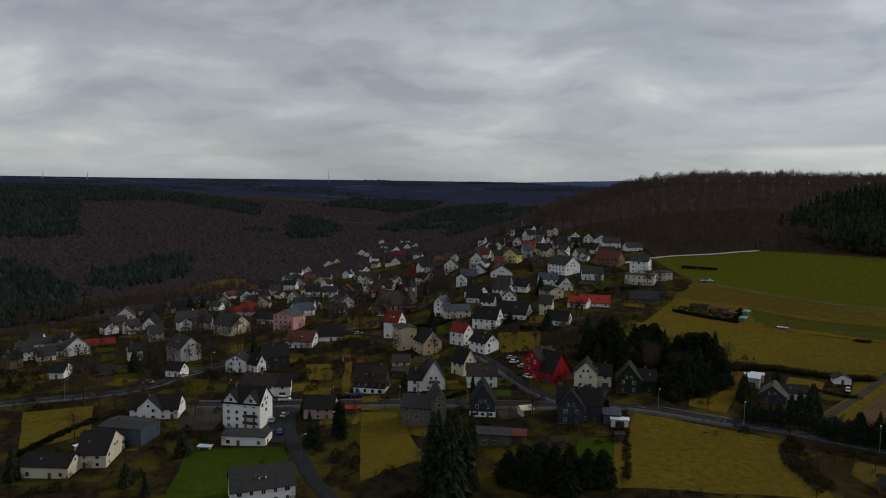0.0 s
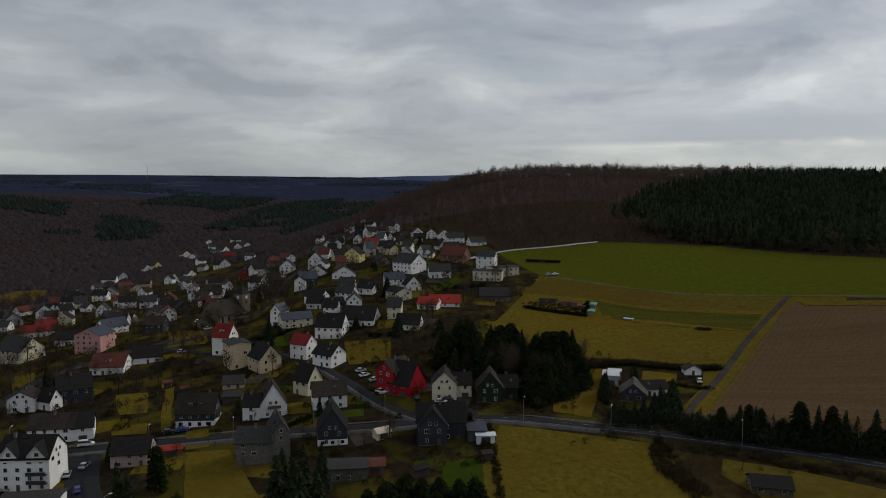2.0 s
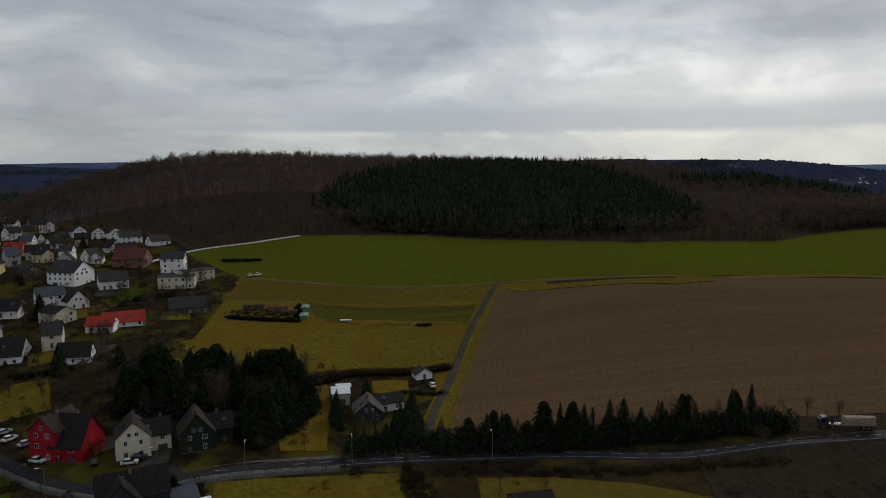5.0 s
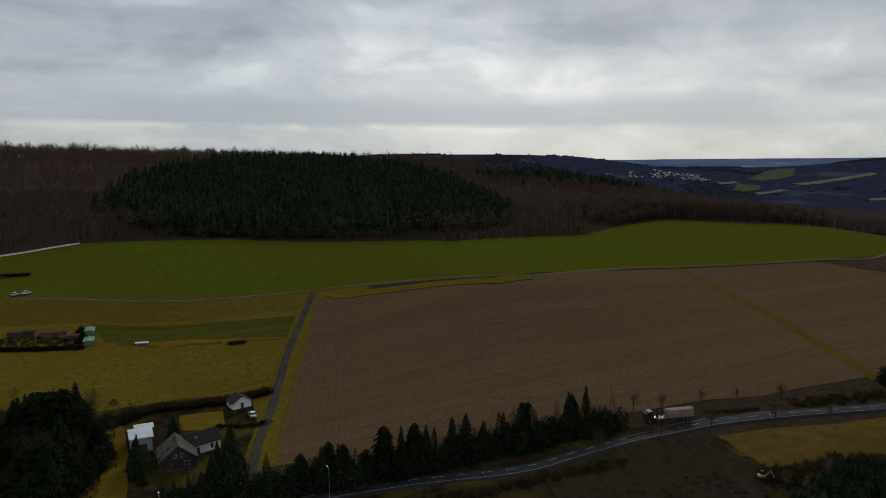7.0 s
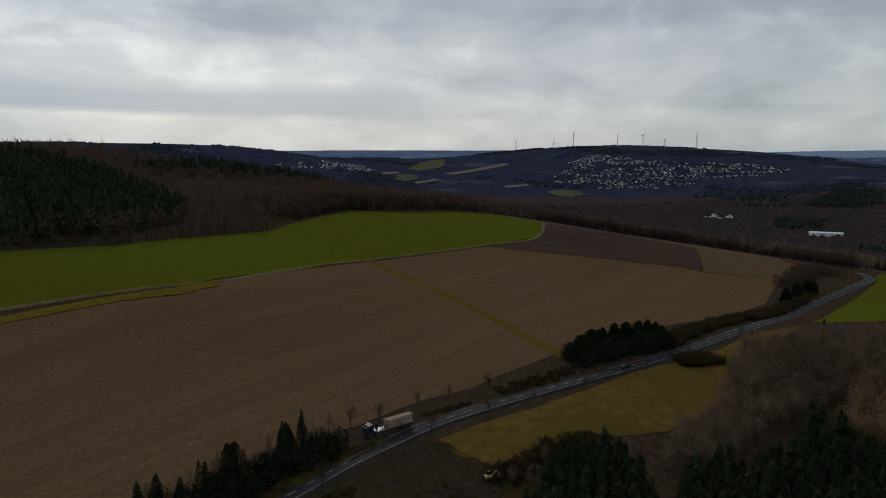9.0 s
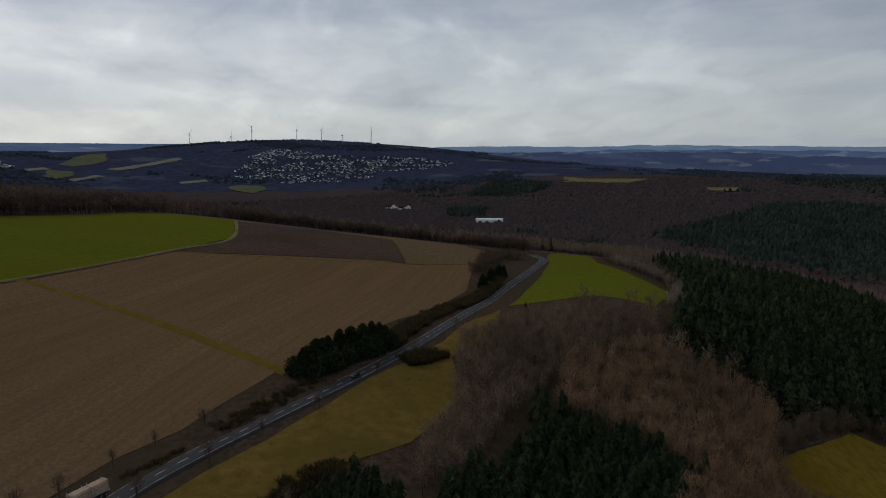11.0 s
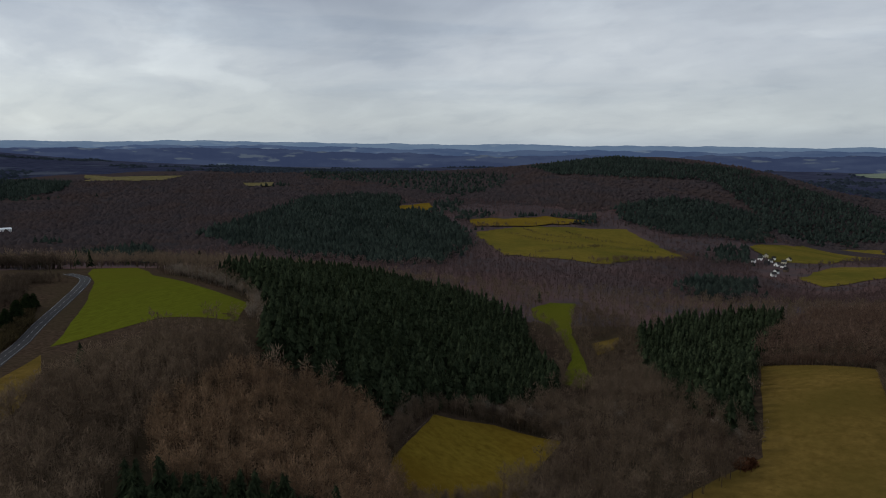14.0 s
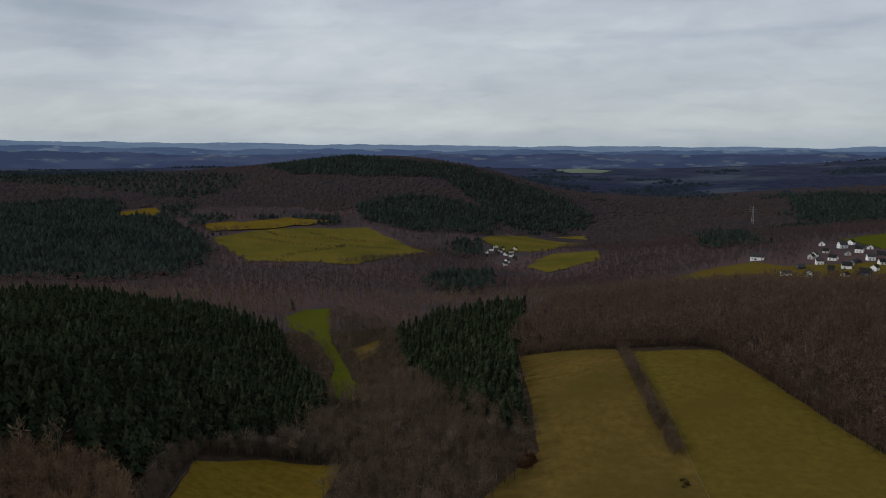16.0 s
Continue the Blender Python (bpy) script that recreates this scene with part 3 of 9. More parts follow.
def inside(poly, x, y):
    """Which of the points x, y lie inside a polygon."""
    p = np.array(poly, float)
    hit = np.zeros(np.shape(x), bool)
    for (ax, ay), (bx, by) in zip(p, np.roll(p, -1, 0)):
        cross = (ay > y) != (by > y)
        with np.errstate(divide="ignore", invalid="ignore"):
            hit ^= cross & (x < (bx - ax) * (y - ay) / (by - ay) + ax)
    return hit


def curve_through(points, step):
    """A smooth polyline through points, in steps of about that length."""
    p = np.array(points, float)
    p = np.vstack([2 * p[0] - p[1], p, 2 * p[-1] - p[-2]])
    out = []
    for i in range(1, len(p) - 2):
        n = max(1, int(np.linalg.norm(p[i + 1] - p[i]) / step))
        for t in np.arange(n) / n:
            a, b, c, d = p[i - 1:i + 3]
            out.append(0.5 * ((2 * b) + (c - a) * t + (2 * a - 5 * b + 4 * c - d) * t**2 + (3 * b - a - 3 * c + d) * t**3))
    out.append(p[-2])
    return np.array(out)


# ---- the ground ----
def spaced(lo, hi, fine_lo, fine_hi, fine, grow=1.09):
    mid = list(np.arange(fine_lo, fine_hi + 0.1, fine))
    left, right, s = [], [], fine
    while (left[-1] if left else fine_lo) > lo:
        s = min(s * grow, 130)
        left.append((left[-1] if left else fine_lo) - s)
    s = fine
    while (right[-1] if right else fine_hi) < hi:
        s = min(s * grow, 130)
        right.append((right[-1] if right else fine_hi) + s)
    return np.array(left[::-1] + mid + right)


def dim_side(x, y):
    """Where the darker woods stand: behind the village and along the eastern valley."""
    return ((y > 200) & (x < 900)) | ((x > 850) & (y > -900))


def build_ground():
    xs, ys = spaced(-5400, 5400, -260, 700, 7), spaced(-5400, 5400, -480, 620, 7)
    gx, gy = np.meshgrid(xs, ys)
    gz = heights(gx, gy)
    verts = np.stack([gx, gy, gz], -1).reshape(-1, 3)
    a = (np.arange(len(ys) - 1)[:, None] * len(xs) + np.arange(len(xs) - 1)).ravel()
    b = a + len(xs)
    tris = np.concatenate([np.stack([a, a + 1, b + 1], -1), np.stack([a, b + 1, b], -1)])
    ob = numpy_mesh("ground", verts, tris, MAT["litter"])
    ob.data.polygons.foreach_set("use_smooth", [True] * len(ob.data.polygons))
    # wooded hills farther off; the farthest have distance haze in their colour
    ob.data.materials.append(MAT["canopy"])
    ob.data.materials.append(MAT["canopy_haze"])
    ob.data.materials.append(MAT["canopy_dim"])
    ob.data.materials.append(MAT["farmland_haze"])
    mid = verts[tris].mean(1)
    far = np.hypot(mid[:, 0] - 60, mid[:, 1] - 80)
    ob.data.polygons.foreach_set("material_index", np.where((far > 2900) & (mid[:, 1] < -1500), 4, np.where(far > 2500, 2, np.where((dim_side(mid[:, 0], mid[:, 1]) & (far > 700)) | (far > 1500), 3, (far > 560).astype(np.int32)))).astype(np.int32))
    tagged(ob, "rolling hills of brown winter woodland floor", "ground", kind="structure")


build_ground()


def sheet(name, poly, material, label, category="field", lift=0.12, step=9.0, wobble=1.0):
    """A piece of land draped over the ground."""
    from_poly = np.array(poly, float)
    ring = []
    for a, b in zip(from_poly, np.roll(from_poly, -1, 0)):
        n = max(1, int(np.linalg.norm(b - a) / step))
        for t in np.arange(n) / n:
            q = a + (b - a) * t
            ring.append(q + wobble * np.array([noise.noise((q[0] * 0.07, q[1] * 0.07, 3.3)), noise.noise((q[0] * 0.07, q[1] * 0.07, 9.1))]))
    ring = np.array(ring)
    gx, gy = np.meshgrid(np.arange(ring[:, 0].min(), ring[:, 0].max(), step), np.arange(ring[:, 1].min(), ring[:, 1].max(), step))
    gx = gx + step * 0.5 * (np.arange(gx.shape[0])[:, None] % 2)
    keep = inside(ring, gx, gy)
    inner = np.stack([gx[keep], gy[keep]], -1)
    if len(inner):
        near = np.array([np.min(((ring - q) ** 2).sum(1)) for q in inner]) > (0.35 * step) ** 2
        inner = inner[near]
    pts = [Vector((float(a), float(b))) for a, b in np.vstack([ring, inner])]
    v, _, f, *_ = delaunay_2d_cdt(pts, [], [list(range(len(ring)))], 1, 0.001)
    xy = np.array([tuple(q) for q in v])
    verts = np.c_[xy, heights(xy[:, 0], xy[:, 1]) + lift]
    # a rim that goes into the soil
    ob = link_mesh(name, verts, [tuple(t) for t in f], MAT[material], smooth=True)
    return tagged(ob, label, category, kind="structure")


def ribbon(name, points, width, material, label, category, lift=0.22, step=5.0, kind="structure", parent=None, offset=0.0):
    c = curve_through(points, step)
    d = np.gradient(c, axis=0)
    d /= np.linalg.norm(d, axis=1)[:, None]
    side = np.stack([-d[:, 1], d[:, 0]], -1)
    cols = [-0.5, -0.25, 0.0, 0.25, 0.5]
    rows = [c + side * (offset + k * width) for k in cols]
    mid = heights(c[:, 0], c[:, 1])
    verts, faces, n = [], [], len(cols)
    for i in range(len(c)):
        for k, r in zip(cols, rows):
            verts.append((r[i, 0], r[i, 1], mid[i] + lift + 0.03 * (1 - abs(2 * k))))
    for i in range(len(c) - 1):
        for k in range(n - 1):
            q = i * n + k
            faces.append((q, q + 1, q + n + 1, q + n))
    # verges slope down into the land
    base = len(verts)
    for i in range(len(c)):
        for s, r in ((-1, rows[0]), (1, rows[-1])):
            q = r[i] + side[i] * s * 0.8
            verts.append((q[0], q[1], mid[i] - 0.5))
    for i in range(len(c) - 1):
        faces.append((base + 2 * i, i * n, (i + 1) * n, base + 2 * i + 2))
        faces.append((i * n + n - 1, base + 2 * i + 1, base + 2 * i + 3, (i + 1) * n + n - 1))
    ob = link_mesh(name, verts, faces, MAT[material], parent=parent, smooth=True)
    if parent is None:
        tagged(ob, label, category, kind=kind)
    return ob


def dashes(name, points, material, parent, on, off, width, offset=0.0, lift=0.27):
    c = curve_through(points, 0.5)
    d = np.gradient(c, axis=0)
    d /= np.linalg.norm(d, axis=1)[:, None]
    side = np.stack([-d[:, 1], d[:, 0]], -1)
    mid = heights(c[:, 0], c[:, 1])
    run = np.r_[0, np.cumsum(np.linalg.norm(np.diff(c, axis=0), axis=1))]
    verts, faces = [], []
    for i in range(len(c) - 1):
        if on + off > 0 and run[i] % (on + off) > on:
            continue
        b = len(verts)
        for j in (i, i + 1):
            for s in (-0.5, 0.5):
                q = c[j] + side[j] * (offset + s * width)
                verts.append((q[0], q[1], mid[j] + lift))
        faces.append((b, b + 1, b + 3, b + 2))
    return link_mesh(name, verts, faces, MAT[material], parent=parent)


GREEN = [(147, 477), (157, 484), (211, 458), (275, 412), (318, 340), (339, 300), (385, 275), (429, 257), (486, 258), (569, 246), (615, 196), (645, 178), (676, 146), (668, 93), (540, 99), (489, 133), (399, 196), (291, 241), (244, 311), (152, 408)]
PLOUGH = [(235, 305), (289, 240), (396, 195), (482, 134), (494, 8), (486, -3), (487, -52), (424, -22), (368, 22), (339, 52), (290, 96), (256, 124), (244, 140), (217, 160), (197, 176), (160, 198), (135, 222)]
DARK_FIELD = [(484, 128), (540, 98), (650, 91), (655, 20), (609, -28), (490, -4), (494, 40)]
STUBBLE = [(655, 20), (660, -40), (600, -85), (520, -85), (488, -52), (487, -5), (609, -28)]
GREEN_SOUTH = [(381, -29), (435, -74), (482, -106), (520, -123), (560, -150), (557, -180), (480, -142), (435, -134), (372, -122), (341, -89), (374, -74)]
ROAD_MEADOW = [(222, 130), (233, 119), (247, 102), (264, 84), (281, 66), (296, 50), (318, 28), (345, 8), (370, -20), (345, -8), (318, 12), (301, 30), (287, 34), (265, 41), (240, 64), (231, 87), (222, 101), (210, 112), (213, 118)]
FRONT_MEADOW = [(67, 232), (107, 207), (105, 187), (102, 172), (47, 182), (52, 205)]
SOUTH_MEADOW = [(233, -55), (245, -75), (265, -130), (250, -158), (222, -168), (215, -124), (206, -95), (215, -60)]
BIG_MEADOW = [(162, -309), (108, -284), (96, -262), (88, -208), (84, -165), (80, -120), (165, -125), (152, -155), (140, -174), (148, -223)]
BIG_MEADOW_WEST = [(92, -276), (54, -283), (34, -225), (17, -172), (10, -120), (76, -120), (80, -165), (85, -224)]
VALLEY_MEADOW = [(370, -441), (368, -478), (348, -492), (328, -434), (311, -392), (289, -358), (254, -304), (255, -281), (272, -286), (288, -330), (290, -345), (310, -376), (333, -401), (353, -411)]
VALLEY_NOOK = [(289, -380), (276, -403), (269, -378), (277, -361)]
FAR_MEADOW = [(671, -843), (675, -989), (631, -1065), (514, -1141), (350, -941), (405, -718), (527, -687)]
FAR_MEADOW_LOW = [(309, -1165), (247, -1482), (118, -1553), (112, -1480), (180, -1119), (265, -1098)]
FAR_MEADOW_NEAR = [(202, -909), (176, -1053), (99, -1062), (100, -937), (171, -872)]
HAMLET_MEADOW = [(40, -651), (-2, -692), (-56, -702), (-81, -660), (-200, -640), (-180, -560), (-129, -550), (-17, -590)]
HAMLET_SLOPE = [(-183, -817), (-260, -891), (-330, -760), (-197, -727)]
WEST_MEADOW = [(-318, 810), (-300, 930), (-265, 922), (-233, 796), (-275, 732)]
FAR_FIELDS = []
STRIP_FAR = [(2035, -955), (2064, -1062), (1883, -1195), (1807, -1066)]
VILLAGE = [(-330, 330), (-180, 225), (-165, 160), (-60, 150), (60, 165), (120, 160), (180, 130), (225, 112), (215, 150), (150, 200), (128, 215), (160, 262), (125, 300), (95, 330), (150, 408), (150, 480), (155, 540), (120, 620), (60, 640), (0, 660), (-40, 900), (-100, 1000), (-160, 800), (-200, 560), (-330, 420)]

sheet("village_green", VILLAGE, "garden", "dull winter grass and soil between the houses", "gardens", lift=0.08, step=12)
sheet("green_field", GREEN, "crop", "bright green winter crop on a sloping field")
sheet("ploughed_field", PLOUGH, "plough", "brown ploughed field with faint drill rows")
sheet("dark_field", DARK_FIELD, "dark_soil", "freshly tilled dark brown field on the crest")
sheet("stubble_field", STUBBLE, "stubble", "pale stubble field beside the dark one")
sheet("field_balk", [(85, 322), (95, 335), (150, 411), (243, 314), (256, 292), (162, 206), (137, 218), (122, 228), (128, 262), (112, 282)], "grass", "yellow-green grass between the field strips", lift=0.06)
sheet("upper_strip", [(151, 406), (242, 313), (225, 303), (168, 359), (129, 382)], "olive", "ochre olive grass strip below the green field")
sheet("vegetable_strip", [(163, 361), (217, 300), (200, 285), (189, 298), (170, 320), (156, 338)], "kitchen_rows", "green strip of garden crops in rows")
sheet("yellow_strip", [(93, 330), (116, 350), (177, 317), (199, 284), (172, 265), (157, 272), (123, 288), (96, 316)], "grass", "yellow-green grass field beside the lane")
sheet("middle_strip", [(116, 351), (157, 342), (179, 320), (200, 285), (199, 283), (177, 316), (130, 340)], "straw", "straw-coloured grass balk", lift=0.16)
sheet("roadside_meadow", ROAD_MEADOW, "meadow", "yellow-brown meadow along the country road")
sheet("south_green_field", GREEN_SOUTH, "crop", "bright green crop field in the bend of the road")
sheet("front_meadow", FRONT_MEADOW, "grass", "yellow-green tussocky meadow below the street")
sheet("bare_ground", [(172, 163), (192, 154), (209, 150), (221, 140), (219, 131), (212, 120), (207, 110), (195, 112), (180, 128), (160, 150)], "wet_soil", "bare dark earth where an excavator works", "bare earth", lift=0.3, step=5, wobble=3)
sheet("scrub_ground", [(112, 200), (134, 187), (165, 170), (195, 150), (215, 120), (205, 100), (150, 120), (104, 160), (107, 187)], "scrub", "brown scrubby ground below the country road", "scrub")
sheet("lower_grass", [(120, 193), (136, 181), (150, 166), (160, 150), (146, 142), (118, 165), (114, 185)], "olive", "olive grass patch among the scrub", lift=0.18)
sheet("south_meadow", SOUTH_MEADOW, "straw", "yellowed meadow walled in by woods")
sheet("hedged_meadow", BIG_MEADOW, "meadow", "wide yellowed meadow beside a brown wood")
sheet("hedged_meadow_west", BIG_MEADOW_WEST, "olive", "wide olive meadow beyond a thin hedge")
HEDGE_GROUND = [(108, -284), (92, -276), (85, -224), (78, -165), (74, -120), (84, -120), (86, -165), (90, -208), (97, -262)]
sheet("hedge_ground", HEDGE_GROUND, "olive", "rough grass under the meadow hedge", lift=0.09)
sheet("valley_meadow", VALLEY_MEADOW, "crop", "green wet meadow on the valley floor", lift=0.2, step=6, wobble=2.5)
sheet("valley_nook", VALLEY_NOOK, "meadow", "small meadow nook by the stream", lift=0.2)
for poly in (FAR_MEADOW, FAR_MEADOW_NEAR, FAR_MEADOW_LOW):
    sheet("far_meadow", poly, "far_grass", "yellow-green meadow across the valley", lift=0.8, step=14, wobble=11)
sheet("hamlet_meadow", HAMLET_MEADOW, "olive", "olive pasture round the hamlet", lift=0.6, step=14, wobble=8)
sheet("hamlet_slope", HAMLET_SLOPE, "crop", "green pasture above the hamlet", lift=0.6, step=14, wobble=8)
sheet("west_meadow", WEST_MEADOW, "meadow", "yellowed meadow at the foot of the village", lift=0.8, step=20)
for poly, material, label in (
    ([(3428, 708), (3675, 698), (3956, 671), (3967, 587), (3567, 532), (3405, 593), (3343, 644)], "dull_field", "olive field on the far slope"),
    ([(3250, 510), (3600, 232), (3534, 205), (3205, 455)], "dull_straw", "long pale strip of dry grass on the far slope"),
    ([(2861, 660), (3136, 696), (3138, 612), (2982, 581), (2835, 614)], "dull_field", "haze-dulled green field beyond the far valley"),
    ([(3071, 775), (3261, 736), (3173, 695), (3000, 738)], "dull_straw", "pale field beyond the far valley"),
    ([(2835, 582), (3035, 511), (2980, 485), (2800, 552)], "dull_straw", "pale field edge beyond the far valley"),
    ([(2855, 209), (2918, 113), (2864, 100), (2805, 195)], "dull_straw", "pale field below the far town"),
    ([(2702, 40), (2766, -6), (2717, -92), (2621, -94), (2523, -41), (2607, 19)], "dull_field", "haze-dulled green field below the far town"),
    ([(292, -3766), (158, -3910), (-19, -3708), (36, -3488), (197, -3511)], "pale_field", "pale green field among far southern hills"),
    ([(2212, -1072), (1935, -1066), (1861, -1132), (1862, -1018), (2103, -1010)], "dry_track", "pale straw strip of dry grass"),
    ([(1554, -1137), (1516, -1200), (1441, -1125), (1502, -1096)], "dry_track", "pale straw clearing among woods"),
    ([(986, -1042), (960, -1139), (894, -1052), (934, -1001)], "straw", "orange-brown clearing beside the conifers"),
    ([(778, -1007), (678, -1142), (589, -1161), (661, -1031), (714, -915)], "straw", "orange-brown heath above the meadow"),
):
    FAR_FIELDS.append(poly)
    sheet("far_field", poly, material, label, lift=2.0, step=24, wobble=14)
sheet("far_strip", STRIP_FAR, "dry_track", "pale straw strip among far woods", lift=2.0, step=40)
sheet("lawn", [(-82, 216), (-51, 216), (-46, 204), (-57, 193), (-57, 176), (-75, 176)], "lawn", "bright green lawn behind the tall white house", lift=0.2, step=6)
sheet("garden_meadow", [(-29, 243), (-16, 241), (-5, 203), (-23, 190), (-26, 215)], "grass", "yellow grass garden below the street", lift=0.2, step=6)
sheet("west_lawn", [(-158, 254), (-133, 258), (-120, 229), (-137, 217)], "grass", "yellowed lawn beside the main road", lift=0.2, step=6)
sheet("cabin_lot", [(87, 237), (93, 249), (107, 265), (113, 279), (124, 277), (114, 255), (104, 239), (97, 229)], "straw", "straw-coloured rough plot beside the cabins", lift=0.2, step=6)
sheet("cabin_clearing", [(131, 258), (138, 267), (148, 260), (140, 249)], "straw", "straw-coloured clearing behind the cabin", lift=0.2, step=6)
sheet("grass_bank", [(239, 304), (285, 243), (304, 234), (300, 229), (282, 237), (237, 296)], "grass", "yellow-green grass bank along the field track", lift=0.3, step=4)

# ---- roads ----
MAIN_ROAD = [(-94, 257), (-60, 257), (-30, 253), (-4, 249), (31, 243), (50, 241), (69, 237), (97, 222), (120, 208), (147, 189), (170, 169), (187, 160), (208, 149), (229, 135), (245, 117), (262, 96), (283, 71), (310, 45), (350, 12), (411, -36), (446, -69), (474, -93), (500, -110), (530, -116)]
main_road = ribbon("country_road", MAIN_ROAD, 5.6, "asphalt", "grey asphalt country road with white lane marks", "road")
dashes("centre_line", MAIN_ROAD[6:], "line", main_road, 3.0, 3.6, 0.15)
for side in (-1, 1):
    dashes("edge_line", MAIN_ROAD[5:], "line", main_road, 1.0, 0.0, 0.10, offset=side * 2.55)
for side in (-1, 1):
    ribbon("pavement", MAIN_ROAD[:8], 1.5, "pavement", "grey paved footway along the street", "pavement", lift=0.34, offset=side * 3.75)
WEST_ROAD = [(-230, 255), (-169, 268), (-128, 276), (-113, 298), (-102, 318), (-98, 345), (-75, 372), (-50, 385)]
west_road = ribbon("main_street", WEST_ROAD, 6.5, "asphalt", "grey asphalt main street through the village", "road")
dashes("centre_line", WEST_ROAD, "line", west_road, 3.0, 6.0, 0.2)
ribbon("side_street", [(-57, 257), (-52, 231), (-45, 212), (-36, 192), (-28, 178), (-26, 160)], 5.0, "asphalt", "narrow asphalt side street", "road", lift=0.20)
ribbon("back_street", [(45, 244), (36, 258), (28, 278), (22, 294), (13, 314), (-4, 338), (-30, 352), (-52, 372)], 5.5, "asphalt", "asphalt village street past the red house", "road", lift=0.20)
ribbon("upper_street", [(-52, 376), (-20, 395), (0, 440), (8, 500), (20, 540), (38, 600)], 5.5, "asphalt", "asphalt street climbing out of the village", "road", lift=0.20)
ribbon("hill_street", [(0, 445), (30, 430), (60, 425), (100, 440), (150, 440)], 4.5, "asphalt", "asphalt street among hillside houses", "road", lift=0.20)
ribbon("pavement", [(45, 244), (36, 258), (28, 278), (22, 294), (13, 314)], 1.3, "pavement", "grey paved footway past the red house", "pavement", lift=0.32, offset=3.5)
ribbon("pavement", WEST_ROAD[:6], 1.5, "pavement", "grey paved footway along the main street", "pavement", lift=0.34, offset=-4.1)
ribbon("shop_yard", [(-96, 256), (-88, 246), (-84, 236)], 12, "gravel", "gravel yard beside the white house", "yard", lift=0.16)
ribbon("street_corner", [(44, 252), (52, 246), (62, 246)], 9, "asphalt", "asphalt apron at the street corner", "yard", lift=0.17)
ribbon("lane_verge", [(120, 216), (136, 231), (159, 250), (188, 274), (218, 296), (240, 311)], 5.0, "grass", "bright grass verges along the farm lane", "verge", lift=0.17)
ribbon("field_lane", [(118, 212), (136, 231), (159, 250), (188, 274), (218, 296), (242, 313)], 2.6, "gravel", "grey farm lane between two fields", "lane", lift=0.26)
ribbon("field_track", [(150, 410), (197, 361), (244, 312), (292, 242), (345, 219), (399, 197), (489, 134), (540, 100), (668, 92)], 2.3, "dry_track", "worn pale field track along the crop edge", "track", lift=0.26)
ribbon("grass_strip", [(403, 194), (372, 160), (347, 135), (316, 111), (289, 92)], 4.6, "olive", "yellow grass strip across the ploughed field", "grass strip", lift=0.2)
ribbon("grass_strip", [(484, 130), (483, 62), (489, 0), (488, -50)], 1.6, "olive", "yellow grass strip beside the dark field", "grass strip", lift=0.2)
ribbon("hill_track", [(124, 470), (146, 481), (165, 480), (186, 470), (212, 459)], 2.6, "pale", "pale gravel track under the wood", "track", lift=0.3)


sheet("parking_yard", [(-97, 252), (-83, 255), (-79, 242), (-79, 231), (-90, 232)], "gravel", "worn gravel yard beside the tall house", "yard", lift=0.17, step=6)
sheet("parking_yard", [(-66, 262), (-57, 259), (-48, 219), (-56, 220)], "asphalt", "asphalt parking yard beside the tall house", "yard", lift=0.19, step=6)
for k in range(10):
    off = 4.2 + 2.1 * k
    rows_line = [(a + 0.62 * off, b - 0.785 * off) for a, b in ((141, 234), (159, 249), (188, 273), (218, 295), (234, 307))]
    ribbon("drill_row", rows_line, 0.32, "stubble", "pale drill row along the edge of the ploughed field", "drill row", lift=0.17)

STREETS = [curve_through(line, 4.0) for line in (MAIN_ROAD[:8], WEST_ROAD, [(45, 244), (36, 258), (28, 278), (22, 294), (13, 314), (-4, 338), (-30, 352), (-52, 372)], [(-52, 376), (-20, 395), (0, 440), (8, 500), (20, 540), (38, 600)], [(0, 445), (30, 430), (60, 425), (100, 440), (150, 440)])]
# ---- houses ----
HOUSE_SPOTS = []


def begin(name, x, y, z, label, category):
    HOUSE_SPOTS.append((x, y))
    return tagged(empty_at(name, pose(x, y, z)), label, category)


def lattice(xs, zs, keep, y0, y1):
    """A flat lattice of cells, as one joined body with depth."""
    bm = bmesh.new()
    at = {(i, k): bm.verts.new((x, y0, z)) for i, x in enumerate(xs) for k, z in enumerate(zs)}
    faces = {}
    for i in range(len(xs) - 1):
        for k in range(len(zs) - 1):
            if keep(i, k):
                faces[i, k] = bm.faces.new([at[i, k], at[i + 1, k], at[i + 1, k + 1], at[i, k + 1]])
    bmesh.ops.delete(bm, geom=[v for v in bm.verts if not v.link_faces], context="VERTS")
    back = bmesh.ops.extrude_face_region(bm, geom=list(bm.faces))
    bmesh.ops.translate(bm, verts=[v for v in back["geom"] if isinstance(v, bmesh.types.BMVert)], vec=(0, y1 - y0, 0))
    bmesh.ops.recalc_face_normals(bm, faces=bm.faces)
    return bm


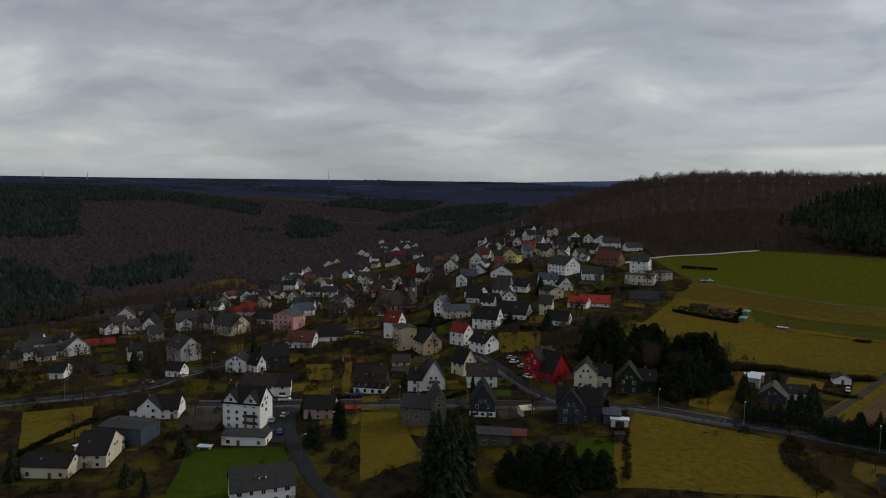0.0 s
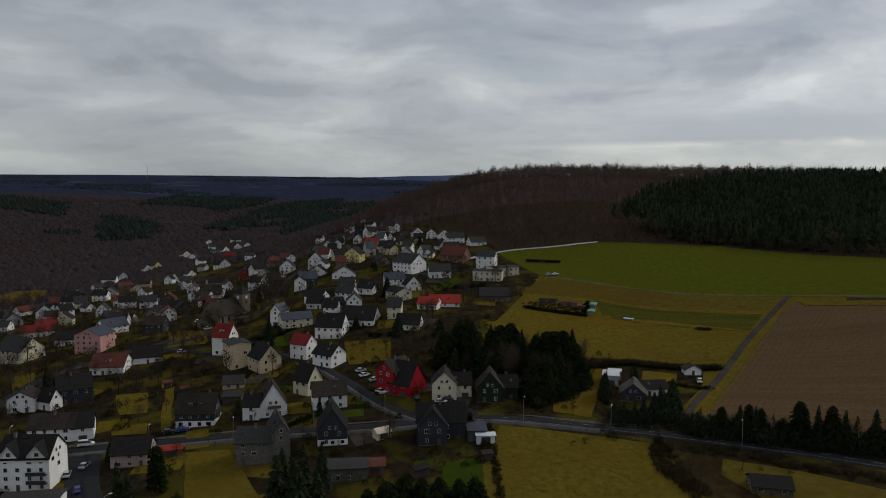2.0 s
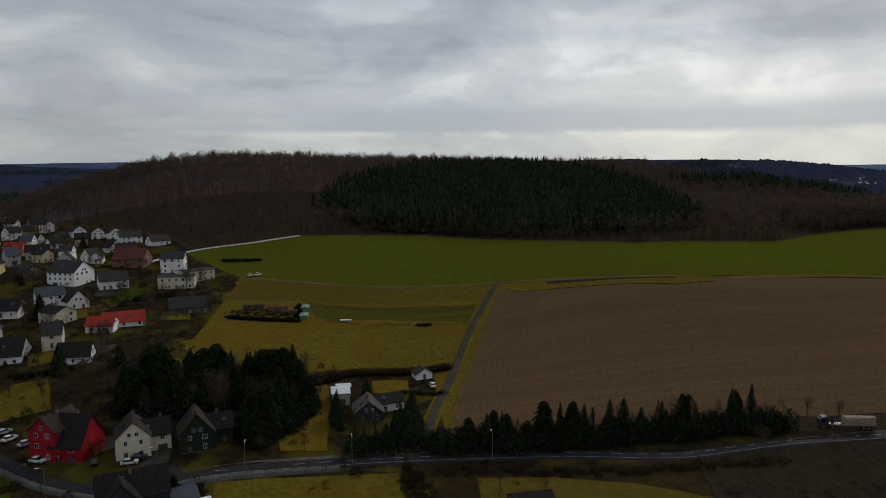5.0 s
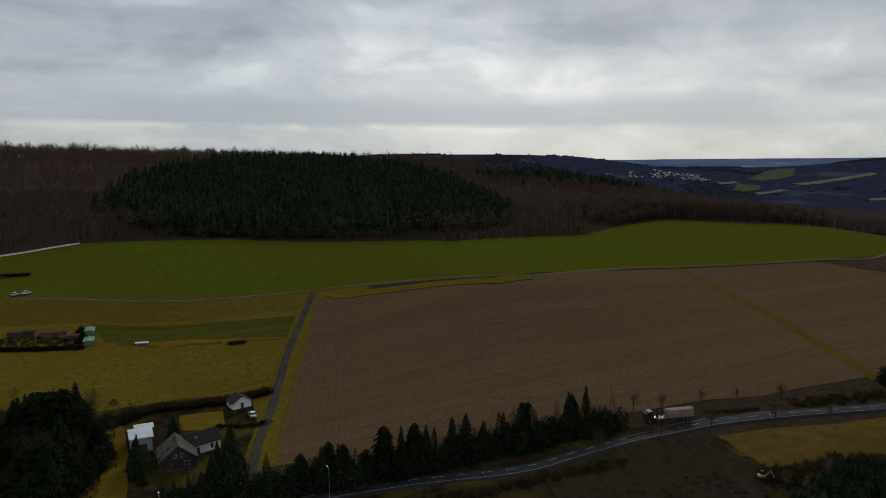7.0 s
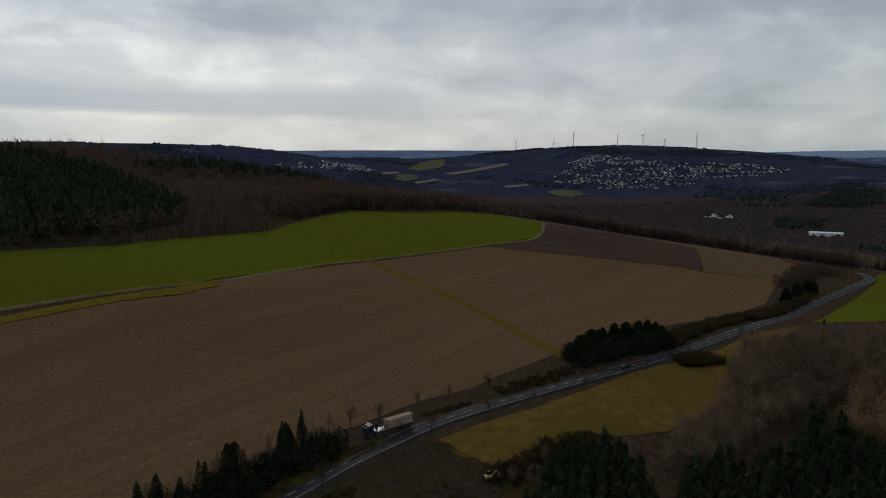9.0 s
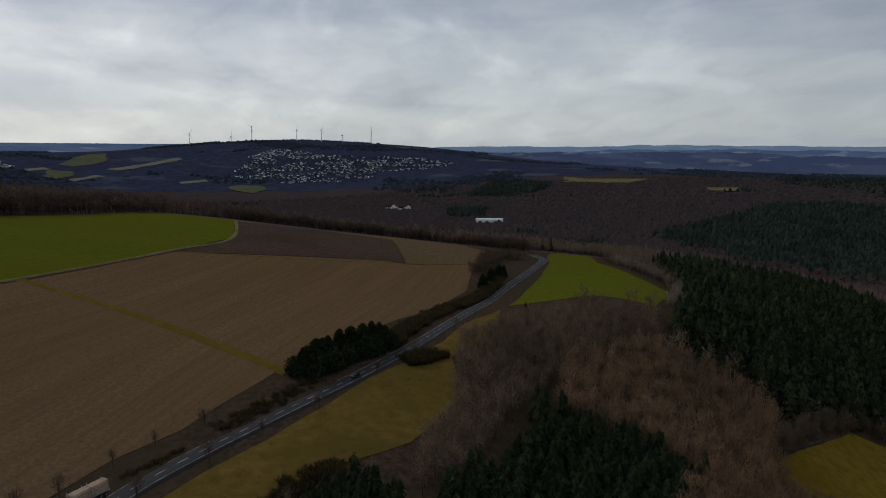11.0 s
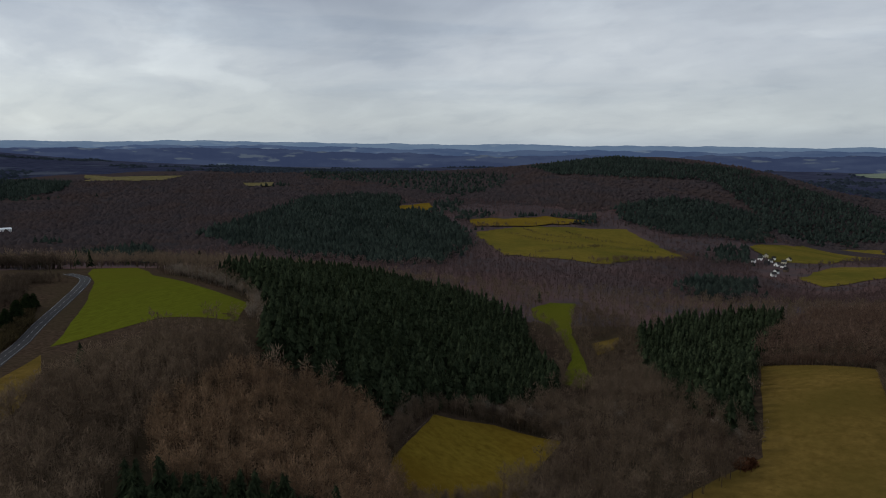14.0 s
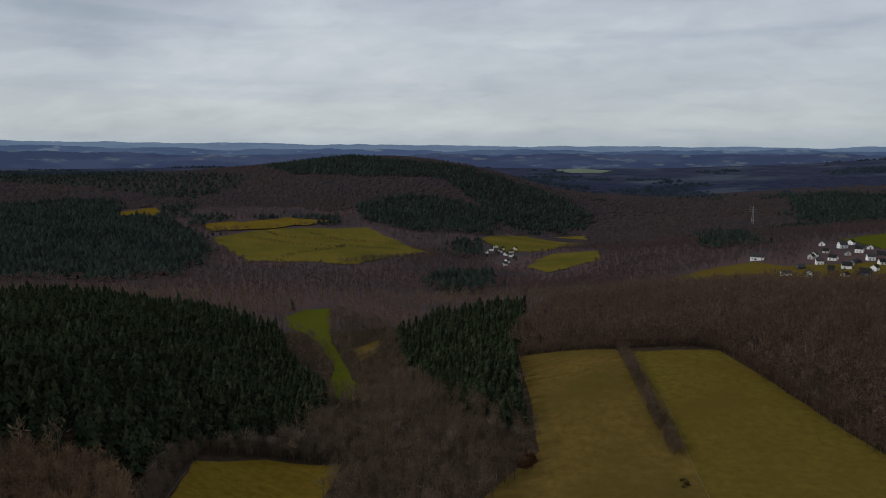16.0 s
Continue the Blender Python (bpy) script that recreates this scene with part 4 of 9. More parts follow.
def window_meshes():
    """Frame, pane and a simple far window, 1.1 m wide and 1.3 m high, looking along -y."""
    xs, zs = (-0.57, -0.50, -0.03, 0.03, 0.50, 0.57), (-0.03, 0.06, 1.24, 1.31)
    bm = lattice(xs, zs, lambda i, k: not (k == 1 and i in (1, 3)), -0.08, 0.03)
    frame_me = bpy.data.meshes.new("window")
    bm.to_mesh(frame_me)
    bm.free()
    frame_me.materials.append(MAT["frame"])
    bm = block(bmesh.new(), -0.53, 0.53, -0.03, 0.02, 0.03, 1.27)
    pane_me = bpy.data.meshes.new("pane")
    bm.to_mesh(pane_me)
    bm.free()
    pane_me.materials.append(MAT["pane"])
    bm = lattice(xs, zs, lambda i, k: True, -0.06, 0.03)
    far_me = bpy.data.meshes.new("window")
    for f in bm.faces:
        c = f.calc_center_median()
        if f.normal.y < -0.5 and 0.06 < c.z < 1.24 and (0.03 < abs(c.x) < 0.50):
            f.material_index = 1
    bm.to_mesh(far_me)
    bm.free()
    far_me.materials.append(MAT["frame"])
    far_me.materials.append(MAT["pane"])
    return frame_me, pane_me, far_me


WINDOW_FRAME, WINDOW_PANE, WINDOW_FAR = window_meshes()


def add_window(thing, m, sx=1.0, sz=1.0, far=False):
    w = new("window", WINDOW_FAR if far else WINDOW_FRAME)
    w.parent = thing
    w.matrix_basis = m @ Matrix.Diagonal((sx, 1, sz, 1))
    if not far:
        p = new("pane", WINDOW_PANE)
        p.parent = w


def add_box(name, thing, m, x0, x1, y0, y1, z0, z1, material, bevel=0.0):
    bm = block(bmesh.new(), x0, x1, y0, y1, z0, z1, bevel)
    bm.transform(m)
    return part(name, bm, MAT[material], thing)


def gabled(m, w, d, z0, h, rise, gable):
    """A closed body with gables: gable 0 looks along -y, gable 1 along x."""
    a, b = w / 2, d / 2
    v = [(-a, -b, z0), (a, -b, z0), (a, b, z0), (-a, b, z0), (-a, -b, h), (a, -b, h), (a, b, h), (-a, b, h)]
    if gable == 0:
        v += [(0, -b, h + rise), (0, b, h + rise)]
        f = [(0, 1, 5, 8, 4), (2, 3, 7, 9, 6), (1, 2, 6, 5), (3, 0, 4, 7), (4, 8, 9, 7), (5, 6, 9, 8), (3, 2, 1, 0)]
    else:
        v += [(-a, 0, h + rise), (a, 0, h + rise)]
        f = [(0, 1, 5, 4), (2, 3, 7, 6), (1, 2, 6, 9, 5), (3, 0, 4, 8, 7), (4, 5, 9, 8), (6, 7, 8, 9), (3, 2, 1, 0)]
    return [tuple(m @ Vector(q)) for q in v], f


def roof_slabs(m, w, d, h, rise, gable, over=0.45, thick=0.22):
    """Two pitched slabs with eaves that stand out."""
    a, b = (w / 2, d / 2) if gable == 0 else (d / 2, w / 2)
    slope = rise / a
    e, g = over, over * 0.8
    bm = bmesh.new()
    for s in (-1, 1):
        pts = []
        for run, z in ((0, h + rise), (a + e, h - e * slope)):
            for y in (-b - g, b + g):
                for t in (0.03, thick):
                    p = (s * run, y, z + t)
                    pts.append(p if gable == 0 else (p[1], p[0], p[2]))
        vs = [bm.verts.new(tuple(m @ Vector(p))) for p in pts]
        for q in ((0, 2, 6, 4), (1, 5, 7, 3), (0, 1, 3, 2), (4, 6, 7, 5), (0, 4, 5, 1), (2, 3, 7, 6)):
            bm.faces.new([vs[i] for i in q])
    bmesh.ops.recalc_face_normals(bm, faces=bm.faces)
    return bm


def volume(thing, x, y, z, turn, w, d, h, gable, pitch, wall, roof, storeys=0, windows=True, dormer=0, clad="", balcony=False, arch=False, chimneys=None, garage=None, far=False, blank=()):
    """One gabled body of a house with its roof, windows, door and chimney."""
    o = thing.matrix_basis.translation
    m = Matrix.Translation(Vector((x, y, z)) - o) @ pose(0, 0, 0, 0, 0, turn)
    rise = math.tan(radians(pitch)) * (w if gable == 0 else d) / 2
    g = random.Random(int(x * 31 + y * 17))
    v, f = gabled(m, w, d, -3.5, h, rise, gable)
    link_mesh("wall", v, f, MAT[wall], parent=thing)
    part("roof", roof_slabs(m, w, d, h, rise, gable), MAT[roof], thing)
    if clad:
        add_box("cladding", thing, m, -w / 2 - 0.06, w / 2 + 0.06, -d / 2 - 0.06, -d / 2 + 0.3, h * 0.52, h - 0.1, clad)
    if not far:
        add_box("plinth", thing, m, -w / 2 - 0.05, w / 2 + 0.05, -d / 2 - 0.05, d / 2 + 0.05, -3.5, 0.35, "stone")
    if h > 4.5 or chimneys:
        cx, cy = (0.0, g.uniform(-0.25, 0.25) * d) if gable == 0 else (g.uniform(-0.3, 0.3) * w, 0.0)
        off = 0.5 * g.choice((-1, 1))
        cx, cy = (cx + off, cy) if gable == 0 else (cx, cy + off)
        chimney = add_box("chimney", thing, m, cx - 0.35, cx + 0.35, cy - 0.3, cy + 0.3, h + rise - 1.4, h + rise + 0.9, "chimney")
        if not far:
            add_box("cap", chimney, m, cx - 0.43, cx + 0.43, cy - 0.38, cy + 0.38, h + rise + 0.9, h + rise + 1.02, "grey_roof")
    if not windows:
        add_box("door", thing, m, -1.4, 1.4, -d / 2 - 0.06, -d / 2 + 0.1, 0.05, min(2.6, h - 0.4), "garage_door")
        return
    floors = storeys or max(1, round(h / 2.75))
    step = h / floors
    door_at = g.randrange(8)
    for face, width, far in (("front", w, d), ("right", d, w), ("left", d, w)):
        way = {"front": 0, "right": 90, "left": -90}[face]
        fm = m @ pose(0, 0, 0, 0, 0, way) @ Matrix.Translation((0, -far / 2 - 0.02, 0))
        n = max(1, int((width - 1.0) / 2.9))
        if face in blank:
            continue
        for k in range(floors):
            for i in range(n):
                cx = (i + 0.5 - n / 2) * (width - 1.2) / n
                if face == "front" and k == 0 and (i == door_at % n):
                    if garage or (garage is None and h > 4 and g.random() < 0.25):
                        add_box("garage_door", thing, fm, cx - 1.2, cx + 1.2, -0.05, 0.12, 0.1, min(2.3, step - 0.4), "garage_door")
                    else:
                        add_box("door", thing, fm, cx - 0.5, cx + 0.5, -0.05, 0.12, 0.1, 2.15, "door")
                    continue
                if face != "front" and g.random() < (0.6 if far else 0.3):
                    continue
                if face == "front" and g.random() < 0.18:
                    continue
                size = g.choice((0.7, 0.85, 0.95, 1.2))
                add_window(thing, fm @ Matrix.Translation((cx, 0, k * step + 0.95)), size, min(1.0, (step - 1.2) / 1.3), far)
        if (face == "front") == (gable == 0) and rise > 2.4:
            for cx in ((-0.9, 0.9) if width > 8 else (0.0,)):
                add_window(thing, fm @ Matrix.Translation((cx, 0, h + 0.35)), 0.8, 0.8, far)
    # roof lights
    if rise > 2 and g.random() < 0.5:
        s = g.choice((-1, 1))
        a = w / 2 if gable == 0 else d / 2
        rm = m @ (pose(0, 0, 0) if gable == 1 else pose(0, 0, 0, 0, 0, -90))
        rm = rm @ Matrix.Translation((s * 1.8, -a * 0.5, h + rise * 0.5 + 0.26)) @ pose(0, 0, 0, pitch)
        add_box("roof_window", thing, rm, -0.4, 0.4, -0.55, 0.55, -0.05, 0.1, "pane")
    for k in range(dormer):
        cx = (k + 0.5 - dormer / 2) * 3.4
        a = d / 2
        dm = m @ Matrix.Translation((cx, -a * 0.62, h + rise * 0.3))
        add_box("dormer", thing, dm, -1.1, 1.1, 0.0, a * 0.6, -0.6, 1.35, wall if not clad else clad)
        add_box("dormer_roof", thing, dm, -1.4, 1.4, -0.3, a * 0.62, 1.35, 1.52, roof)
        add_window(thing, dm @ Matrix.Translation((0, -0.02, 0.05)), 1.2, 0.85)
    if balcony:
        bal = add_box("balcony", thing, m, -1.9, 1.9, -d / 2 - 1.1, -d / 2, h * 0.78, h * 0.78 + 0.18, "brown")
        add_box("railing", bal, m, -1.9, 1.9, -d / 2 - 1.1, -d / 2 - 1.0, h * 0.78 + 0.2, h * 0.78 + 1.05, "brown")
    if arch:
        bm = bmesh.new()
        bmesh.ops.create_cone(bm, cap_ends=True, segments=20, radius1=1.7, radius2=1.7, depth=1.4, matrix=Matrix.Translation((0, -d / 2 - 0.7, 2.1)) @ pose(0, 0, 0, 90))
        bmesh.ops.bisect_plane(bm, geom=bm.verts[:] + bm.edges[:] + bm.faces[:], plane_co=(0, 0, 2.1), plane_no=(0, 0, 1), clear_inner=True)
        bm.transform(m)
        porch = part("porch", bm, MAT["mossgreen"], thing)
        for s in (-1, 1):
            add_box("post", porch, m, s * 1.5 - 0.12, s * 1.5 + 0.12, -d / 2 - 1.35, -d / 2 - 1.1, -0.5, 2.15, "white")



# front gables and balconies of the tall white house
def tall_house_front(thing, x, y, z, turn, w, d, h):
    m = Matrix.Translation(Vector((x, y, z)) - thing.matrix_basis.translation) @ pose(0, 0, 0, 0, 0, turn)
    for cx in (-w * 0.27, w * 0.27):
        gm = m @ Matrix.Translation((cx, -d / 2 + 1.4, 0))
        v, f = gabled(gm, w * 0.4, 3.0, h - 1.0, h + 0.6, 3.4, 0)
        link_mesh("front_gable", v, f, MAT["white"], parent=thing)
        part("gable_roof", roof_slabs(gm, w * 0.4, 4.4, h + 0.6, 3.4, 0, over=0.3), MAT["dark_roof"], thing)
        add_window(thing, gm @ Matrix.Translation((0, -1.52, h + 0.5)), 1.0, 0.9)
    for k in (1, 2):
        z0 = h * k / 4 + 0.2
        bal = add_box("balcony", thing, m, w * 0.08, w * 0.46, -d / 2 - 1.2, -d / 2, z0, z0 + 0.16, "slate")
        add_box("railing", bal, m, w * 0.08, w * 0.46, -d / 2 - 1.2, -d / 2 - 1.1, z0 + 0.18, z0 + 1.05, "slate")


def church_tower(thing, x, y, z, turn):
    m = Matrix.Translation(Vector((x, y, z)) - thing.matrix_basis.translation) @ pose(0, 0, 0, 0, 0, turn)
    tower = add_box("tower", thing, m, -3.1, 3.1, -3.1, 3.1, -4, 14.5, "stonebrown")
    bm = bmesh.new()
    bmesh.ops.create_cone(bm, cap_ends=True, segments=4, radius1=4.9, radius2=0.05, depth=4.4, matrix=Matrix.Translation((0, 0, 16.7)) @ pose(0, 0, 0, 0, 0, 45))
    bm.transform(m)
    part("spire", bm, MAT["slate_roof"], tower)
    for way in (0, 90, -90):
        fm = m @ pose(0, 0, 0, 0, 0, way)
        bm = bmesh.new()
        bmesh.ops.create_cone(bm, cap_ends=True, segments=20, radius1=0.9, radius2=0.9, depth=0.15, matrix=Matrix.Translation((0, -3.15, 12.6)) @ pose(0, 0, 0, 90))
        bm.transform(fm)
        part("clock_face", bm, MAT["frame"], tower, "pale round clock face")
        add_box("louvre", tower, fm, -0.7, 0.7, -3.16, -3.0, 9.0, 11.0, "slate")


def church_windows(thing, x, y, z, turn, w, d):
    m = Matrix.Translation(Vector((x, y, z)) - thing.matrix_basis.translation) @ pose(0, 0, 0, 0, 0, turn)
    for i in range(4):
        add_box("window", thing, m @ pose(0, 0, 0, 0, 0, 90), (i - 1.5) * d / 4.4 - 0.6, (i - 1.5) * d / 4.4 + 0.6, -w / 2 - 0.08, -w / 2 + 0.2, 1.8, 4.6, "pane")
    for i in range(3):
        add_box("window", thing, m, i * 1.6 - 2.1, i * 1.6 - 1.1, -d / 2 - 0.08, -d / 2 + 0.2, 6.2, 8.4, "pane")


def base_wall(thing, x, y, z, turn, w, d, top, material):
    """A rendered ground floor round a clad house, with its own windows."""
    m = Matrix.Translation(Vector((x, y, z)) - thing.matrix_basis.translation) @ pose(0, 0, 0, 0, 0, turn)
    base = add_box("base_wall", thing, m, -w / 2 - 0.07, w / 2 + 0.07, -d / 2 - 0.07, d / 2 + 0.07, 0.4, top, material)
    n = int(w / 2.6)
    for i in range(n):
        cx = (i + 0.5 - n / 2) * w / n
        add_box("pane", base, m, cx - 0.5, cx + 0.5, -d / 2 - 0.12, -d / 2, 0.9, top - 0.3, "pane")


def plain_house(x, y, turn, w, d, h, gable, pitch, wall, roof, label):
    k = 0.76 if y < -560 and w < 20 else 1.0
    w, d, h = k * w, k * d, k * h
    thing = begin("house", x, y, land(x, y), label, "house")
    volume(thing, x, y, land(x, y), turn, w, d, h, gable, pitch, wall, roof, far=True)


thing = begin("house", -27.5, 267.6, -4.1, "white-rendered house with a dark slate roof", "house")
volume(thing, -27.5, 267.6, -4.1, -10, 12.6, 9.0, 5.2, 1, 50, "slate", "brown_roof", dormer=2)
base_wall(thing, -27.5, 267.6, -4.1, -10, 12.6, 9.0, 2.5, "white")
thing = begin("house", -3.5, 267.1, -2.0, "white gabled house with a dark timber balcony", "house")
volume(thing, -3.5, 267.1, -2.0, 5, 9.1, 11.0, 4.4, 0, 58, "white", "brown_roof", balcony=True, chimneys=1)
volume(thing, -9.6, 265.6, -2.4, -9, 5.5, 9.0, 5.0, 1, 36, "white", "dark_roof")
thing = begin("house", 15.8, 266.5, -0.8, "white house with an arched porch and brown roof", "house")
volume(thing, 15.8, 266.5, -0.8, 1, 11.7, 9.0, 5.2, 1, 40, "white", "brown_roof", arch=True)
thing = begin("house", 9.3, 281.2, -0.1, "cream-rendered house with a dark tiled roof", "house")
volume(thing, 9.3, 281.2, -0.1, -48, 7.5, 7.5, 5.7, 1, 55, "cream", "dark_roof")
thing = begin("house", -18.1, 328.3, -0.6, "sand-coloured house with a grey tiled roof", "house")
volume(thing, -18.1, 328.3, -0.6, -69, 10.2, 8.8, 10.7, 1, 12, "sand", "grey_roof")
thing = begin("house", -24.2, 348.4, 0.6, "white-rendered house with a red tiled roof", "house")
volume(thing, -24.2, 348.4, 0.6, -25, 8.0, 9.0, 8.7, 1, 48, "white", "red_roof", dormer=1)
thing = begin("house", -6.6, 317.6, 0.1, "sand-coloured house with a dark tiled roof", "house")
volume(thing, -6.6, 317.6, 0.1, -63, 10.9, 9.5, 6.1, 1, 47, "sand", "dark_roof")
thing = begin("house", 9.4, 323.3, 2.9, "white-rendered house with a red tiled roof", "house")
volume(thing, 9.4, 323.3, 2.9, -40, 8.5, 7.4, 6.8, 1, 44, "white", "red_roof")
thing = begin("house", 19.2, 309.1, 2.8, "white-rendered house with a dark tiled roof", "house")
volume(thing, 19.2, 309.1, 2.8, -48, 10.3, 8.9, 5.3, 1, 39, "white", "dark_roof")
thing = begin("house", 40.2, 273.8, 1.2, "bright red boarded house with dark roof by the street", "house")
volume(thing, 40.2, 273.8, 1.2, -50, 7.9, 11.0, 8.5, 0, 41, "red", "brown_roof")
volume(thing, 44.2, 269.6, 1.1, -46, 9.0, 11.0, 4.6, 1, 52, "red", "dark_roof", blank=("right",))
thing = begin("house", 56.7, 262.1, 1.4, "cream-rendered house with a dark tiled roof", "house")
volume(thing, 55.9, 260.8, 1.4, -14, 8.6, 9.5, 6.0, 0, 44, "cream", "brown_roof")
volume(thing, 61.9, 261.2, 1.4, -14, 7.6, 7.6, 5.0, 1, 42, "cream", "dark_roof", garage=True)
thing = begin("house", 70.7, 254.3, 1.4, "dark green boarded house with a dark tiled roof", "house")
volume(thing, 70.7, 254.3, 1.4, -16, 9.0, 9.0, 5.4, 0, 50, "mossgreen", "brown_roof")
volume(thing, 76.9, 255.2, 1.4, -16, 8.0, 7.4, 4.8, 1, 42, "mossgreen", "dark_roof")
thing = begin("house", 14.8, 238.6, -2.8, "slate-clad house with a dark tiled roof", "house")
volume(thing, 14.8, 238.6, -2.8, -4, 8.9, 11.0, 5.0, 0, 56, "slate", "dark_roof")
base_wall(thing, 14.8, 238.6, -2.8, -4, 8.9, 11.0, 2.2, "white")
thing = begin("house", -1.4, 233.0, -4.0, "grey stone house with a grey tiled roof", "house")
volume(thing, -1.4, 233.0, -4.0, 7, 5.1, 11.0, 8.5, 0, 58, "stone", "grey_roof")
volume(thing, -7.7, 232.5, -4.6, -9, 10.3, 9.0, 6.9, 1, 36, "stone", "grey_roof")
thing = begin("house", 46.5, 229.6, -1.8, "black slate-clad house beside a glazed lean-to", "house")
volume(thing, 47.6, 231.4, -1.8, -11, 15.0, 9.0, 6.2, 1, 46, "slate", "dark_roof")
volume(thing, 43.9, 226.6, -1.8, -11, 8.6, 5.0, 6.0, 0, 50, "slate", "dark_roof")
thing = begin("house", -43.3, 243.2, -6.2, "pale brick house with a dark tiled roof", "house")
volume(thing, -43.3, 243.2, -6.2, -4, 10.6, 9.0, 4.2, 1, 38, "pinkish", "dark_roof")
thing = begin("house", -68.0, 236.6, -7.7, "tall white four-storey house with twin front gables and dark roof", "house")
volume(thing, -68.0, 236.6, -7.7, -11, 13.8, 10.0, 9.5, 1, 44, "white", "dark_roof", storeys=4)
tall_house_front(thing, -68.0, 236.6, -7.7, -11, 13.8, 10.0, 9.5)
thing = begin("house", -71.7, 269.8, -6.2, "white-rendered house with a brown tiled roof", "house")
volume(thing, -71.7, 269.8, -6.2, -5, 13.6, 9.0, 4.9, 1, 38, "white", "brown_roof")
thing = begin("house", -63.3, 269.6, -6.0, "white-rendered house with a dark tiled roof", "house")
volume(thing, -63.3, 269.6, -6.0, 9, 6.3, 9.0, 4.4, 1, 40, "white", "dark_roof")
thing = begin("house", -76.2, 308.2, -5.0, "slate-clad house with a dark tiled roof", "house")
volume(thing, -76.2, 308.2, -5.0, 21, 11.8, 10.0, 5.8, 1, 42, "slate", "dark_roof")
thing = begin("house", -91.0, 302.5, -5.6, "white-rendered house with a brown tiled roof", "house")
volume(thing, -91.0, 302.5, -5.6, 0, 8.8, 9.0, 5.3, 0, 30, "white", "brown_roof")
thing = begin("house", -82.1, 300.6, -5.3, "white-rendered house with a dark tiled roof", "house")
volume(thing, -82.1, 300.6, -5.3, -34, 6.0, 5.2, 3.9, 1, 56, "white", "dark_roof")
thing = begin("house", -71.1, 346.2, -4.3, "white-rendered house with a faded red tiled roof", "house")
volume(thing, -71.1, 346.2, -4.3, -8, 13.8, 12.0, 3.8, 1, 36, "white", "brownred_roof", dormer=1)
thing = begin("house", -57.9, 354.6, -2.7, "white-rendered house with a dark tiled roof", "house")
volume(thing, -57.9, 354.6, -2.7, 8, 12.2, 9.0, 3.3, 1, 42, "white", "dark_roof")
thing = begin("house", -88.5, 392.5, -6.5, "pink house with a blue slate roof", "house")
volume(thing, -88.5, 392.5, -6.5, -21, 13.6, 11.8, 10.6, 0, 24, "pink", "blueslate_roof")
volume(thing, -90.5, 438.6, -5.1, 40, 13.8, 9.0, 4.3, 1, 40, "white", "blueslate_roof")
thing = begin("house", -139.8, 477.6, -13.4, "white-rendered house with a red tiled roof", "house")
volume(thing, -139.8, 477.6, -13.4, 16, 16.6, 8.0, 4.0, 1, 40, "white", "red_roof")
thing = begin("house", -123.8, 399.6, -10.9, "cream-rendered house with a grey tiled roof", "house")
volume(thing, -123.8, 399.6, -10.9, -31, 15.9, 13.8, 7.8, 1, 38, "cream", "grey_roof")
thing = begin("house", -168.1, 450.0, -13.8, "brown boarded house with a grey tiled roof", "house")
volume(thing, -168.1, 450.0, -13.8, 37, 16.0, 10.0, 4.6, 1, 40, "brown", "grey_roof")
thing = begin("church", -29.7, 411.1, 3.0, "brown stone church with a square clock tower", "church")
volume(thing, -29.7, 411.1, 3.0, -40, 13.0, 20.0, 5.6, 0, 46, "stonebrown", "brown_roof", windows=False)
volume(thing, -37.6, 401.2, 3.0, -40, 7.0, 5.0, 3.0, 0, 40, "stonebrown", "brown_roof", windows=False)
church_tower(thing, -20.0, 419.5, 3.0, -40)
church_windows(thing, -29.7, 411.1, 3.0, -40, 13.0, 20.0)
thing = begin("house", 81.6, 364.8, 15.5, "white-rendered house with a bright orange-red tiled roof", "house")
volume(thing, 81.6, 364.8, 15.5, -13, 15.5, 9.0, 2.4, 1, 38, "white", "orange_roof")
volume(thing, 72.7, 360.6, 15.2, -31, 10.1, 8.8, 3.1, 1, 34, "white", "orange_roof")
thing = begin("house", 57.7, 335.0, 10.8, "white-rendered house with a dark tiled roof", "house")
volume(thing, 57.7, 335.0, 10.8, -25, 10.8, 9.0, 3.1, 1, 42, "white", "dark_roof")
thing = begin("house", 37.7, 354.3, 10.2, "white-rendered house with a dark tiled roof", "house")
volume(thing, 37.7, 354.3, 10.2, -23, 15.8, 13.7, 3.5, 1, 38, "white", "dark_roof")
thing = begin("house", 23.2, 344.3, 6.8, "white-rendered house with a dark tiled roof", "house")
volume(thing, 23.2, 344.3, 6.8, -23, 12.7, 11.1, 5.8, 1, 44, "white", "dark_roof")
thing = begin("house", 7.4, 369.3, 7.6, "cream-rendered house with a blue slate roof", "house")
volume(thing, 7.4, 369.3, 7.6, 10, 14.7, 10.0, 4.5, 1, 28, "cream", "blueslate_roof")
volume(thing, -0.1, 378.6, 6.9, -28, 5.6, 9.0, 7.6, 0, 49, "white", "blueslate_roof")
thing = begin("house", 111.2, 372.8, 15.8, "brown boarded house with a grey tiled roof", "house")
volume(thing, 111.2, 372.8, 15.8, -15, 16.9, 9.0, 3.4, 1, 40, "brown", "grey_roof")
thing = begin("house", 128.4, 444.0, 24.7, "white-rendered house with a grey tiled roof", "house")
volume(thing, 128.4, 444.0, 24.7, -29, 11.7, 10.0, 8.1, 1, 34, "white", "grey_roof")
volume(thing, 120.1, 414.5, 20.8, -25, 17.0, 9.0, 6.3, 1, 8, "cream", "grey_roof")
volume(thing, 132.4, 423.4, 22.0, 8, 17.0, 9.0, 5.9, 1, 8, "cream", "grey_roof")
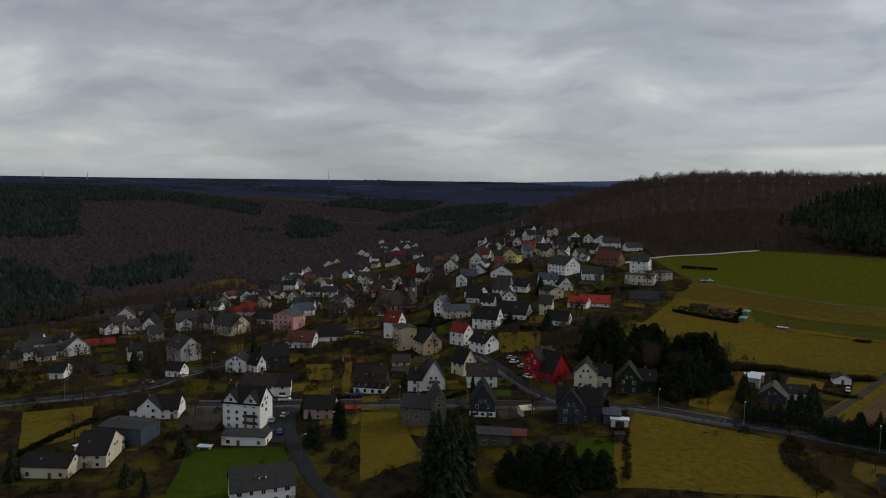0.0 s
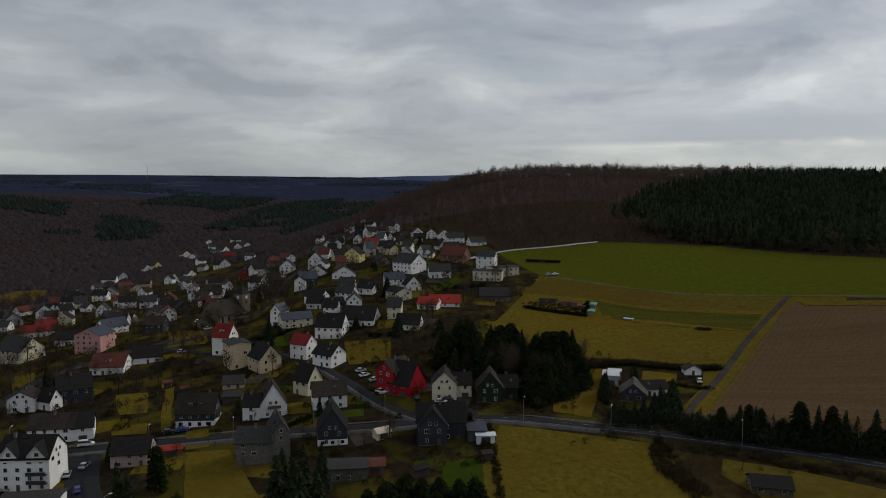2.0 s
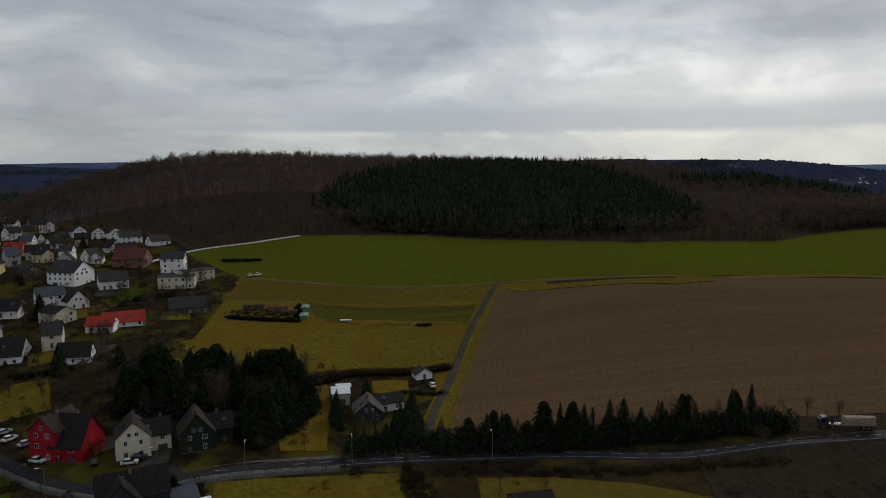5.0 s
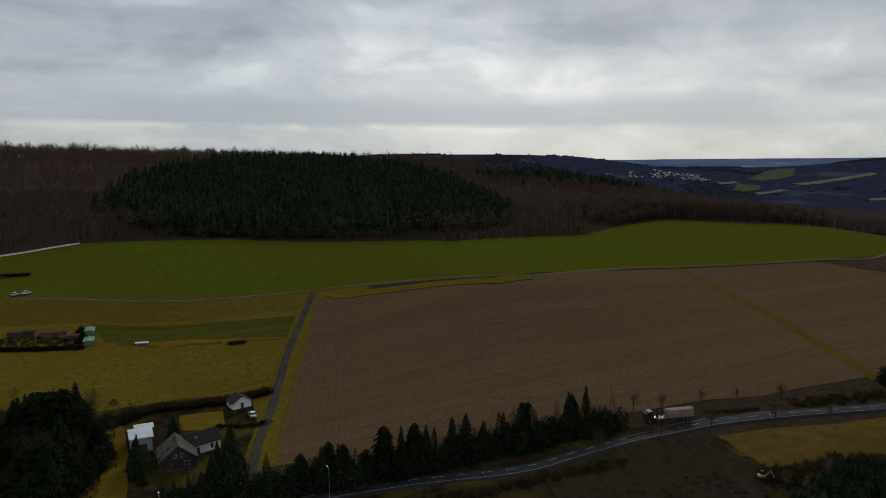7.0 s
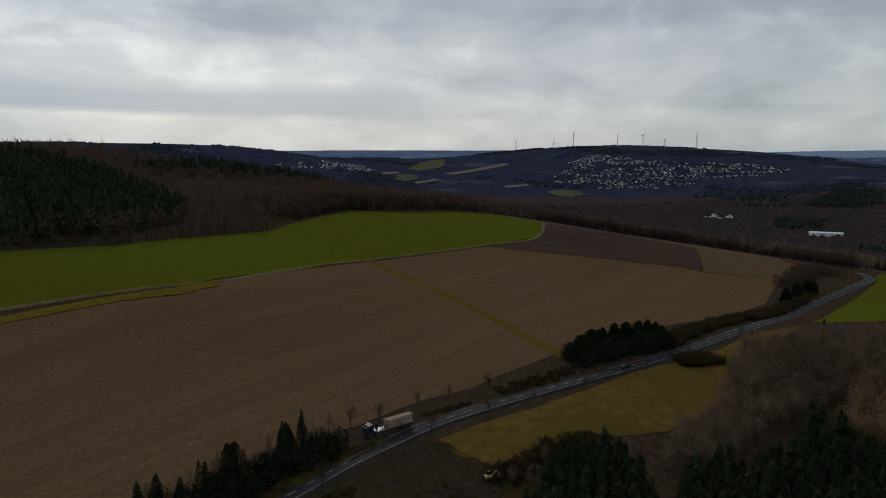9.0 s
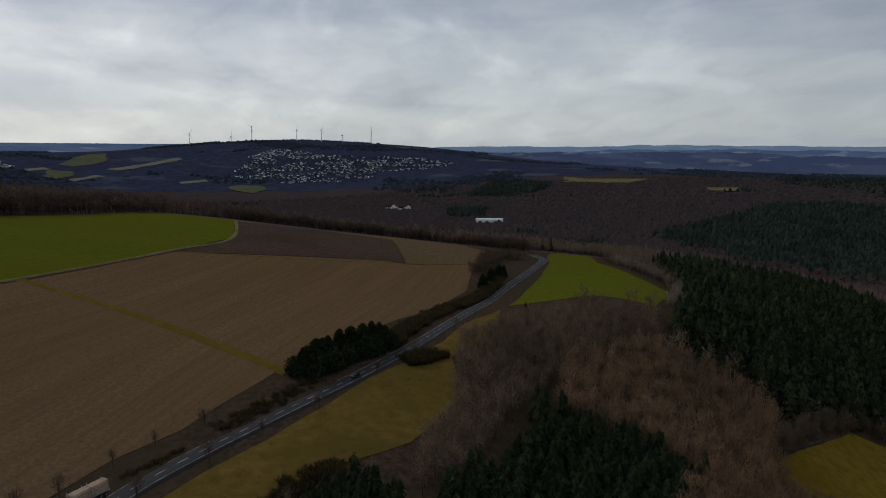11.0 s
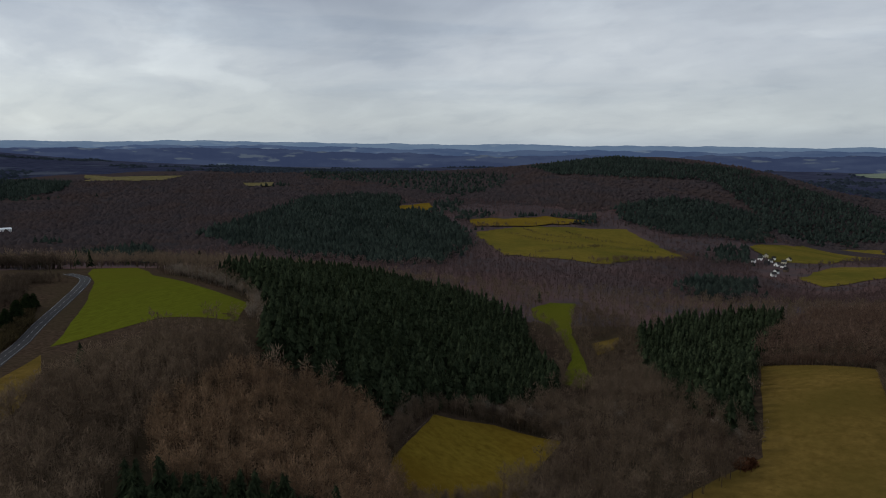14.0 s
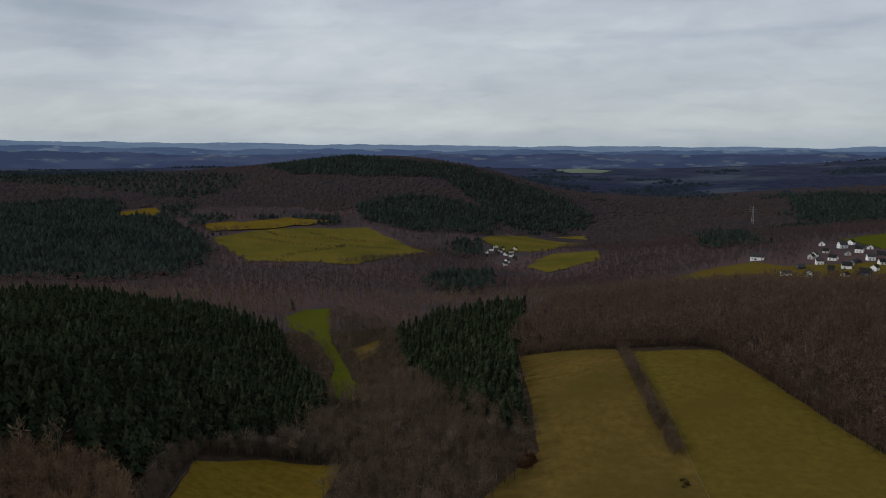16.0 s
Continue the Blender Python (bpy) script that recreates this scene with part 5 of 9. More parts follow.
thing = begin("house", 93.4, 426.7, 21.9, "white-rendered house with a grey tiled roof", "house")
volume(thing, 93.4, 426.7, 21.9, -6, 12.9, 9.0, 4.5, 1, 40, "white", "grey_roof")
thing = begin("house", 113.8, 466.8, 26.8, "red brick house with a faded red tiled roof", "house")
volume(thing, 113.8, 466.8, 26.8, -36, 16.3, 14.2, 4.9, 1, 38, "brick", "brownred_roof")
thing = begin("house", 78.7, 444.7, 23.1, "white-rendered house with a grey tiled roof", "house")
volume(thing, 78.7, 444.7, 23.1, -53, 15.7, 13.6, 7.1, 1, 36, "white", "grey_roof")
thing = begin("house", 63.4, 411.3, 19.0, "white-rendered house with a blue slate roof", "house")
volume(thing, 63.4, 411.3, 19.0, -1, 11.3, 8.0, 5.4, 1, 40, "white", "blueslate_roof")
thing = begin("house", 71.7, 402.0, 18.6, "white-rendered house with a dark tiled roof", "house")
volume(thing, 71.7, 402.0, 18.6, 6, 8.7, 8.0, 3.6, 0, 46, "white", "dark_roof")
thing = begin("house", 61.4, 384.8, 16.2, "cream-rendered house with a dark tiled roof", "house")
volume(thing, 61.4, 384.8, 16.2, -66, 10.8, 9.4, 5.0, 1, 25, "cream", "dark_roof")
thing = begin("house", 49.5, 484.3, 26.2, "yellow house with a dark tiled roof", "house")
volume(thing, 49.5, 484.3, 26.2, -35, 11.0, 8.0, 6.1, 0, 36, "yellow", "dark_roof")
thing = begin("house", 68.4, 541.4, 28.5, "orange house with a bright orange-red tiled roof", "house")
volume(thing, 68.4, 541.4, 28.5, -23, 10.0, 8.0, 5.7, 1, 42, "orange", "orange_roof")
thing = begin("house", 111.1, 583.1, 35.2, "white-rendered house with a dark tiled roof", "house")
volume(thing, 111.1, 583.1, 35.2, 6, 8.9, 8.0, 4.5, 0, 39, "white", "dark_roof")
thing = begin("house", 120.5, 569.5, 34.8, "white-rendered house with a dark tiled roof", "house")
volume(thing, 120.5, 569.5, 34.8, -13, 8.3, 8.0, 4.4, 0, 40, "white", "dark_roof")
thing = begin("house", 128.2, 560.5, 34.4, "white-rendered house with a dark tiled roof", "house")
volume(thing, 128.2, 560.5, 34.4, 2, 9.4, 8.0, 4.7, 0, 36, "white", "dark_roof")
thing = begin("house", 132.4, 539.4, 32.9, "white-rendered house with a grey tiled roof", "house")
volume(thing, 132.4, 539.4, 32.9, -5, 13.5, 9.0, 5.0, 1, 38, "white", "grey_roof")
thing = begin("house", 142.9, 516.4, 33.0, "white-rendered house with a grey tiled roof", "house")
volume(thing, 142.9, 516.4, 33.0, 7, 12.3, 9.0, 3.2, 1, 36, "white", "grey_roof")
thing = begin("house", 75.0, 493.4, 29.8, "sand-coloured house with a dark tiled roof", "house")
volume(thing, 75.0, 493.4, 29.8, -60, 8.1, 7.1, 4.8, 1, 34, "sand", "dark_roof")
thing = begin("house", 24.7, 473.7, 18.9, "white-rendered house with a dark tiled roof", "house")
volume(thing, 24.7, 473.7, 18.9, -14, 11.6, 8.0, 3.1, 0, 36, "white", "dark_roof")
thing = begin("house", 38.6, 447.6, 20.3, "white-rendered house with a dark tiled roof", "house")
volume(thing, 38.6, 447.6, 20.3, -6, 14.1, 8.0, 3.3, 0, 33, "white", "dark_roof")
thing = begin("house", 35.3, 397.8, 14.8, "white-rendered house with a grey tiled roof", "house")
volume(thing, 35.3, 397.8, 14.8, -35, 9.8, 8.0, 4.9, 1, 38, "white", "grey_roof")
thing = begin("house", 37.3, 379.1, 13.4, "white-rendered house with a grey tiled roof", "house")
volume(thing, 37.3, 379.1, 13.4, -7, 7.6, 9.0, 4.9, 0, 43, "white", "grey_roof")
thing = begin("house", 18.8, 394.5, 11.9, "white-rendered house with a dark tiled roof", "house")
volume(thing, 18.8, 394.5, 11.9, -15, 8.7, 8.0, 3.4, 1, 40, "white", "dark_roof")
thing = begin("house", 25.6, 376.1, 11.3, "white-rendered house with a dark tiled roof", "house")
volume(thing, 25.6, 376.1, 11.3, -18, 6.9, 8.0, 4.6, 1, 40, "white", "dark_roof")
thing = begin("house", -8.8, 586.1, 2.0, "white-rendered house with a dark tiled roof", "house")
volume(thing, -8.8, 586.1, 2.0, 1, 11.5, 8.0, 2.6, 0, 32, "white", "dark_roof")
thing = begin("house", 1.5, 539.6, 6.5, "white-rendered house with a grey tiled roof", "house")
volume(thing, 1.5, 539.6, 6.5, 17, 16.2, 8.0, 2.4, 0, 27, "white", "grey_roof")
thing = begin("cabin", 119.6, 242.4, 1.9, "dark-boarded cabin with a weathered grey roof", "cabin")
volume(thing, 119.6, 242.4, 1.9, -30, 8.8, 9.6, 2.9, 0, 38, "slate", "weathered_roof", chimneys=1)
thing = begin("cabin", 128.0, 244.4, 2.1, "white-rendered cabin wing with a dark tiled roof", "cabin")
volume(thing, 128.0, 244.4, 2.1, -10, 9.0, 6.4, 3.0, 1, 34, "white", "dark_roof")
thing = begin("shed", 118.6, 257.2, 2.7, "pale sheet-metal shed with a low lean-to", "shed")
volume(thing, 118.6, 257.2, 2.7, -28, 5.4, 7.4, 4.3, 1, 9, "pale", "white_roof", windows=False)
volume(thing, 122.9, 262.4, 2.9, -28, 4.4, 3.2, 3.6, 1, 8, "pale", "white_roof", windows=False)
thing = begin("cabin", 153.4, 258.9, 3.9, "small pale-rendered hut with a dark roof beside the lane", "hut")
volume(thing, 153.4, 258.9, 3.9, -17, 6.0, 5.0, 2.3, 0, 30, "white", "brown_roof")
thing = begin("cabin", 121.5, 175.8, -2.5, "brown boarded cabin with a dark tiled roof", "cabin")
volume(thing, 121.5, 175.8, -2.5, -27, 9.7, 7.0, 2.2, 1, 28, "brown", "dark_roof")
thing = begin("house", -49.3, 183.8, -9.9, "white-rendered house with a grey tiled roof", "house")
volume(thing, -49.3, 183.8, -9.9, 21, 17.0, 10.0, 5.0, 1, 42, "white", "grey_roof", dormer=1)
thing = begin("house", -103.8, 246.4, -8.2, "white-rendered house with a dark tiled roof", "house")
volume(thing, -103.8, 246.4, -8.2, 4, 17.0, 9.0, 4.3, 1, 42, "white", "dark_roof")
volume(thing, -105.0, 244.2, -8.1, 2, 7.9, 7.0, 4.7, 0, 43, "white", "dark_roof")
thing = begin("shed", -104.2, 224.7, -9.4, "blue-grey metal shed with a low roof", "shed")
volume(thing, -104.2, 224.7, -9.4, -11, 15.5, 10.5, 6.2, 1, 8, "bluegrey", "grey_roof", windows=False)
thing = begin("house", -116.9, 200.6, -11.0, "cream-rendered house with a dark tiled roof", "house")
volume(thing, -116.9, 200.6, -11.0, -2, 14.5, 7.8, 4.0, 1, 34, "cream", "dark_roof")
thing = begin("house", -106.8, 210.3, -10.2, "cream-rendered house with a dark tiled roof", "house")
volume(thing, -106.8, 210.3, -10.2, 4, 9.0, 15.0, 4.5, 1, 34, "cream", "dark_roof")
thing = begin("house", -116.0, 296.0, -6.7, "white-rendered house with a dark tiled roof", "house")
volume(thing, -116.0, 296.0, -6.7, -15, 7.3, 6.3, 3.5, 1, 42, "white", "dark_roof")
thing = begin("house", -125.5, 329.3, -8.6, "grey-rendered house with a grey tiled roof", "house")
volume(thing, -125.5, 329.3, -8.6, -38, 12.5, 10.9, 8.2, 1, 40, "pale", "grey_roof", dormer=1)
thing = begin("house", -194.4, 360.1, -13.4, "white-rendered house with a grey tiled roof", "house")
volume(thing, -194.4, 360.1, -13.4, 38, 11.8, 8.0, 4.8, 0, 41, "white", "grey_roof")
thing = begin("house", -193.1, 380.1, -14.1, "brown boarded house with a red tiled roof", "house")
volume(thing, -193.1, 380.1, -14.1, 33, 17.0, 8.0, 2.1, 1, 36, "brown", "red_roof")
thing = begin("house", -229.7, 386.8, -16.2, "white-rendered house with a grey tiled roof", "house")
volume(thing, -229.7, 386.8, -16.2, 30, 12.0, 8.0, 3.0, 1, 36, "white", "grey_roof")
thing = begin("house", -204.1, 359.4, -13.8, "white-rendered house with a blue slate roof", "house")
volume(thing, -204.1, 359.4, -13.8, 40, 10.6, 8.0, 3.5, 1, 36, "white", "blueslate_roof")
thing = begin("garage", 15.9, 213.6, -4.5, "low grey stone garage with flat roof", "garage")
volume(thing, 15.9, 213.6, -4.5, -8, 12.8, 7.0, 4.0, 1, 4, "stone", "grey_roof")
thing = begin("annex", -63.9, 220.9, -8.2, "low white flat-roofed annex beside the tall house", "annex")
volume(thing, -63.9, 220.9, -8.2, -4, 14.8, 7.0, 3.5, 1, 4, "white", "grey_roof")
thing = begin("house", -17.9, 300.9, -1.7, "sand-coloured house with a grey tiled roof", "house")
volume(thing, -17.9, 300.9, -1.7, -2, 7.8, 7.0, 2.4, 1, 34, "sand", "grey_roof")
thing = begin("carport", -17.1, 284.5, -2.2, "open brown timber carport with grey roof", "carport")
volume(thing, -17.1, 284.5, -2.2, -11, 6.4, 6.0, 2.7, 1, 20, "brown", "grey_roof", windows=False)

# houses farther off
plain_house(-194, 778, -4, 9.0, 9, 4.2, 0, 42, "white", "dark_roof", "white-rendered house with a dark tiled roof")
plain_house(-142, 598, 43, 7.8, 8.5, 3.2, 0, 36, "white", "grey_roof", "white-rendered house with a grey tiled roof")
plain_house(-191, 840, 42, 11.1, 8.5, 5.2, 1, 40, "white", "grey_roof", "white-rendered house with a grey tiled roof")
plain_house(-199, 931, -9, 16.9, 9, 5, 1, 45, "white", "grey_roof", "white-rendered house with a grey tiled roof")
plain_house(-189, 957, 14, 9.4, 9, 5, 0, 45, "white", "grey_roof", "white-rendered house with a grey tiled roof")
plain_house(-144, 683, 5, 11.2, 8, 4.2, 0, 40, "pale", "dark_roof", "grey-rendered house with a dark tiled roof")
plain_house(-160, 819, 37, 14.7, 9, 5.4, 1, 36, "brown", "brownred_roof", "brown boarded house with a faded red tiled roof")
plain_house(-131, 727, 22, 9.5, 8, 4.2, 0, 36, "sand", "dark_roof", "sand-coloured house with a dark tiled roof")
plain_house(-124, 566, -1, 8.3, 8, 5.2, 0, 45, "white", "grey_roof", "white-rendered house with a grey tiled roof")
plain_house(-115, 602, 18, 12.7, 8.5, 5.4, 1, 45, "white", "dark_roof", "white-rendered house with a dark tiled roof")
plain_house(-171, 1015, 26, 11.6, 9, 5, 0, 45, "white", "grey_roof", "white-rendered house with a grey tiled roof")
plain_house(-166, 1058, 42, 12.1, 8, 5, 0, 42, "yellow", "grey_roof", "yellow house with a grey tiled roof")
plain_house(-117, 838, -20, 9.5, 8, 5.4, 0, 40, "white", "dark_roof", "white-rendered house with a dark tiled roof")
plain_house(-138, 815, -7, 10.6, 9, 5.4, 1, 42, "sand", "brown_roof", "sand-coloured house with a brown tiled roof")
plain_house(-98, 594, 4, 12.5, 8.5, 5.2, 1, 45, "white", "grey_roof", "white-rendered house with a grey tiled roof")
plain_house(-77, 565, 14, 18.0, 8.5, 3.2, 1, 42, "slate", "slate_roof", "slate-clad house with a dark slate roof")
plain_house(-112, 864, 42, 8.4, 9, 4.2, 1, 42, "white", "dark_roof", "white-rendered house with a dark tiled roof")
plain_house(-101, 880, 39, 11.4, 9, 3.2, 0, 40, "white", "grey_roof", "white-rendered house with a grey tiled roof")
plain_house(-96, 795, 16, 12.8, 9, 5.2, 1, 42, "white", "grey_roof", "white-rendered house with a grey tiled roof")
plain_house(-81, 683, -19, 6.5, 8.5, 5.4, 0, 36, "white", "dark_roof", "white-rendered house with a dark tiled roof")
plain_house(-65, 592, -5, 6.5, 8, 5.4, 0, 40, "white", "dark_roof", "white-rendered house with a dark tiled roof")
plain_house(-54, 571, -28, 10.0, 8.5, 5.4, 1, 36, "white", "grey_roof", "white-rendered house with a grey tiled roof")
plain_house(-45, 574, -27, 9.1, 9, 3.2, 1, 45, "white", "brown_roof", "white-rendered house with a brown tiled roof")
plain_house(-40, 605, 19, 6.7, 8.5, 5.2, 0, 40, "white", "grey_roof", "white-rendered house with a grey tiled roof")
plain_house(-152, 1260, 42, 16.4, 8.5, 5, 0, 36, "cream", "grey_roof", "cream-rendered house with a grey tiled roof")
plain_house(-126, 1155, -23, 15.0, 9, 5, 0, 36, "white", "grey_roof", "white-rendered house with a grey tiled roof")
plain_house(-100, 997, 37, 11.3, 8.5, 5, 1, 42, "white", "dark_roof", "white-rendered house with a dark tiled roof")
plain_house(-104, 1267, 12, 14.4, 8, 5, 1, 36, "white", "grey_roof", "white-rendered house with a grey tiled roof")
plain_house(-88, 1265, 38, 14.4, 8.5, 5, 0, 42, "white", "grey_roof", "white-rendered house with a grey tiled roof")
plain_house(-61, 967, -6, 14.0, 8, 5, 1, 45, "brown", "red_roof", "brown boarded house with a red tiled roof")
plain_house(-67, 1291, -6, 12.5, 9, 5, 0, 45, "white", "grey_roof", "white-rendered house with a grey tiled roof")
plain_house(-51, 1284, 12, 14.5, 9, 5, 0, 36, "white", "dark_roof", "white-rendered house with a dark tiled roof")
plain_house(-77, 1398, 12, 18.0, 9, 5, 1, 42, "white", "slate_roof", "white-rendered house with a dark slate roof")
plain_house(-62, 898, -1, 11.6, 9, 4.2, 0, 42, "white", "grey_roof", "white-rendered house with a grey tiled roof")
plain_house(-71, 898, 0, 8.7, 8.5, 5.2, 1, 42, "white", "dark_roof", "white-rendered house with a dark tiled roof")
plain_house(-89, 911, -29, 10.3, 8.5, 5.2, 1, 36, "pale", "grey_roof", "grey-rendered house with a grey tiled roof")
plain_house(-33, 909, -7, 11.7, 9, 4.2, 1, 36, "white", "grey_roof", "white-rendered house with a grey tiled roof")
plain_house(-30, 652, 12, 7.3, 8.5, 5.4, 0, 42, "red", "dark_roof", "red boarded house with a dark tiled roof")
plain_house(-115, 1337, 17, 10.9, 8.5, 5, 1, 42, "white", "grey_roof", "white-rendered house with a grey tiled roof")
plain_house(-127, 1412, 22, 9.2, 8, 5, 0, 36, "white", "dark_roof", "white-rendered house with a dark tiled roof")
plain_house(-4, 676, 32, 9.7, 8, 5.2, 1, 42, "brown", "brownred_roof", "brown boarded house with a faded red tiled roof")
plain_house(11, 637, 8, 6.5, 8.5, 5.2, 0, 40, "white", "grey_roof", "white-rendered house with a grey tiled roof")
plain_house(7, 567, -10, 10.8, 8.5, 5.2, 0, 42, "white", "grey_roof", "white-rendered house with a grey tiled roof")
plain_house(-11, 604, -13, 9.6, 8.5, 3.2, 0, 36, "sand", "brown_roof", "sand-coloured house with a brown tiled roof")
plain_house(-18, 662, 34, 12.6, 9, 4.2, 1, 42, "white", "dark_roof", "white-rendered house with a dark tiled roof")
plain_house(17, 449, -2, 10.5, 9, 5.2, 1, 40, "slate", "blueslate_roof", "slate-clad house with a blue slate roof")
plain_house(13, 446, -14, 6.5, 9, 5.4, 0, 36, "white", "dark_roof", "white-rendered house with a dark tiled roof")
plain_house(45, 786, -31, 7.5, 8.5, 5.2, 1, 40, "white", "dark_roof", "white-rendered house with a dark tiled roof")
plain_house(43, 638, -8, 7.1, 8, 3.2, 0, 42, "white", "dark_roof", "white-rendered house with a dark tiled roof")
plain_house(47, 600, 12, 6.7, 8, 5.4, 0, 42, "white", "dark_roof", "white-rendered house with a dark tiled roof")
plain_house(55, 652, -24, 6.5, 8, 3.2, 1, 40, "white", "grey_roof", "white-rendered house with a grey tiled roof")
plain_house(74, 762, -19, 8.5, 9, 4.2, 0, 42, "white", "dark_roof", "white-rendered house with a dark tiled roof")
plain_house(81, 786, -17, 8.8, 9, 3.2, 0, 42, "cream", "dark_roof", "cream-rendered house with a dark tiled roof")
plain_house(90, 742, -1, 10.7, 8.5, 5.2, 1, 42, "white", "grey_roof", "white-rendered house with a grey tiled roof")
plain_house(74, 665, -9, 8.5, 9, 5.4, 1, 42, "slate", "dark_roof", "slate-clad house with a dark tiled roof")
plain_house(65, 603, -12, 6.7, 8.5, 3.2, 0, 45, "white", "blueslate_roof", "white-rendered house with a blue slate roof")
plain_house(80, 568, -33, 6.5, 8, 5.4, 1, 45, "white", "blueslate_roof", "white-rendered house with a blue slate roof")
plain_house(96, 687, -4, 6.6, 9, 4.2, 1, 36, "brown", "dark_roof", "brown boarded house with a dark tiled roof")
plain_house(94, 628, 8, 10.0, 9, 5.2, 1, 42, "brick", "dark_roof", "red brick house with a dark tiled roof")
plain_house(98, 614, 18, 6.5, 8, 5.2, 0, 36, "white", "dark_roof", "white-rendered house with a dark tiled roof")
plain_house(92, 557, 12, 7.1, 8, 3.2, 1, 40, "white", "dark_roof", "white-rendered house with a dark tiled roof")
plain_house(100, 577, 17, 6.5, 8.5, 3.2, 1, 36, "brown", "dark_roof", "brown boarded house with a dark tiled roof")
plain_house(107, 555, -13, 7.1, 8, 4.2, 1, 42, "sand", "dark_roof", "sand-coloured house with a dark tiled roof")
plain_house(87, 493, -29, 6.5, 8, 5.4, 1, 36, "white", "grey_roof", "white-rendered house with a grey tiled roof")
plain_house(97, 484, 19, 7.0, 9, 3.2, 1, 42, "white", "grey_roof", "white-rendered house with a grey tiled roof")
plain_house(79, 452, -37, 12.2, 9, 5.4, 1, 36, "white", "grey_roof", "white-rendered house with a grey tiled roof")
plain_house(99, 480, -23, 6.5, 8, 3.2, 0, 36, "white", "grey_roof", "white-rendered house with a grey tiled roof")
plain_house(29, 490, -27, 6.5, 8.5, 4.2, 0, 36, "white", "dark_roof", "white-rendered house with a dark tiled roof")
plain_house(39, 471, -6, 6.5, 9, 5.4, 1, 36, "brick", "brownred_roof", "red brick house with a faded red tiled roof")
plain_house(61, 498, 10, 6.5, 8, 5.2, 1, 45, "pale", "blueslate_roof", "grey-rendered house with a blue slate roof")
plain_house(20, 407, -35, 10.8, 8.5, 3.2, 1, 36, "white", "dark_roof", "white-rendered house with a dark tiled roof")
plain_house(27, 385, 15, 10.2, 8, 3.2, 1, 36, "slate", "dark_roof", "slate-clad house with a dark tiled roof")
plain_house(48, 406, -37, 9.6, 8, 3.2, 1, 45, "white", "slate_roof", "white-rendered house with a dark slate roof")
plain_house(38, 420, -18, 8.5, 8.5, 3.2, 1, 42, "cream", "grey_roof", "cream-rendered house with a grey tiled roof")
plain_house(54, 353, -17, 6.5, 8.5, 5.2, 1, 42, "cream", "grey_roof", "cream-rendered house with a grey tiled roof")
plain_house(75, 714, -23, 8.0, 8.5, 5.4, 1, 36, "white", "grey_roof", "white-rendered house with a grey tiled roof")
plain_house(84, 666, -34, 8.5, 8, 5.4, 1, 36, "white", "dark_roof", "white-rendered house with a dark tiled roof")
plain_house(42, 579, 0, 6.5, 8, 5.2, 1, 45, "cream", "dark_roof", "cream-rendered house with a dark tiled roof")
plain_house(85, 603, -1, 6.7, 9, 5.4, 1, 36, "orange", "dark_roof", "orange house with a dark tiled roof")
plain_house(-204, 348, 39, 8.1, 8.5, 3.2, 1, 42, "white", "grey_roof", "white-rendered house with a grey tiled roof")
plain_house(-217, 351, 41, 7.6, 9, 5.2, 1, 45, "white", "grey_roof", "white-rendered house with a grey tiled roof")
plain_house(-211, 331, 64, 6.5, 8.5, 5.4, 1, 36, "brown", "dark_roof", "brown boarded house with a dark tiled roof")
plain_house(-215, 387, 11, 6.6, 9, 5.2, 1, 36, "pale", "grey_roof", "grey-rendered house with a grey tiled roof")
plain_house(-211, 440, 47, 8.9, 8, 5.4, 1, 40, "brown", "grey_roof", "brown boarded house with a grey tiled roof")
plain_house(-193, 422, 51, 7.7, 8.5, 5.2, 1, 42, "white", "grey_roof", "white-rendered house with a grey tiled roof")
plain_house(-186, 436, -3, 9.4, 9, 3.2, 0, 45, "white", "dark_roof", "white-rendered house with a dark tiled roof")
plain_house(-162, 426, 33, 7.6, 9, 5.2, 0, 36, "white", "grey_roof", "white-rendered house with a grey tiled roof")
plain_house(-166, 460, 42, 12.1, 9, 3.2, 1, 45, "cream", "grey_roof", "cream-rendered house with a grey tiled roof")
plain_house(-169, 510, -7, 8.0, 8.5, 3.2, 1, 36, "white", "grey_roof", "white-rendered house with a grey tiled roof")
plain_house(-165, 573, 21, 9.8, 9, 5.4, 0, 40, "white", "dark_roof", "white-rendered house with a dark tiled roof")
plain_house(-145, 509, 38, 12.3, 8.5, 3.2, 1, 36, "brown", "red_roof", "brown boarded house with a red tiled roof")
plain_house(-151, 572, 39, 9.8, 9, 5.4, 1, 42, "white", "slate_roof", "white-rendered house with a dark slate roof")
plain_house(-164, 315, 33, 6.5, 8, 3.2, 1, 40, "brown", "dark_roof", "brown boarded house with a dark tiled roof")
plain_house(-173, 307, 2, 6.5, 9, 3.2, 1, 36, "white", "dark_roof", "white-rendered house with a dark tiled roof")
plain_house(-147, 293, 30, 6.5, 9, 4.2, 1, 36, "brown", "brown_roof", "brown boarded house with a brown tiled roof")
plain_house(-233, 390, 13, 6.8, 8, 4.2, 1, 45, "white", "grey_roof", "white-rendered house with a grey tiled roof")
plain_house(-166, 393, 31, 7.8, 8.5, 5.2, 1, 42, "pale", "grey_roof", "grey-rendered house with a grey tiled roof")
plain_house(-153, 337, 31, 6.5, 8.5, 5.4, 1, 36, "white", "dark_roof", "white-rendered house with a dark tiled roof")
plain_house(-147, 423, 10, 7.4, 8, 5.4, 1, 40, "pale", "grey_roof", "grey-rendered house with a grey tiled roof")
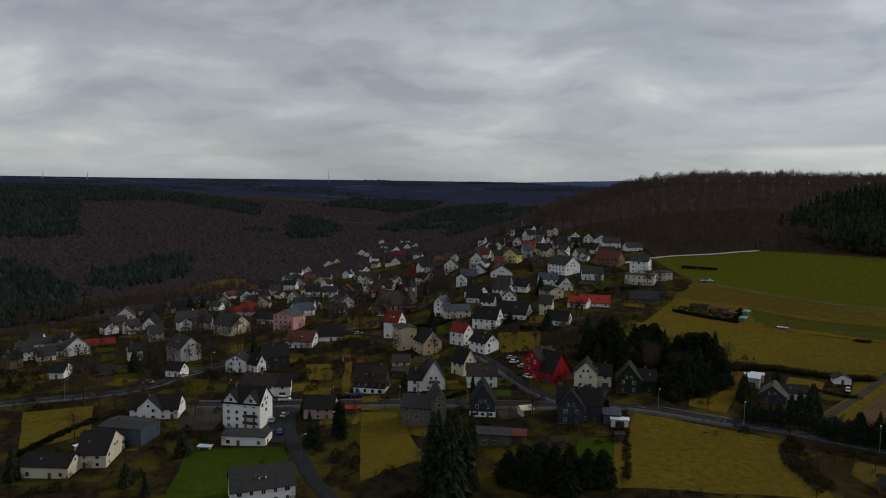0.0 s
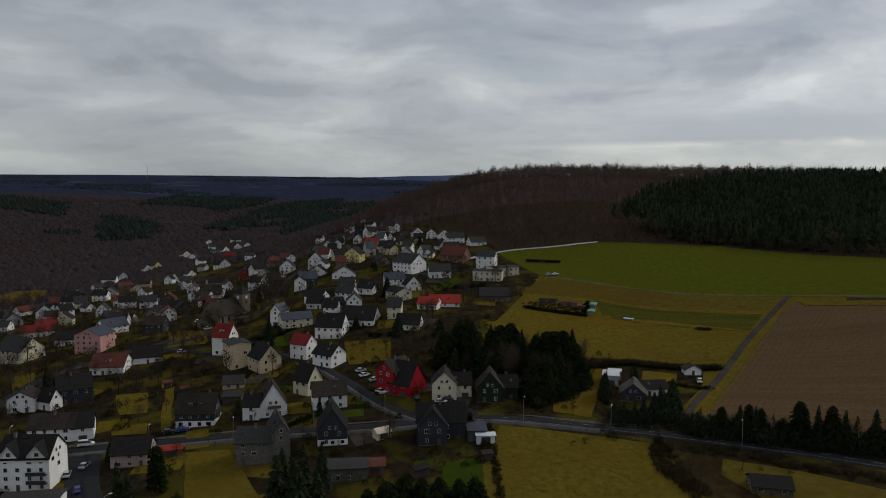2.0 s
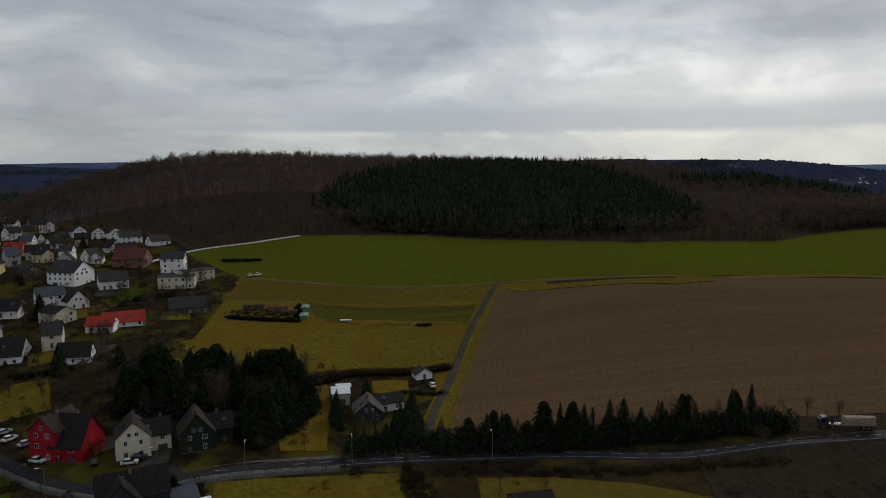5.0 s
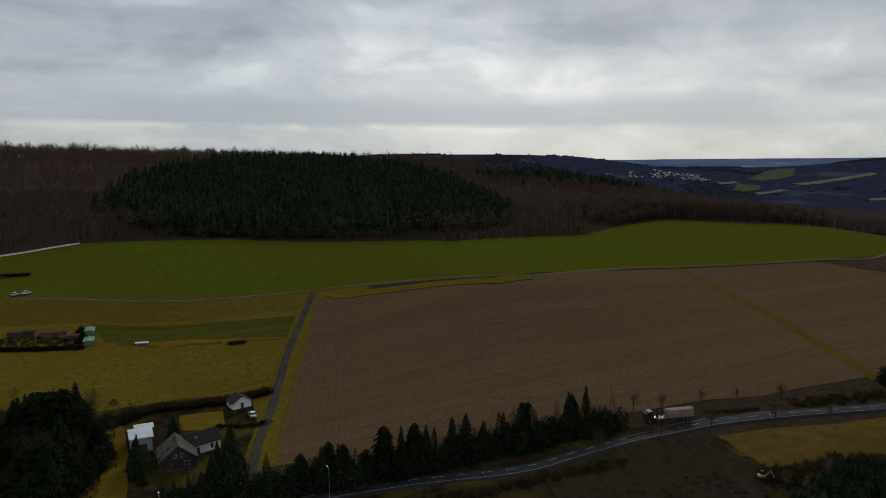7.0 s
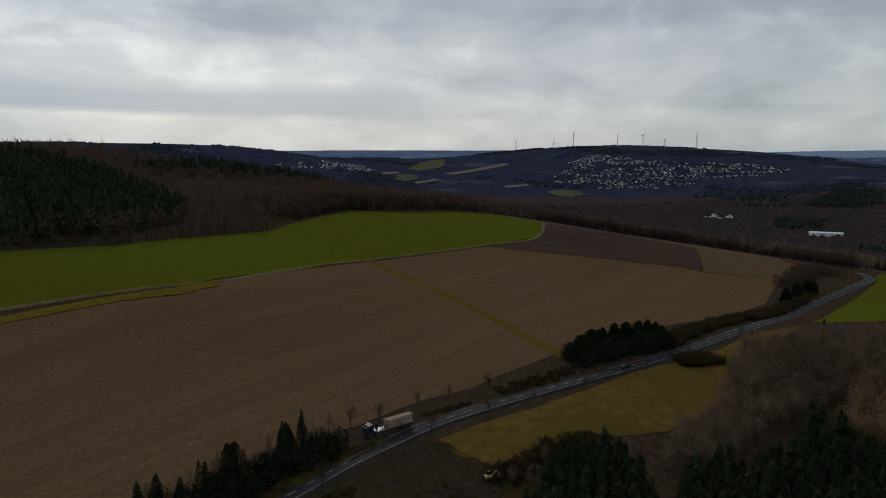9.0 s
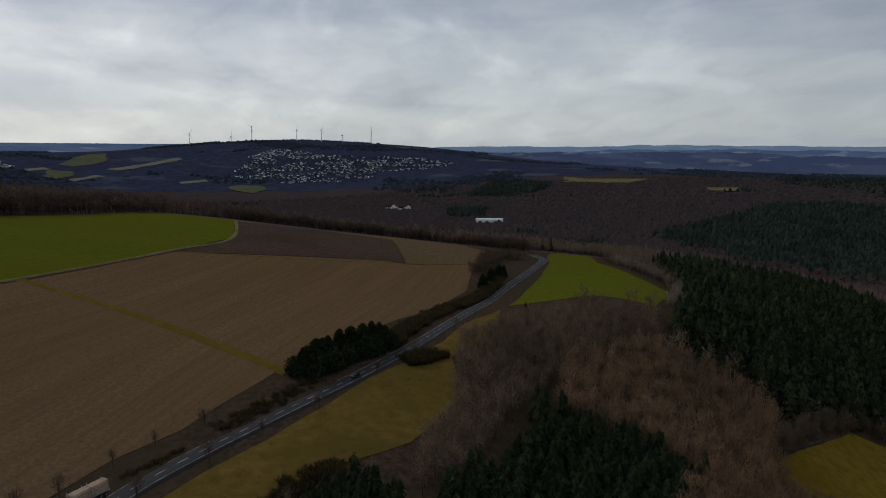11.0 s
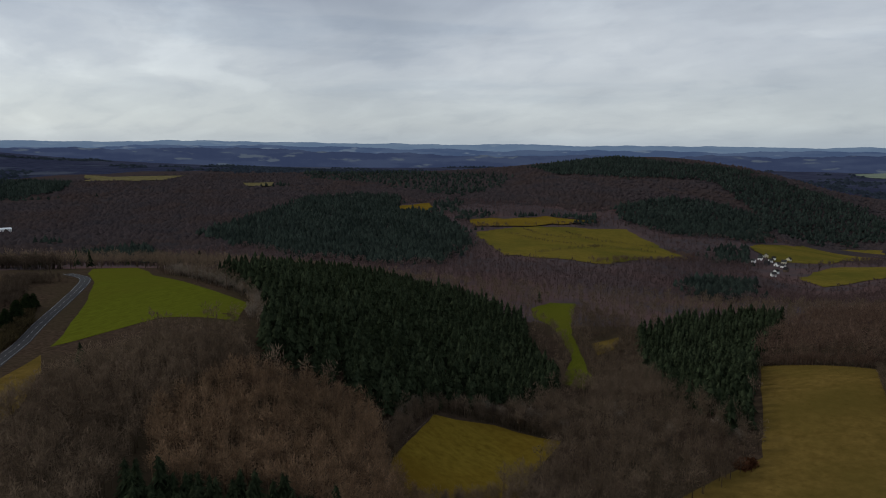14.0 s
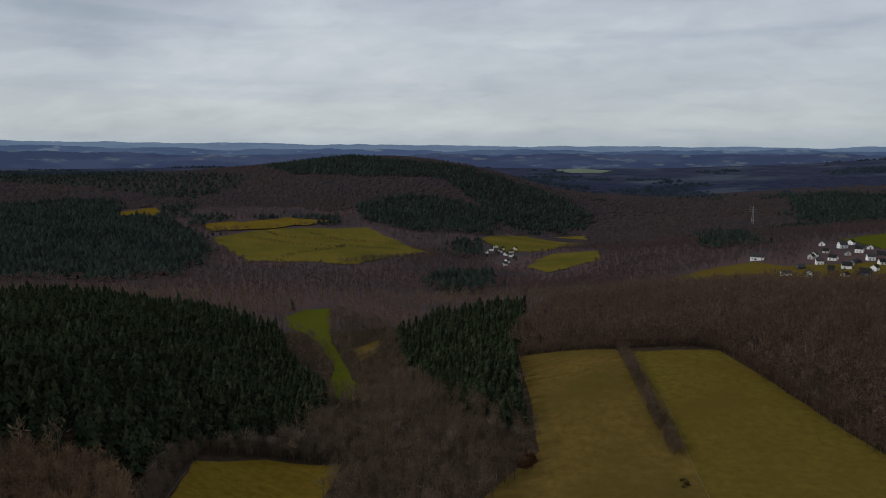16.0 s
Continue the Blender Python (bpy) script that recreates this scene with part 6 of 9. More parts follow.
plain_house(-64, -712, 161, 18.0, 9, 5.4, 1, 40, "white", "grey_roof", "white-rendered house with a grey tiled roof")
plain_house(-65, -605, 175, 11.9, 8, 4.2, 1, 36, "white", "grey_roof", "white-rendered house with a grey tiled roof")
plain_house(-81, -591, 163, 8.2, 8.5, 5.4, 0, 40, "white", "dark_roof", "white-rendered house with a dark tiled roof")
plain_house(-128, -675, 136, 10.6, 8, 4.2, 1, 42, "white", "dark_roof", "white-rendered house with a dark tiled roof")
plain_house(-161, -749, 192, 11.7, 9, 5.2, 1, 45, "white", "grey_roof", "white-rendered house with a grey tiled roof")
plain_house(-123, -623, 167, 11.2, 9, 5.2, 1, 40, "white", "slate_roof", "white-rendered house with a dark slate roof")
plain_house(-125, -584, 146, 11.9, 8.5, 5.4, 1, 45, "slate", "dark_roof", "slate-clad house with a dark tiled roof")
plain_house(-141, -606, 138, 7.4, 9, 5.2, 0, 40, "white", "dark_roof", "white-rendered house with a dark tiled roof")
plain_house(-166, -714, 148, 9.9, 8, 5.4, 1, 45, "white", "dark_roof", "white-rendered house with a dark tiled roof")
plain_house(-109, -655, 177, 9.0, 8, 5.4, 1, 36, "white", "grey_roof", "white-rendered house with a grey tiled roof")
plain_house(-107, -615, 160, 7.4, 9, 3.2, 1, 45, "slate", "dark_roof", "slate-clad house with a dark tiled roof")
plain_house(-159, -665, 179, 9.3, 8, 5.4, 1, 40, "white", "grey_roof", "white-rendered house with a grey tiled roof")
plain_house(-87, -638, 191, 8.8, 9, 3.2, 1, 40, "slate", "grey_roof", "slate-clad house with a grey tiled roof")
plain_house(-160, -639, 183, 9.0, 8, 4.2, 1, 42, "white", "dark_roof", "white-rendered house with a dark tiled roof")
plain_house(-108, -582, 135, 7.1, 9, 3.2, 0, 42, "white", "dark_roof", "white-rendered house with a dark tiled roof")
plain_house(286, -1069, -195, 7.7, 8, 5, 1, 42, "white", "grey_roof", "white-rendered house with a grey tiled roof")
plain_house(281, -1105, -195, 8.0, 8, 5, 1, 36, "white", "dark_roof", "white-rendered house with a dark tiled roof")
plain_house(267, -1074, -200, 8.7, 8.5, 5, 1, 42, "slate", "dark_roof", "slate-clad house with a dark tiled roof")
plain_house(237, -949, -206, 7.8, 8.5, 5, 0, 42, "white", "dark_roof", "white-rendered house with a dark tiled roof")
plain_house(242, -1063, -209, 7.7, 8.5, 5, 1, 42, "white", "grey_roof", "white-rendered house with a grey tiled roof")
plain_house(262, -1109, -178, 7.0, 8.5, 5, 1, 36, "white", "dark_roof", "white-rendered house with a dark tiled roof")
plain_house(229, -984, -195, 7.2, 9, 5, 1, 45, "brown", "dark_roof", "brown boarded house with a dark tiled roof")
plain_house(1772, -326, -112, 14.3, 9, 5, 1, 42, "white", "dark_roof", "white-rendered house with a dark tiled roof")
plain_house(1785, -345, -132, 13.0, 8.5, 5, 0, 36, "white", "brownred_roof", "white-rendered house with a faded red tiled roof")
plain_house(1727, -345, -94, 12.6, 8, 5, 1, 45, "white", "dark_roof", "white-rendered house with a dark tiled roof")
plain_house(1736, -366, -79, 14.1, 8.5, 5, 0, 36, "white", "dark_roof", "white-rendered house with a dark tiled roof")
plain_house(1366, -434, -111, 55.0, 25, 6, 1, 6, "white", "white_roof", "white-rendered house with a pale sheet roof")


plain_house(280, -1094, 173, 8.5, 8, 5, 1, 42, "white", "grey_roof", "white-rendered house with a grey tiled roof")
plain_house(275, -1117, 186, 9.5, 8, 4, 0, 42, "cream", "dark_roof", "cream-rendered house with a dark tiled roof")
plain_house(264, -1092, 199, 7.5, 8, 5, 1, 42, "white", "grey_roof", "white-rendered house with a grey tiled roof")
plain_house(253, -1075, 162, 8.5, 8, 4, 0, 42, "white", "dark_roof", "white-rendered house with a dark tiled roof")
plain_house(245, -1095, 175, 9.5, 8, 5, 1, 42, "cream", "grey_roof", "cream-rendered house with a grey tiled roof")
plain_house(236, -917, 201, 8.5, 8, 5, 1, 42, "white", "grey_roof", "white-rendered house with a grey tiled roof")
plain_house(241, -1118, 164, 9.5, 8, 4, 0, 42, "cream", "dark_roof", "cream-rendered house with a dark tiled roof")
infill = random.Random(41)
added = 0
while added < 64:
    x, y = infill.uniform(-225, 120), infill.uniform(395, 720)
    gap = min(math.hypot(x - a, y - b) for a, b in HOUSE_SPOTS)
    near_street = min(math.hypot(x - a, y - b) for line in STREETS for a, b in line)
    if gap < 15 or near_street < 6 or not inside(VILLAGE, np.array([x]), np.array([y]))[0] or inside(GREEN, np.array([x]), np.array([y]))[0] or (x > 60 and y < 440):
        continue
    wall, wall_word = infill.choice((("white", "white-rendered"), ("white", "white-rendered"), ("cream", "cream-rendered"), ("pale", "grey-rendered"), ("slate", "slate-clad"), ("brown", "brown boarded")))
    roof, roof_word = infill.choice((("dark_roof", "dark tiled"), ("dark_roof", "dark tiled"), ("slate_roof", "dark slate"), ("grey_roof", "grey tiled"), ("brown_roof", "brown tiled"), ("brownred_roof", "faded red tiled")))
    plain_house(x, y, infill.uniform(-45, 25), infill.uniform(8, 12), infill.uniform(8, 10), infill.choice((3.0, 3.4, 4.4, 5.2)), infill.choice((0, 1, 1)), infill.choice((38, 42, 46)), wall, roof, f"{wall_word} house with a {roof_word} roof")
    added += 1
hill_dice = random.Random(19)
for x, y in ((-118, -700), (-136, -722), (-150, -700), (-142, -650), (-178, -690), (-184, -735), (-176, -655), (-148, -775), (-178, -772), (-196, -710), (-132, -640), (-196, -665), (-112, -690)):
    wall, roof = hill_dice.choice(("white", "white", "pale", "slate")), hill_dice.choice(("dark_roof", "slate_roof", "grey_roof"))
    words = {"white": "white-rendered", "pale": "grey-rendered", "slate": "slate-clad"}[wall] + " house with a " + {"dark_roof": "dark tiled", "slate_roof": "dark slate", "grey_roof": "grey tiled"}[roof] + " roof"
    plain_house(x, y, hill_dice.uniform(130, 195), hill_dice.uniform(7, 10), hill_dice.uniform(7, 9), hill_dice.choice((3.2, 4.2)), hill_dice.choice((0, 1)), 40, wall, roof, words)
# ---- trees ----
rng = np.random.default_rng(5)


def spruce_shape(tiers, spikes, height=14.0, radius=3.1, seed=1, ragged=0.0, full=0.85):
    """Tiers of drooping boughs round a stem: vertices and triangles."""
    g = np.random.default_rng(seed)
    v, t = [], []
    for k in range(tiers):
        f = k / tiers
        z0 = height * (0.10 + 0.86 * f)
        r = radius * (1 - f) ** full + 0.12
        top = z0 + height * 1.35 / tiers
        c = len(v)
        v.append((0, 0, min(top, height)))
        turn = g.uniform(0, 6.28)
        for i in range(2 * spikes):
            a = turn + i * math.pi / spikes
            q = r * (g.uniform(0.85 - ragged, 1.15 + ragged) if i % 2 == 0 else g.uniform(0.5, 0.7))
            v.append((q * math.cos(a), q * math.sin(a), z0 - (0.12 * r if i % 2 == 0 else -0.25 * r) + g.uniform(-0.1, 0.1)))
        for i in range(2 * spikes):
            t.append((c, c + 1 + i, c + 1 + (i + 1) % (2 * spikes)))
    return np.array(v), np.array(t)


def bare_shape(twigs, width, height=13.0, seed=1, spread=3.6, stem=0.22, limbs=6, start=0.3):
    """A leafless crown: stem, limbs and many thin twigs."""
    g = np.random.default_rng(seed)
    v, t = [], []

    def sliver(a, b, w):
        a, b = np.array(a), np.array(b)
        d = b - a
        s = np.cross(d, g.normal(size=3))
        s *= w / 2 / (np.linalg.norm(s) + 1e-9)
        c = len(v)
        v.extend([a - s, a + s, b])
        t.append((c, c + 1, c + 2))

    lean = g.normal(size=2) * 0.3
    topc = np.array([lean[0], lean[1], height * 0.8])
    for k in range(3):
        a = 2.1 * k
        o, o2 = np.array([stem * math.cos(a), stem * math.sin(a), 0]), np.array([stem * math.cos(a + 2.1), stem * math.sin(a + 2.1), 0])
        c = len(v)
        v.extend([o, o2, topc])
        t.append((c, c + 1, c + 2))
    for k in range(limbs):
        f = g.uniform(start, 0.75)
        a = g.uniform(0, 6.28)
        o = topc * f
        r = spread * g.uniform(0.4, 0.75)
        sliver(o, o + np.array([r * math.cos(a), r * math.sin(a), height * g.uniform(0.18, 0.3)]), stem * 0.5)
    # fine twigs fill a rounded crown, pointing up and out
    middle, reach = np.array([lean[0], lean[1], height * 0.62]), np.array([spread * 0.85, spread * 0.85, height * 0.36])
    for k in range(twigs):
        u = g.normal(size=3)
        u /= np.linalg.norm(u)
        tip = middle + u * reach * g.uniform(0.2, 1.0) ** 0.6
        d = 0.9 * u + np.array([0, 0, 0.4]) + g.normal(size=3) * 0.4
        d /= np.linalg.norm(d)
        sliver(tip - d * spread * g.uniform(0.28, 0.5), tip, width * g.uniform(0.6, 1.4))
    return np.array(v), np.array(t)


def tuft_shape(blades, width, height=1.6, seed=1, spread=1.0):
    """A shrub: blades of twig and leaf from the ground up."""
    g = np.random.default_rng(seed)
    v, t = [], []
    for k in range(blades):
        a, r = g.uniform(0, 6.28), spread * math.sqrt(g.uniform(0, 1)) * 0.8
        o = np.array([r * math.cos(a), r * math.sin(a), g.uniform(0, 0.45) * height])
        d = np.array([0.5 * math.cos(a) + g.normal() * 0.5, 0.5 * math.sin(a) + g.normal() * 0.5, 0.9])
        e = o + d / np.linalg.norm(d) * height * g.uniform(0.35, 0.6)
        s = np.cross(e - o, g.normal(size=3))
        s *= width / 2 / (np.linalg.norm(s) + 1e-9)
        c = len(v)
        v.extend([o - s, o + s, e])
        t.append((c, c + 1, c + 2))
    return np.array(v), np.array(t)


BARE = [bare_shape(138, 0.17, seed=s, spread=4.5, limbs=5) for s in range(6)]
BARE_MID = [bare_shape(46, 0.36, seed=30 + s, spread=5.0, limbs=2) for s in range(6)]
BARE_TINY = [bare_shape(17, 0.85, height=11.5, seed=330 + s, spread=5.2, limbs=0, stem=0.3) for s in range(6)]
BARE_LITE = [bare_shape(28, 0.55, seed=130 + s, spread=4.6, limbs=2) for s in range(5)]


def dome_shape(seed, radius=6.0, height=12.0, low=0.4):
    """The rounded crown of one tree in a wood seen from far off."""
    g = np.random.default_rng(seed)
    v, t, n = [(g.normal() * 0.7, g.normal() * 0.7, height)], [], 5
    turn = g.uniform(0, 1.2)
    for i in range(n):
        a = turn + i * 6.283 / n
        q = radius * g.uniform(0.75, 1.3)
        v.append((q * math.cos(a), q * math.sin(a), height * low * g.uniform(0.8, 1.2)))
    for i in range(n):
        t.append((0, 1 + i, 1 + (i + 1) % n))
    return np.array(v), np.array(t)


def fir_shape(sprigs, height=14.0, radius=3.1, seed=1, width=0.55, full=0.7):
    """A conifer of many overlapping boughs set at random round the stem."""
    g = np.random.default_rng(seed)
    v, t = [], []
    for k in range(sprigs):
        f = (k + g.uniform(0, 1)) / sprigs
        f = 0.06 + 0.93 * f**1.15
        r = radius * (1 - f) ** full * g.uniform(0.7, 1.15) + 0.15
        a = g.uniform(0, 6.28)
        z = height * f
        out = np.array([math.cos(a), math.sin(a), 0])
        side = np.array([-math.sin(a), math.cos(a), 0])
        w = width * (0.35 + 0.65 * r) * g.uniform(0.7, 1.3)
        c = len(v)
        if g.random() < 0.6:
            v.append(out * 0.1 * r + (0, 0, min(z + 0.55 * r, height)))
            v.append(out * r - side * w + (0, 0, z + g.uniform(-0.25, 0.05) * r))
            v.append(out * r * g.uniform(0.8, 1.0) + side * w + (0, 0, z + g.uniform(-0.25, 0.05) * r))
        else:
            v.append(out * r * 1.15 + (0, 0, z + g.uniform(-0.3, 0.1) * r))
            v.append(out * 0.3 * r - side * w + (0, 0, z + 0.2 * r))
            v.append(out * 0.3 * r + side * w + (0, 0, z + 0.35 * r))
        t.append((c, c + 1, c + 2))
    return np.array(v), np.array(t)


FIR_FAR = [dome_shape(150 + s, 4.2, 13.0, 0.3) for s in range(5)]


def bush_shape(seed, leaves=90, width=0.26, height=1.6, spread=1.1):
    """A rounded evergreen bush of loose leaf clumps."""
    g = np.random.default_rng(seed)
    v, t = [], []
    for k in range(leaves):
        d = g.normal(size=3)
        d[2] = abs(d[2])
        d /= np.linalg.norm(d)
        o = d * (spread, spread, height) * g.uniform(0.7, 1.05)
        c = len(v)
        v.extend([o + g.normal(size=3) * width * 0.75 for _ in range(3)])
        t.append((c, c + 1, c + 2))
    return np.array(v), np.array(t)


BARE_FAR = [dome_shape(40 + s, low=0.06) for s in range(6)]


def joined(a, b):
    return np.concatenate([a[0], b[0]]), np.concatenate([a[1], b[1] + len(a[0])])


SPRUCE = [joined(spruce_shape(5, 5, height=12.0, radius=2.8, seed=s, ragged=0.25, full=0.7), fir_shape(40, height=12.0, radius=3.0, seed=s, width=0.3, full=0.7)) for s in range(6)]
SPRUCE_NEAR = [joined(spruce_shape(7, 7, height=11.0, radius=2.7, seed=200 + s, ragged=0.3, full=0.62), fir_shape(170, height=11.4, radius=3.0, seed=s, width=0.15, full=0.6)) for s in range(6)]
SPRUCE_MID = [joined(spruce_shape(4, 5, radius=2.9, seed=20 + s, ragged=0.2), fir_shape(8, radius=2.9, seed=10 + s, width=0.4)) for s in range(6)]
TUFT = [tuft_shape(60, 0.16, seed=s) for s in range(4)]
BUSH = [bush_shape(140 + s) for s in range(4)]
THICKET = [bush_shape(180 + s, leaves=330, width=0.12) for s in range(4)]


def scattered(poly, spacing, holes=(), margin=0.0):
    p = np.array(poly, float)
    gx, gy = np.meshgrid(np.arange(p[:, 0].min(), p[:, 0].max() + spacing, spacing), np.arange(p[:, 1].min(), p[:, 1].max() + spacing, spacing))
    x = (gx + rng.uniform(-0.45, 0.45, gx.shape) * spacing).ravel()
    y = (gy + rng.uniform(-0.45, 0.45, gy.shape) * spacing).ravel()
    keep = inside(poly, x, y)
    for h in holes:
        keep &= ~inside(h, x, y)
    return x[keep], y[keep]


def grow(name, shapes, x, y, material, label, category, size=(0.8, 1.2), stretch=(0.9, 1.15), sink=0.3):
    """One mesh of many plants standing on the land."""
    if not len(x):
        return None
    z = heights(x, y) - sink
    verts, tris, base = [], [], 0
    pick = rng.integers(len(shapes), size=len(x))
    for k, (v, t) in enumerate(shapes):
        idx = np.where(pick == k)[0]
        if not len(idx):
            continue
        a, s = rng.uniform(0, 6.28, len(idx)), rng.uniform(*size, len(idx))
        h = s * rng.uniform(*stretch, len(idx))
        ca, sa = np.cos(a)[:, None], np.sin(a)[:, None]
        vx, vy, vz = v[None, :, 0], v[None, :, 1], v[None, :, 2]
        w = np.stack([x[idx, None] + s[:, None] * (ca * vx - sa * vy), y[idx, None] + s[:, None] * (sa * vx + ca * vy), z[idx, None] + h[:, None] * vz], -1)
        verts.append(w.reshape(-1, 3))
        tris.append((t[None] + base + (np.arange(len(idx)) * len(v))[:, None, None]).reshape(-1, 3))
        base += len(idx) * len(v)
    ob = numpy_mesh(name, np.concatenate(verts), np.concatenate(tris), MAT[material])
    return tagged(ob, label, category, kind="stuff")


# woods, named by what stands there
SPRUCE_HILL = [(252, 449), (290, 397), (335, 334), (390, 304), (440, 312), (510, 372), (590, 462), (620, 572), (590, 652), (470, 652), (330, 602), (260, 532)]
BRUSH = [(314, 22), (332, -12), (340, -45), (322, -75), (304, -64), (287, -9), (265, 12), (246, 34), (219, 55), (215, 70), (235, 62), (255, 46)]
BIRCH = [(287, -9), (300, -54), (281, -80), (268, -92), (240, -64), (206, -45), (185, -10), (190, 20), (226, -21), (240, -10), (257, 10)]
SPRUCE_SOUTH = [(257, 17), (253, 10), (234, -14), (222, -21), (197, 5), (172, 40), (180, 75), (214, 66), (222, 44), (240, 28)]
SPRUCE_BIG = [(307, -71), (332, -98), (376, -133), (432, -152), (470, -225), (505, -360), (426, -404), (349, -385), (322, -338), (270, -280), (255, -225), (268, -140), (266, -100), (280, -95), (296, -80)]
VALLEY_WOOD = [(252, -225), (232, -235), (248, -262), (262, -350), (240, -345), (194, -248), (156, -201), (150, -190), (142, -160), (160, -128), (182, -85), (195, -60), (212, -95), (218, -165), (246, -165)]
SPRUCE_VALLEY = [(262, -407), (241, -454), (202, -486), (170, -480), (163, -301), (152, -222), (146, -195), (156, -192), (192, -235), (240, -345)]
BROWN_WEST = [(166, -320), (170, -374), (150, -480), (60, -540), (21, -540), (-150, -560), (-220, -440), (-200, -200), (-30, -120), (5, -150), (17, -172), (34, -228), (54, -287), (108, -290)]
NORTH_WOOD = [(150, 545), (160, 492), (213, 468), (255, 443), (285, 412), (322, 345), (345, 305), (388, 280), (430, 262), (487, 264), (572, 252), (620, 203), (650, 184), (682, 150), (690, 60), (760, 60), (800, 250), (700, 420), (760, 700), (620, 900), (350, 960), (120, 860), (60, 760), (60, 660), (120, 640)]
CONIFERS_SOUTH = [
    [(1213, -1024), (1169, -1117), (1065, -1168), (958, -1031), (844, -1005), (642, -788), (598, -700), (552, -565), (705, -496), (1028, -584)],
    [(725, -1115), (600, -1204), (571, -1139), (682, -1048)],
    [(609, -1318), (556, -1466), (457, -1577), (332, -1594), (301, -1252), (425, -1149), (540, -1201)],
    [(298, -679), (290, -778), (245, -829), (222, -701), (255, -595)],
    [(-124, -1391), (-174, -1370), (-82, -824), (-39, -843)],
    [(349, -1092), (308, -1143), (290, -1058), (312, -925)],
]
CONIFERS_HILL = [
    [(524, -1835), (419, -2010), (277, -1965), (176, -1895), (98, -1732), (113, -1617), (292, -1484), (379, -1624)],
    [(1070, -1857), (900, -2100), (683, -1990), (440, -2053), (521, -1819), (714, -1697), (906, -1689)],
    [(-438, -1996), (-564, -2051), (-606, -1792), (-425, -1318), (-345, -1327), (-316, -1473)],
    [(2200, -1900), (1800, -2000), (1406, -1707), (1007, -1623), (918, -1339), (1028, -1249), (1211, -1327), (1512, -1336)],
]
CONIFERS_EAST = [
    [(967, -357), (973, -452), (779, -350), (740, -290)],
    [(1646, -444), (1583, -516), (1420, -441), (1484, -390)],
    [(2785, -576), (2421, -727), (2045, -589), (2226, -501), (2431, -453)],
    [(2346, -862), (2031, -936), (1833, -794), (1827, -680), (1898, -592)],
    [(652, 457), (760, 425), (800, 340), (770, 290), (715, 345), (690, 400)],
    [(800, 330), (860, 250), (840, 190), (790, 260)],
]
CONIFERS_WEST = [
    [(-1643, 2254), (-1313, 2488), (-524, 2028), (-482, 1779), (-564, 1833), (-784, 1970), (-951, 1811), (-810, 1527), (-897, 1390)],
    [(-897, 1390), (-787, 1485), (-686, 1302), (-780, 1207)],
    [(-654, 1010), (-577, 964), (-445, 823), (-300, 560), (-330, 407), (-480, 420)],
    [(-395, 1800), (-329, 1783), (-253, 1668), (-243, 1518), (-288, 1461), (-339, 1558)],
    [(-371, 2104), (-340, 2601), (0, 2585), (-45, 2214), (-135, 1936), (-251, 2113)],
    [(-158, 1606), (-93, 1747), (30, 2238), (235, 2534), (187, 2163), (22, 1763), (-108, 1559)],
    [(-481, 917), (-479, 1130), (-445, 1187), (-367, 968), (-374, 879), (-426, 824)],
    [(20, 1800), (120, 1900), (190, 1400), (150, 1050), (80, 960), (20, 1400)],
]
CONIFER_PATCHES = CONIFERS_SOUTH + CONIFERS_HILL + CONIFERS_EAST + CONIFERS_WEST
FIELD_STRIPS = [(85, 330), (150, 415), (246, 314), (200, 270), (140, 225), (230, 150), (300, 95), (500, -50), (500, -110), (420, -60), (250, 100), (180, 150), (100, 190), (60, 240)]
FIELD_HULL = [(80, 330), (150, 485), (213, 464), (286, 410), (345, 302), (430, 259), (487, 260), (571, 249), (678, 150), (690, 90), (680, -20), (600, -100), (560, -140), (565, -185), (480, -146), (435, -138), (372, -126), (335, -90), (350, -50), (330, 0), (250, 60), (170, 150), (60, 180), (60, 240)]
CLEARED = [FIELD_HULL, FIELD_STRIPS, GREEN, PLOUGH, DARK_FIELD, STUBBLE, GREEN_SOUTH, ROAD_MEADOW, FRONT_MEADOW, SOUTH_MEADOW, BIG_MEADOW, BIG_MEADOW_WEST, VALLEY_MEADOW, VALLEY_NOOK, FAR_MEADOW, FAR_MEADOW_LOW, FAR_MEADOW_NEAR, HAMLET_MEADOW, HAMLET_SLOPE, WEST_MEADOW, STRIP_FAR, VILLAGE, HEDGE_GROUND]
def toward_village(poly, by):
    """A polygon moved towards the viewpoint hill, to keep the view over low ground open."""
    c = np.mean(np.array(poly, float), 0)
    d = np.array([100.0, 90.0]) - c
    d *= by / np.linalg.norm(d)
    return [(a + d[0], b + d[1]) for a, b in poly]


OPEN_FRONT = [toward_village(m, by) for m in (FAR_MEADOW, FAR_MEADOW_LOW, FAR_MEADOW_NEAR, HAMLET_MEADOW, HAMLET_SLOPE, WEST_MEADOW) for by in (30,)]
CLEARED += OPEN_FRONT + FAR_FIELDS
TOWN = [(2988, 38), (3390, -90), (3514, -422), (3411, -919), (3186, -1015), (2941, -865), (2960, -587), (2704, -488), (2766, -206)]
TOWN_NORTH = [(2680, 1110), (2890, 1061), (3300, 1000), (3480, 940), (3200, 820), (3049, 807), (2850, 950), (2660, 1060)]
SPRUCE_BELT = [(640, 472), (700, 446), (765, 424), (800, 352), (782, 318), (742, 332), (716, 372), (688, 412), (640, 446)]
NEAR_WOODS = [SPRUCE_HILL, BRUSH, BIRCH, SPRUCE_SOUTH, SPRUCE_BIG, VALLEY_WOOD, SPRUCE_VALLEY, BROWN_WEST, NORTH_WOOD]

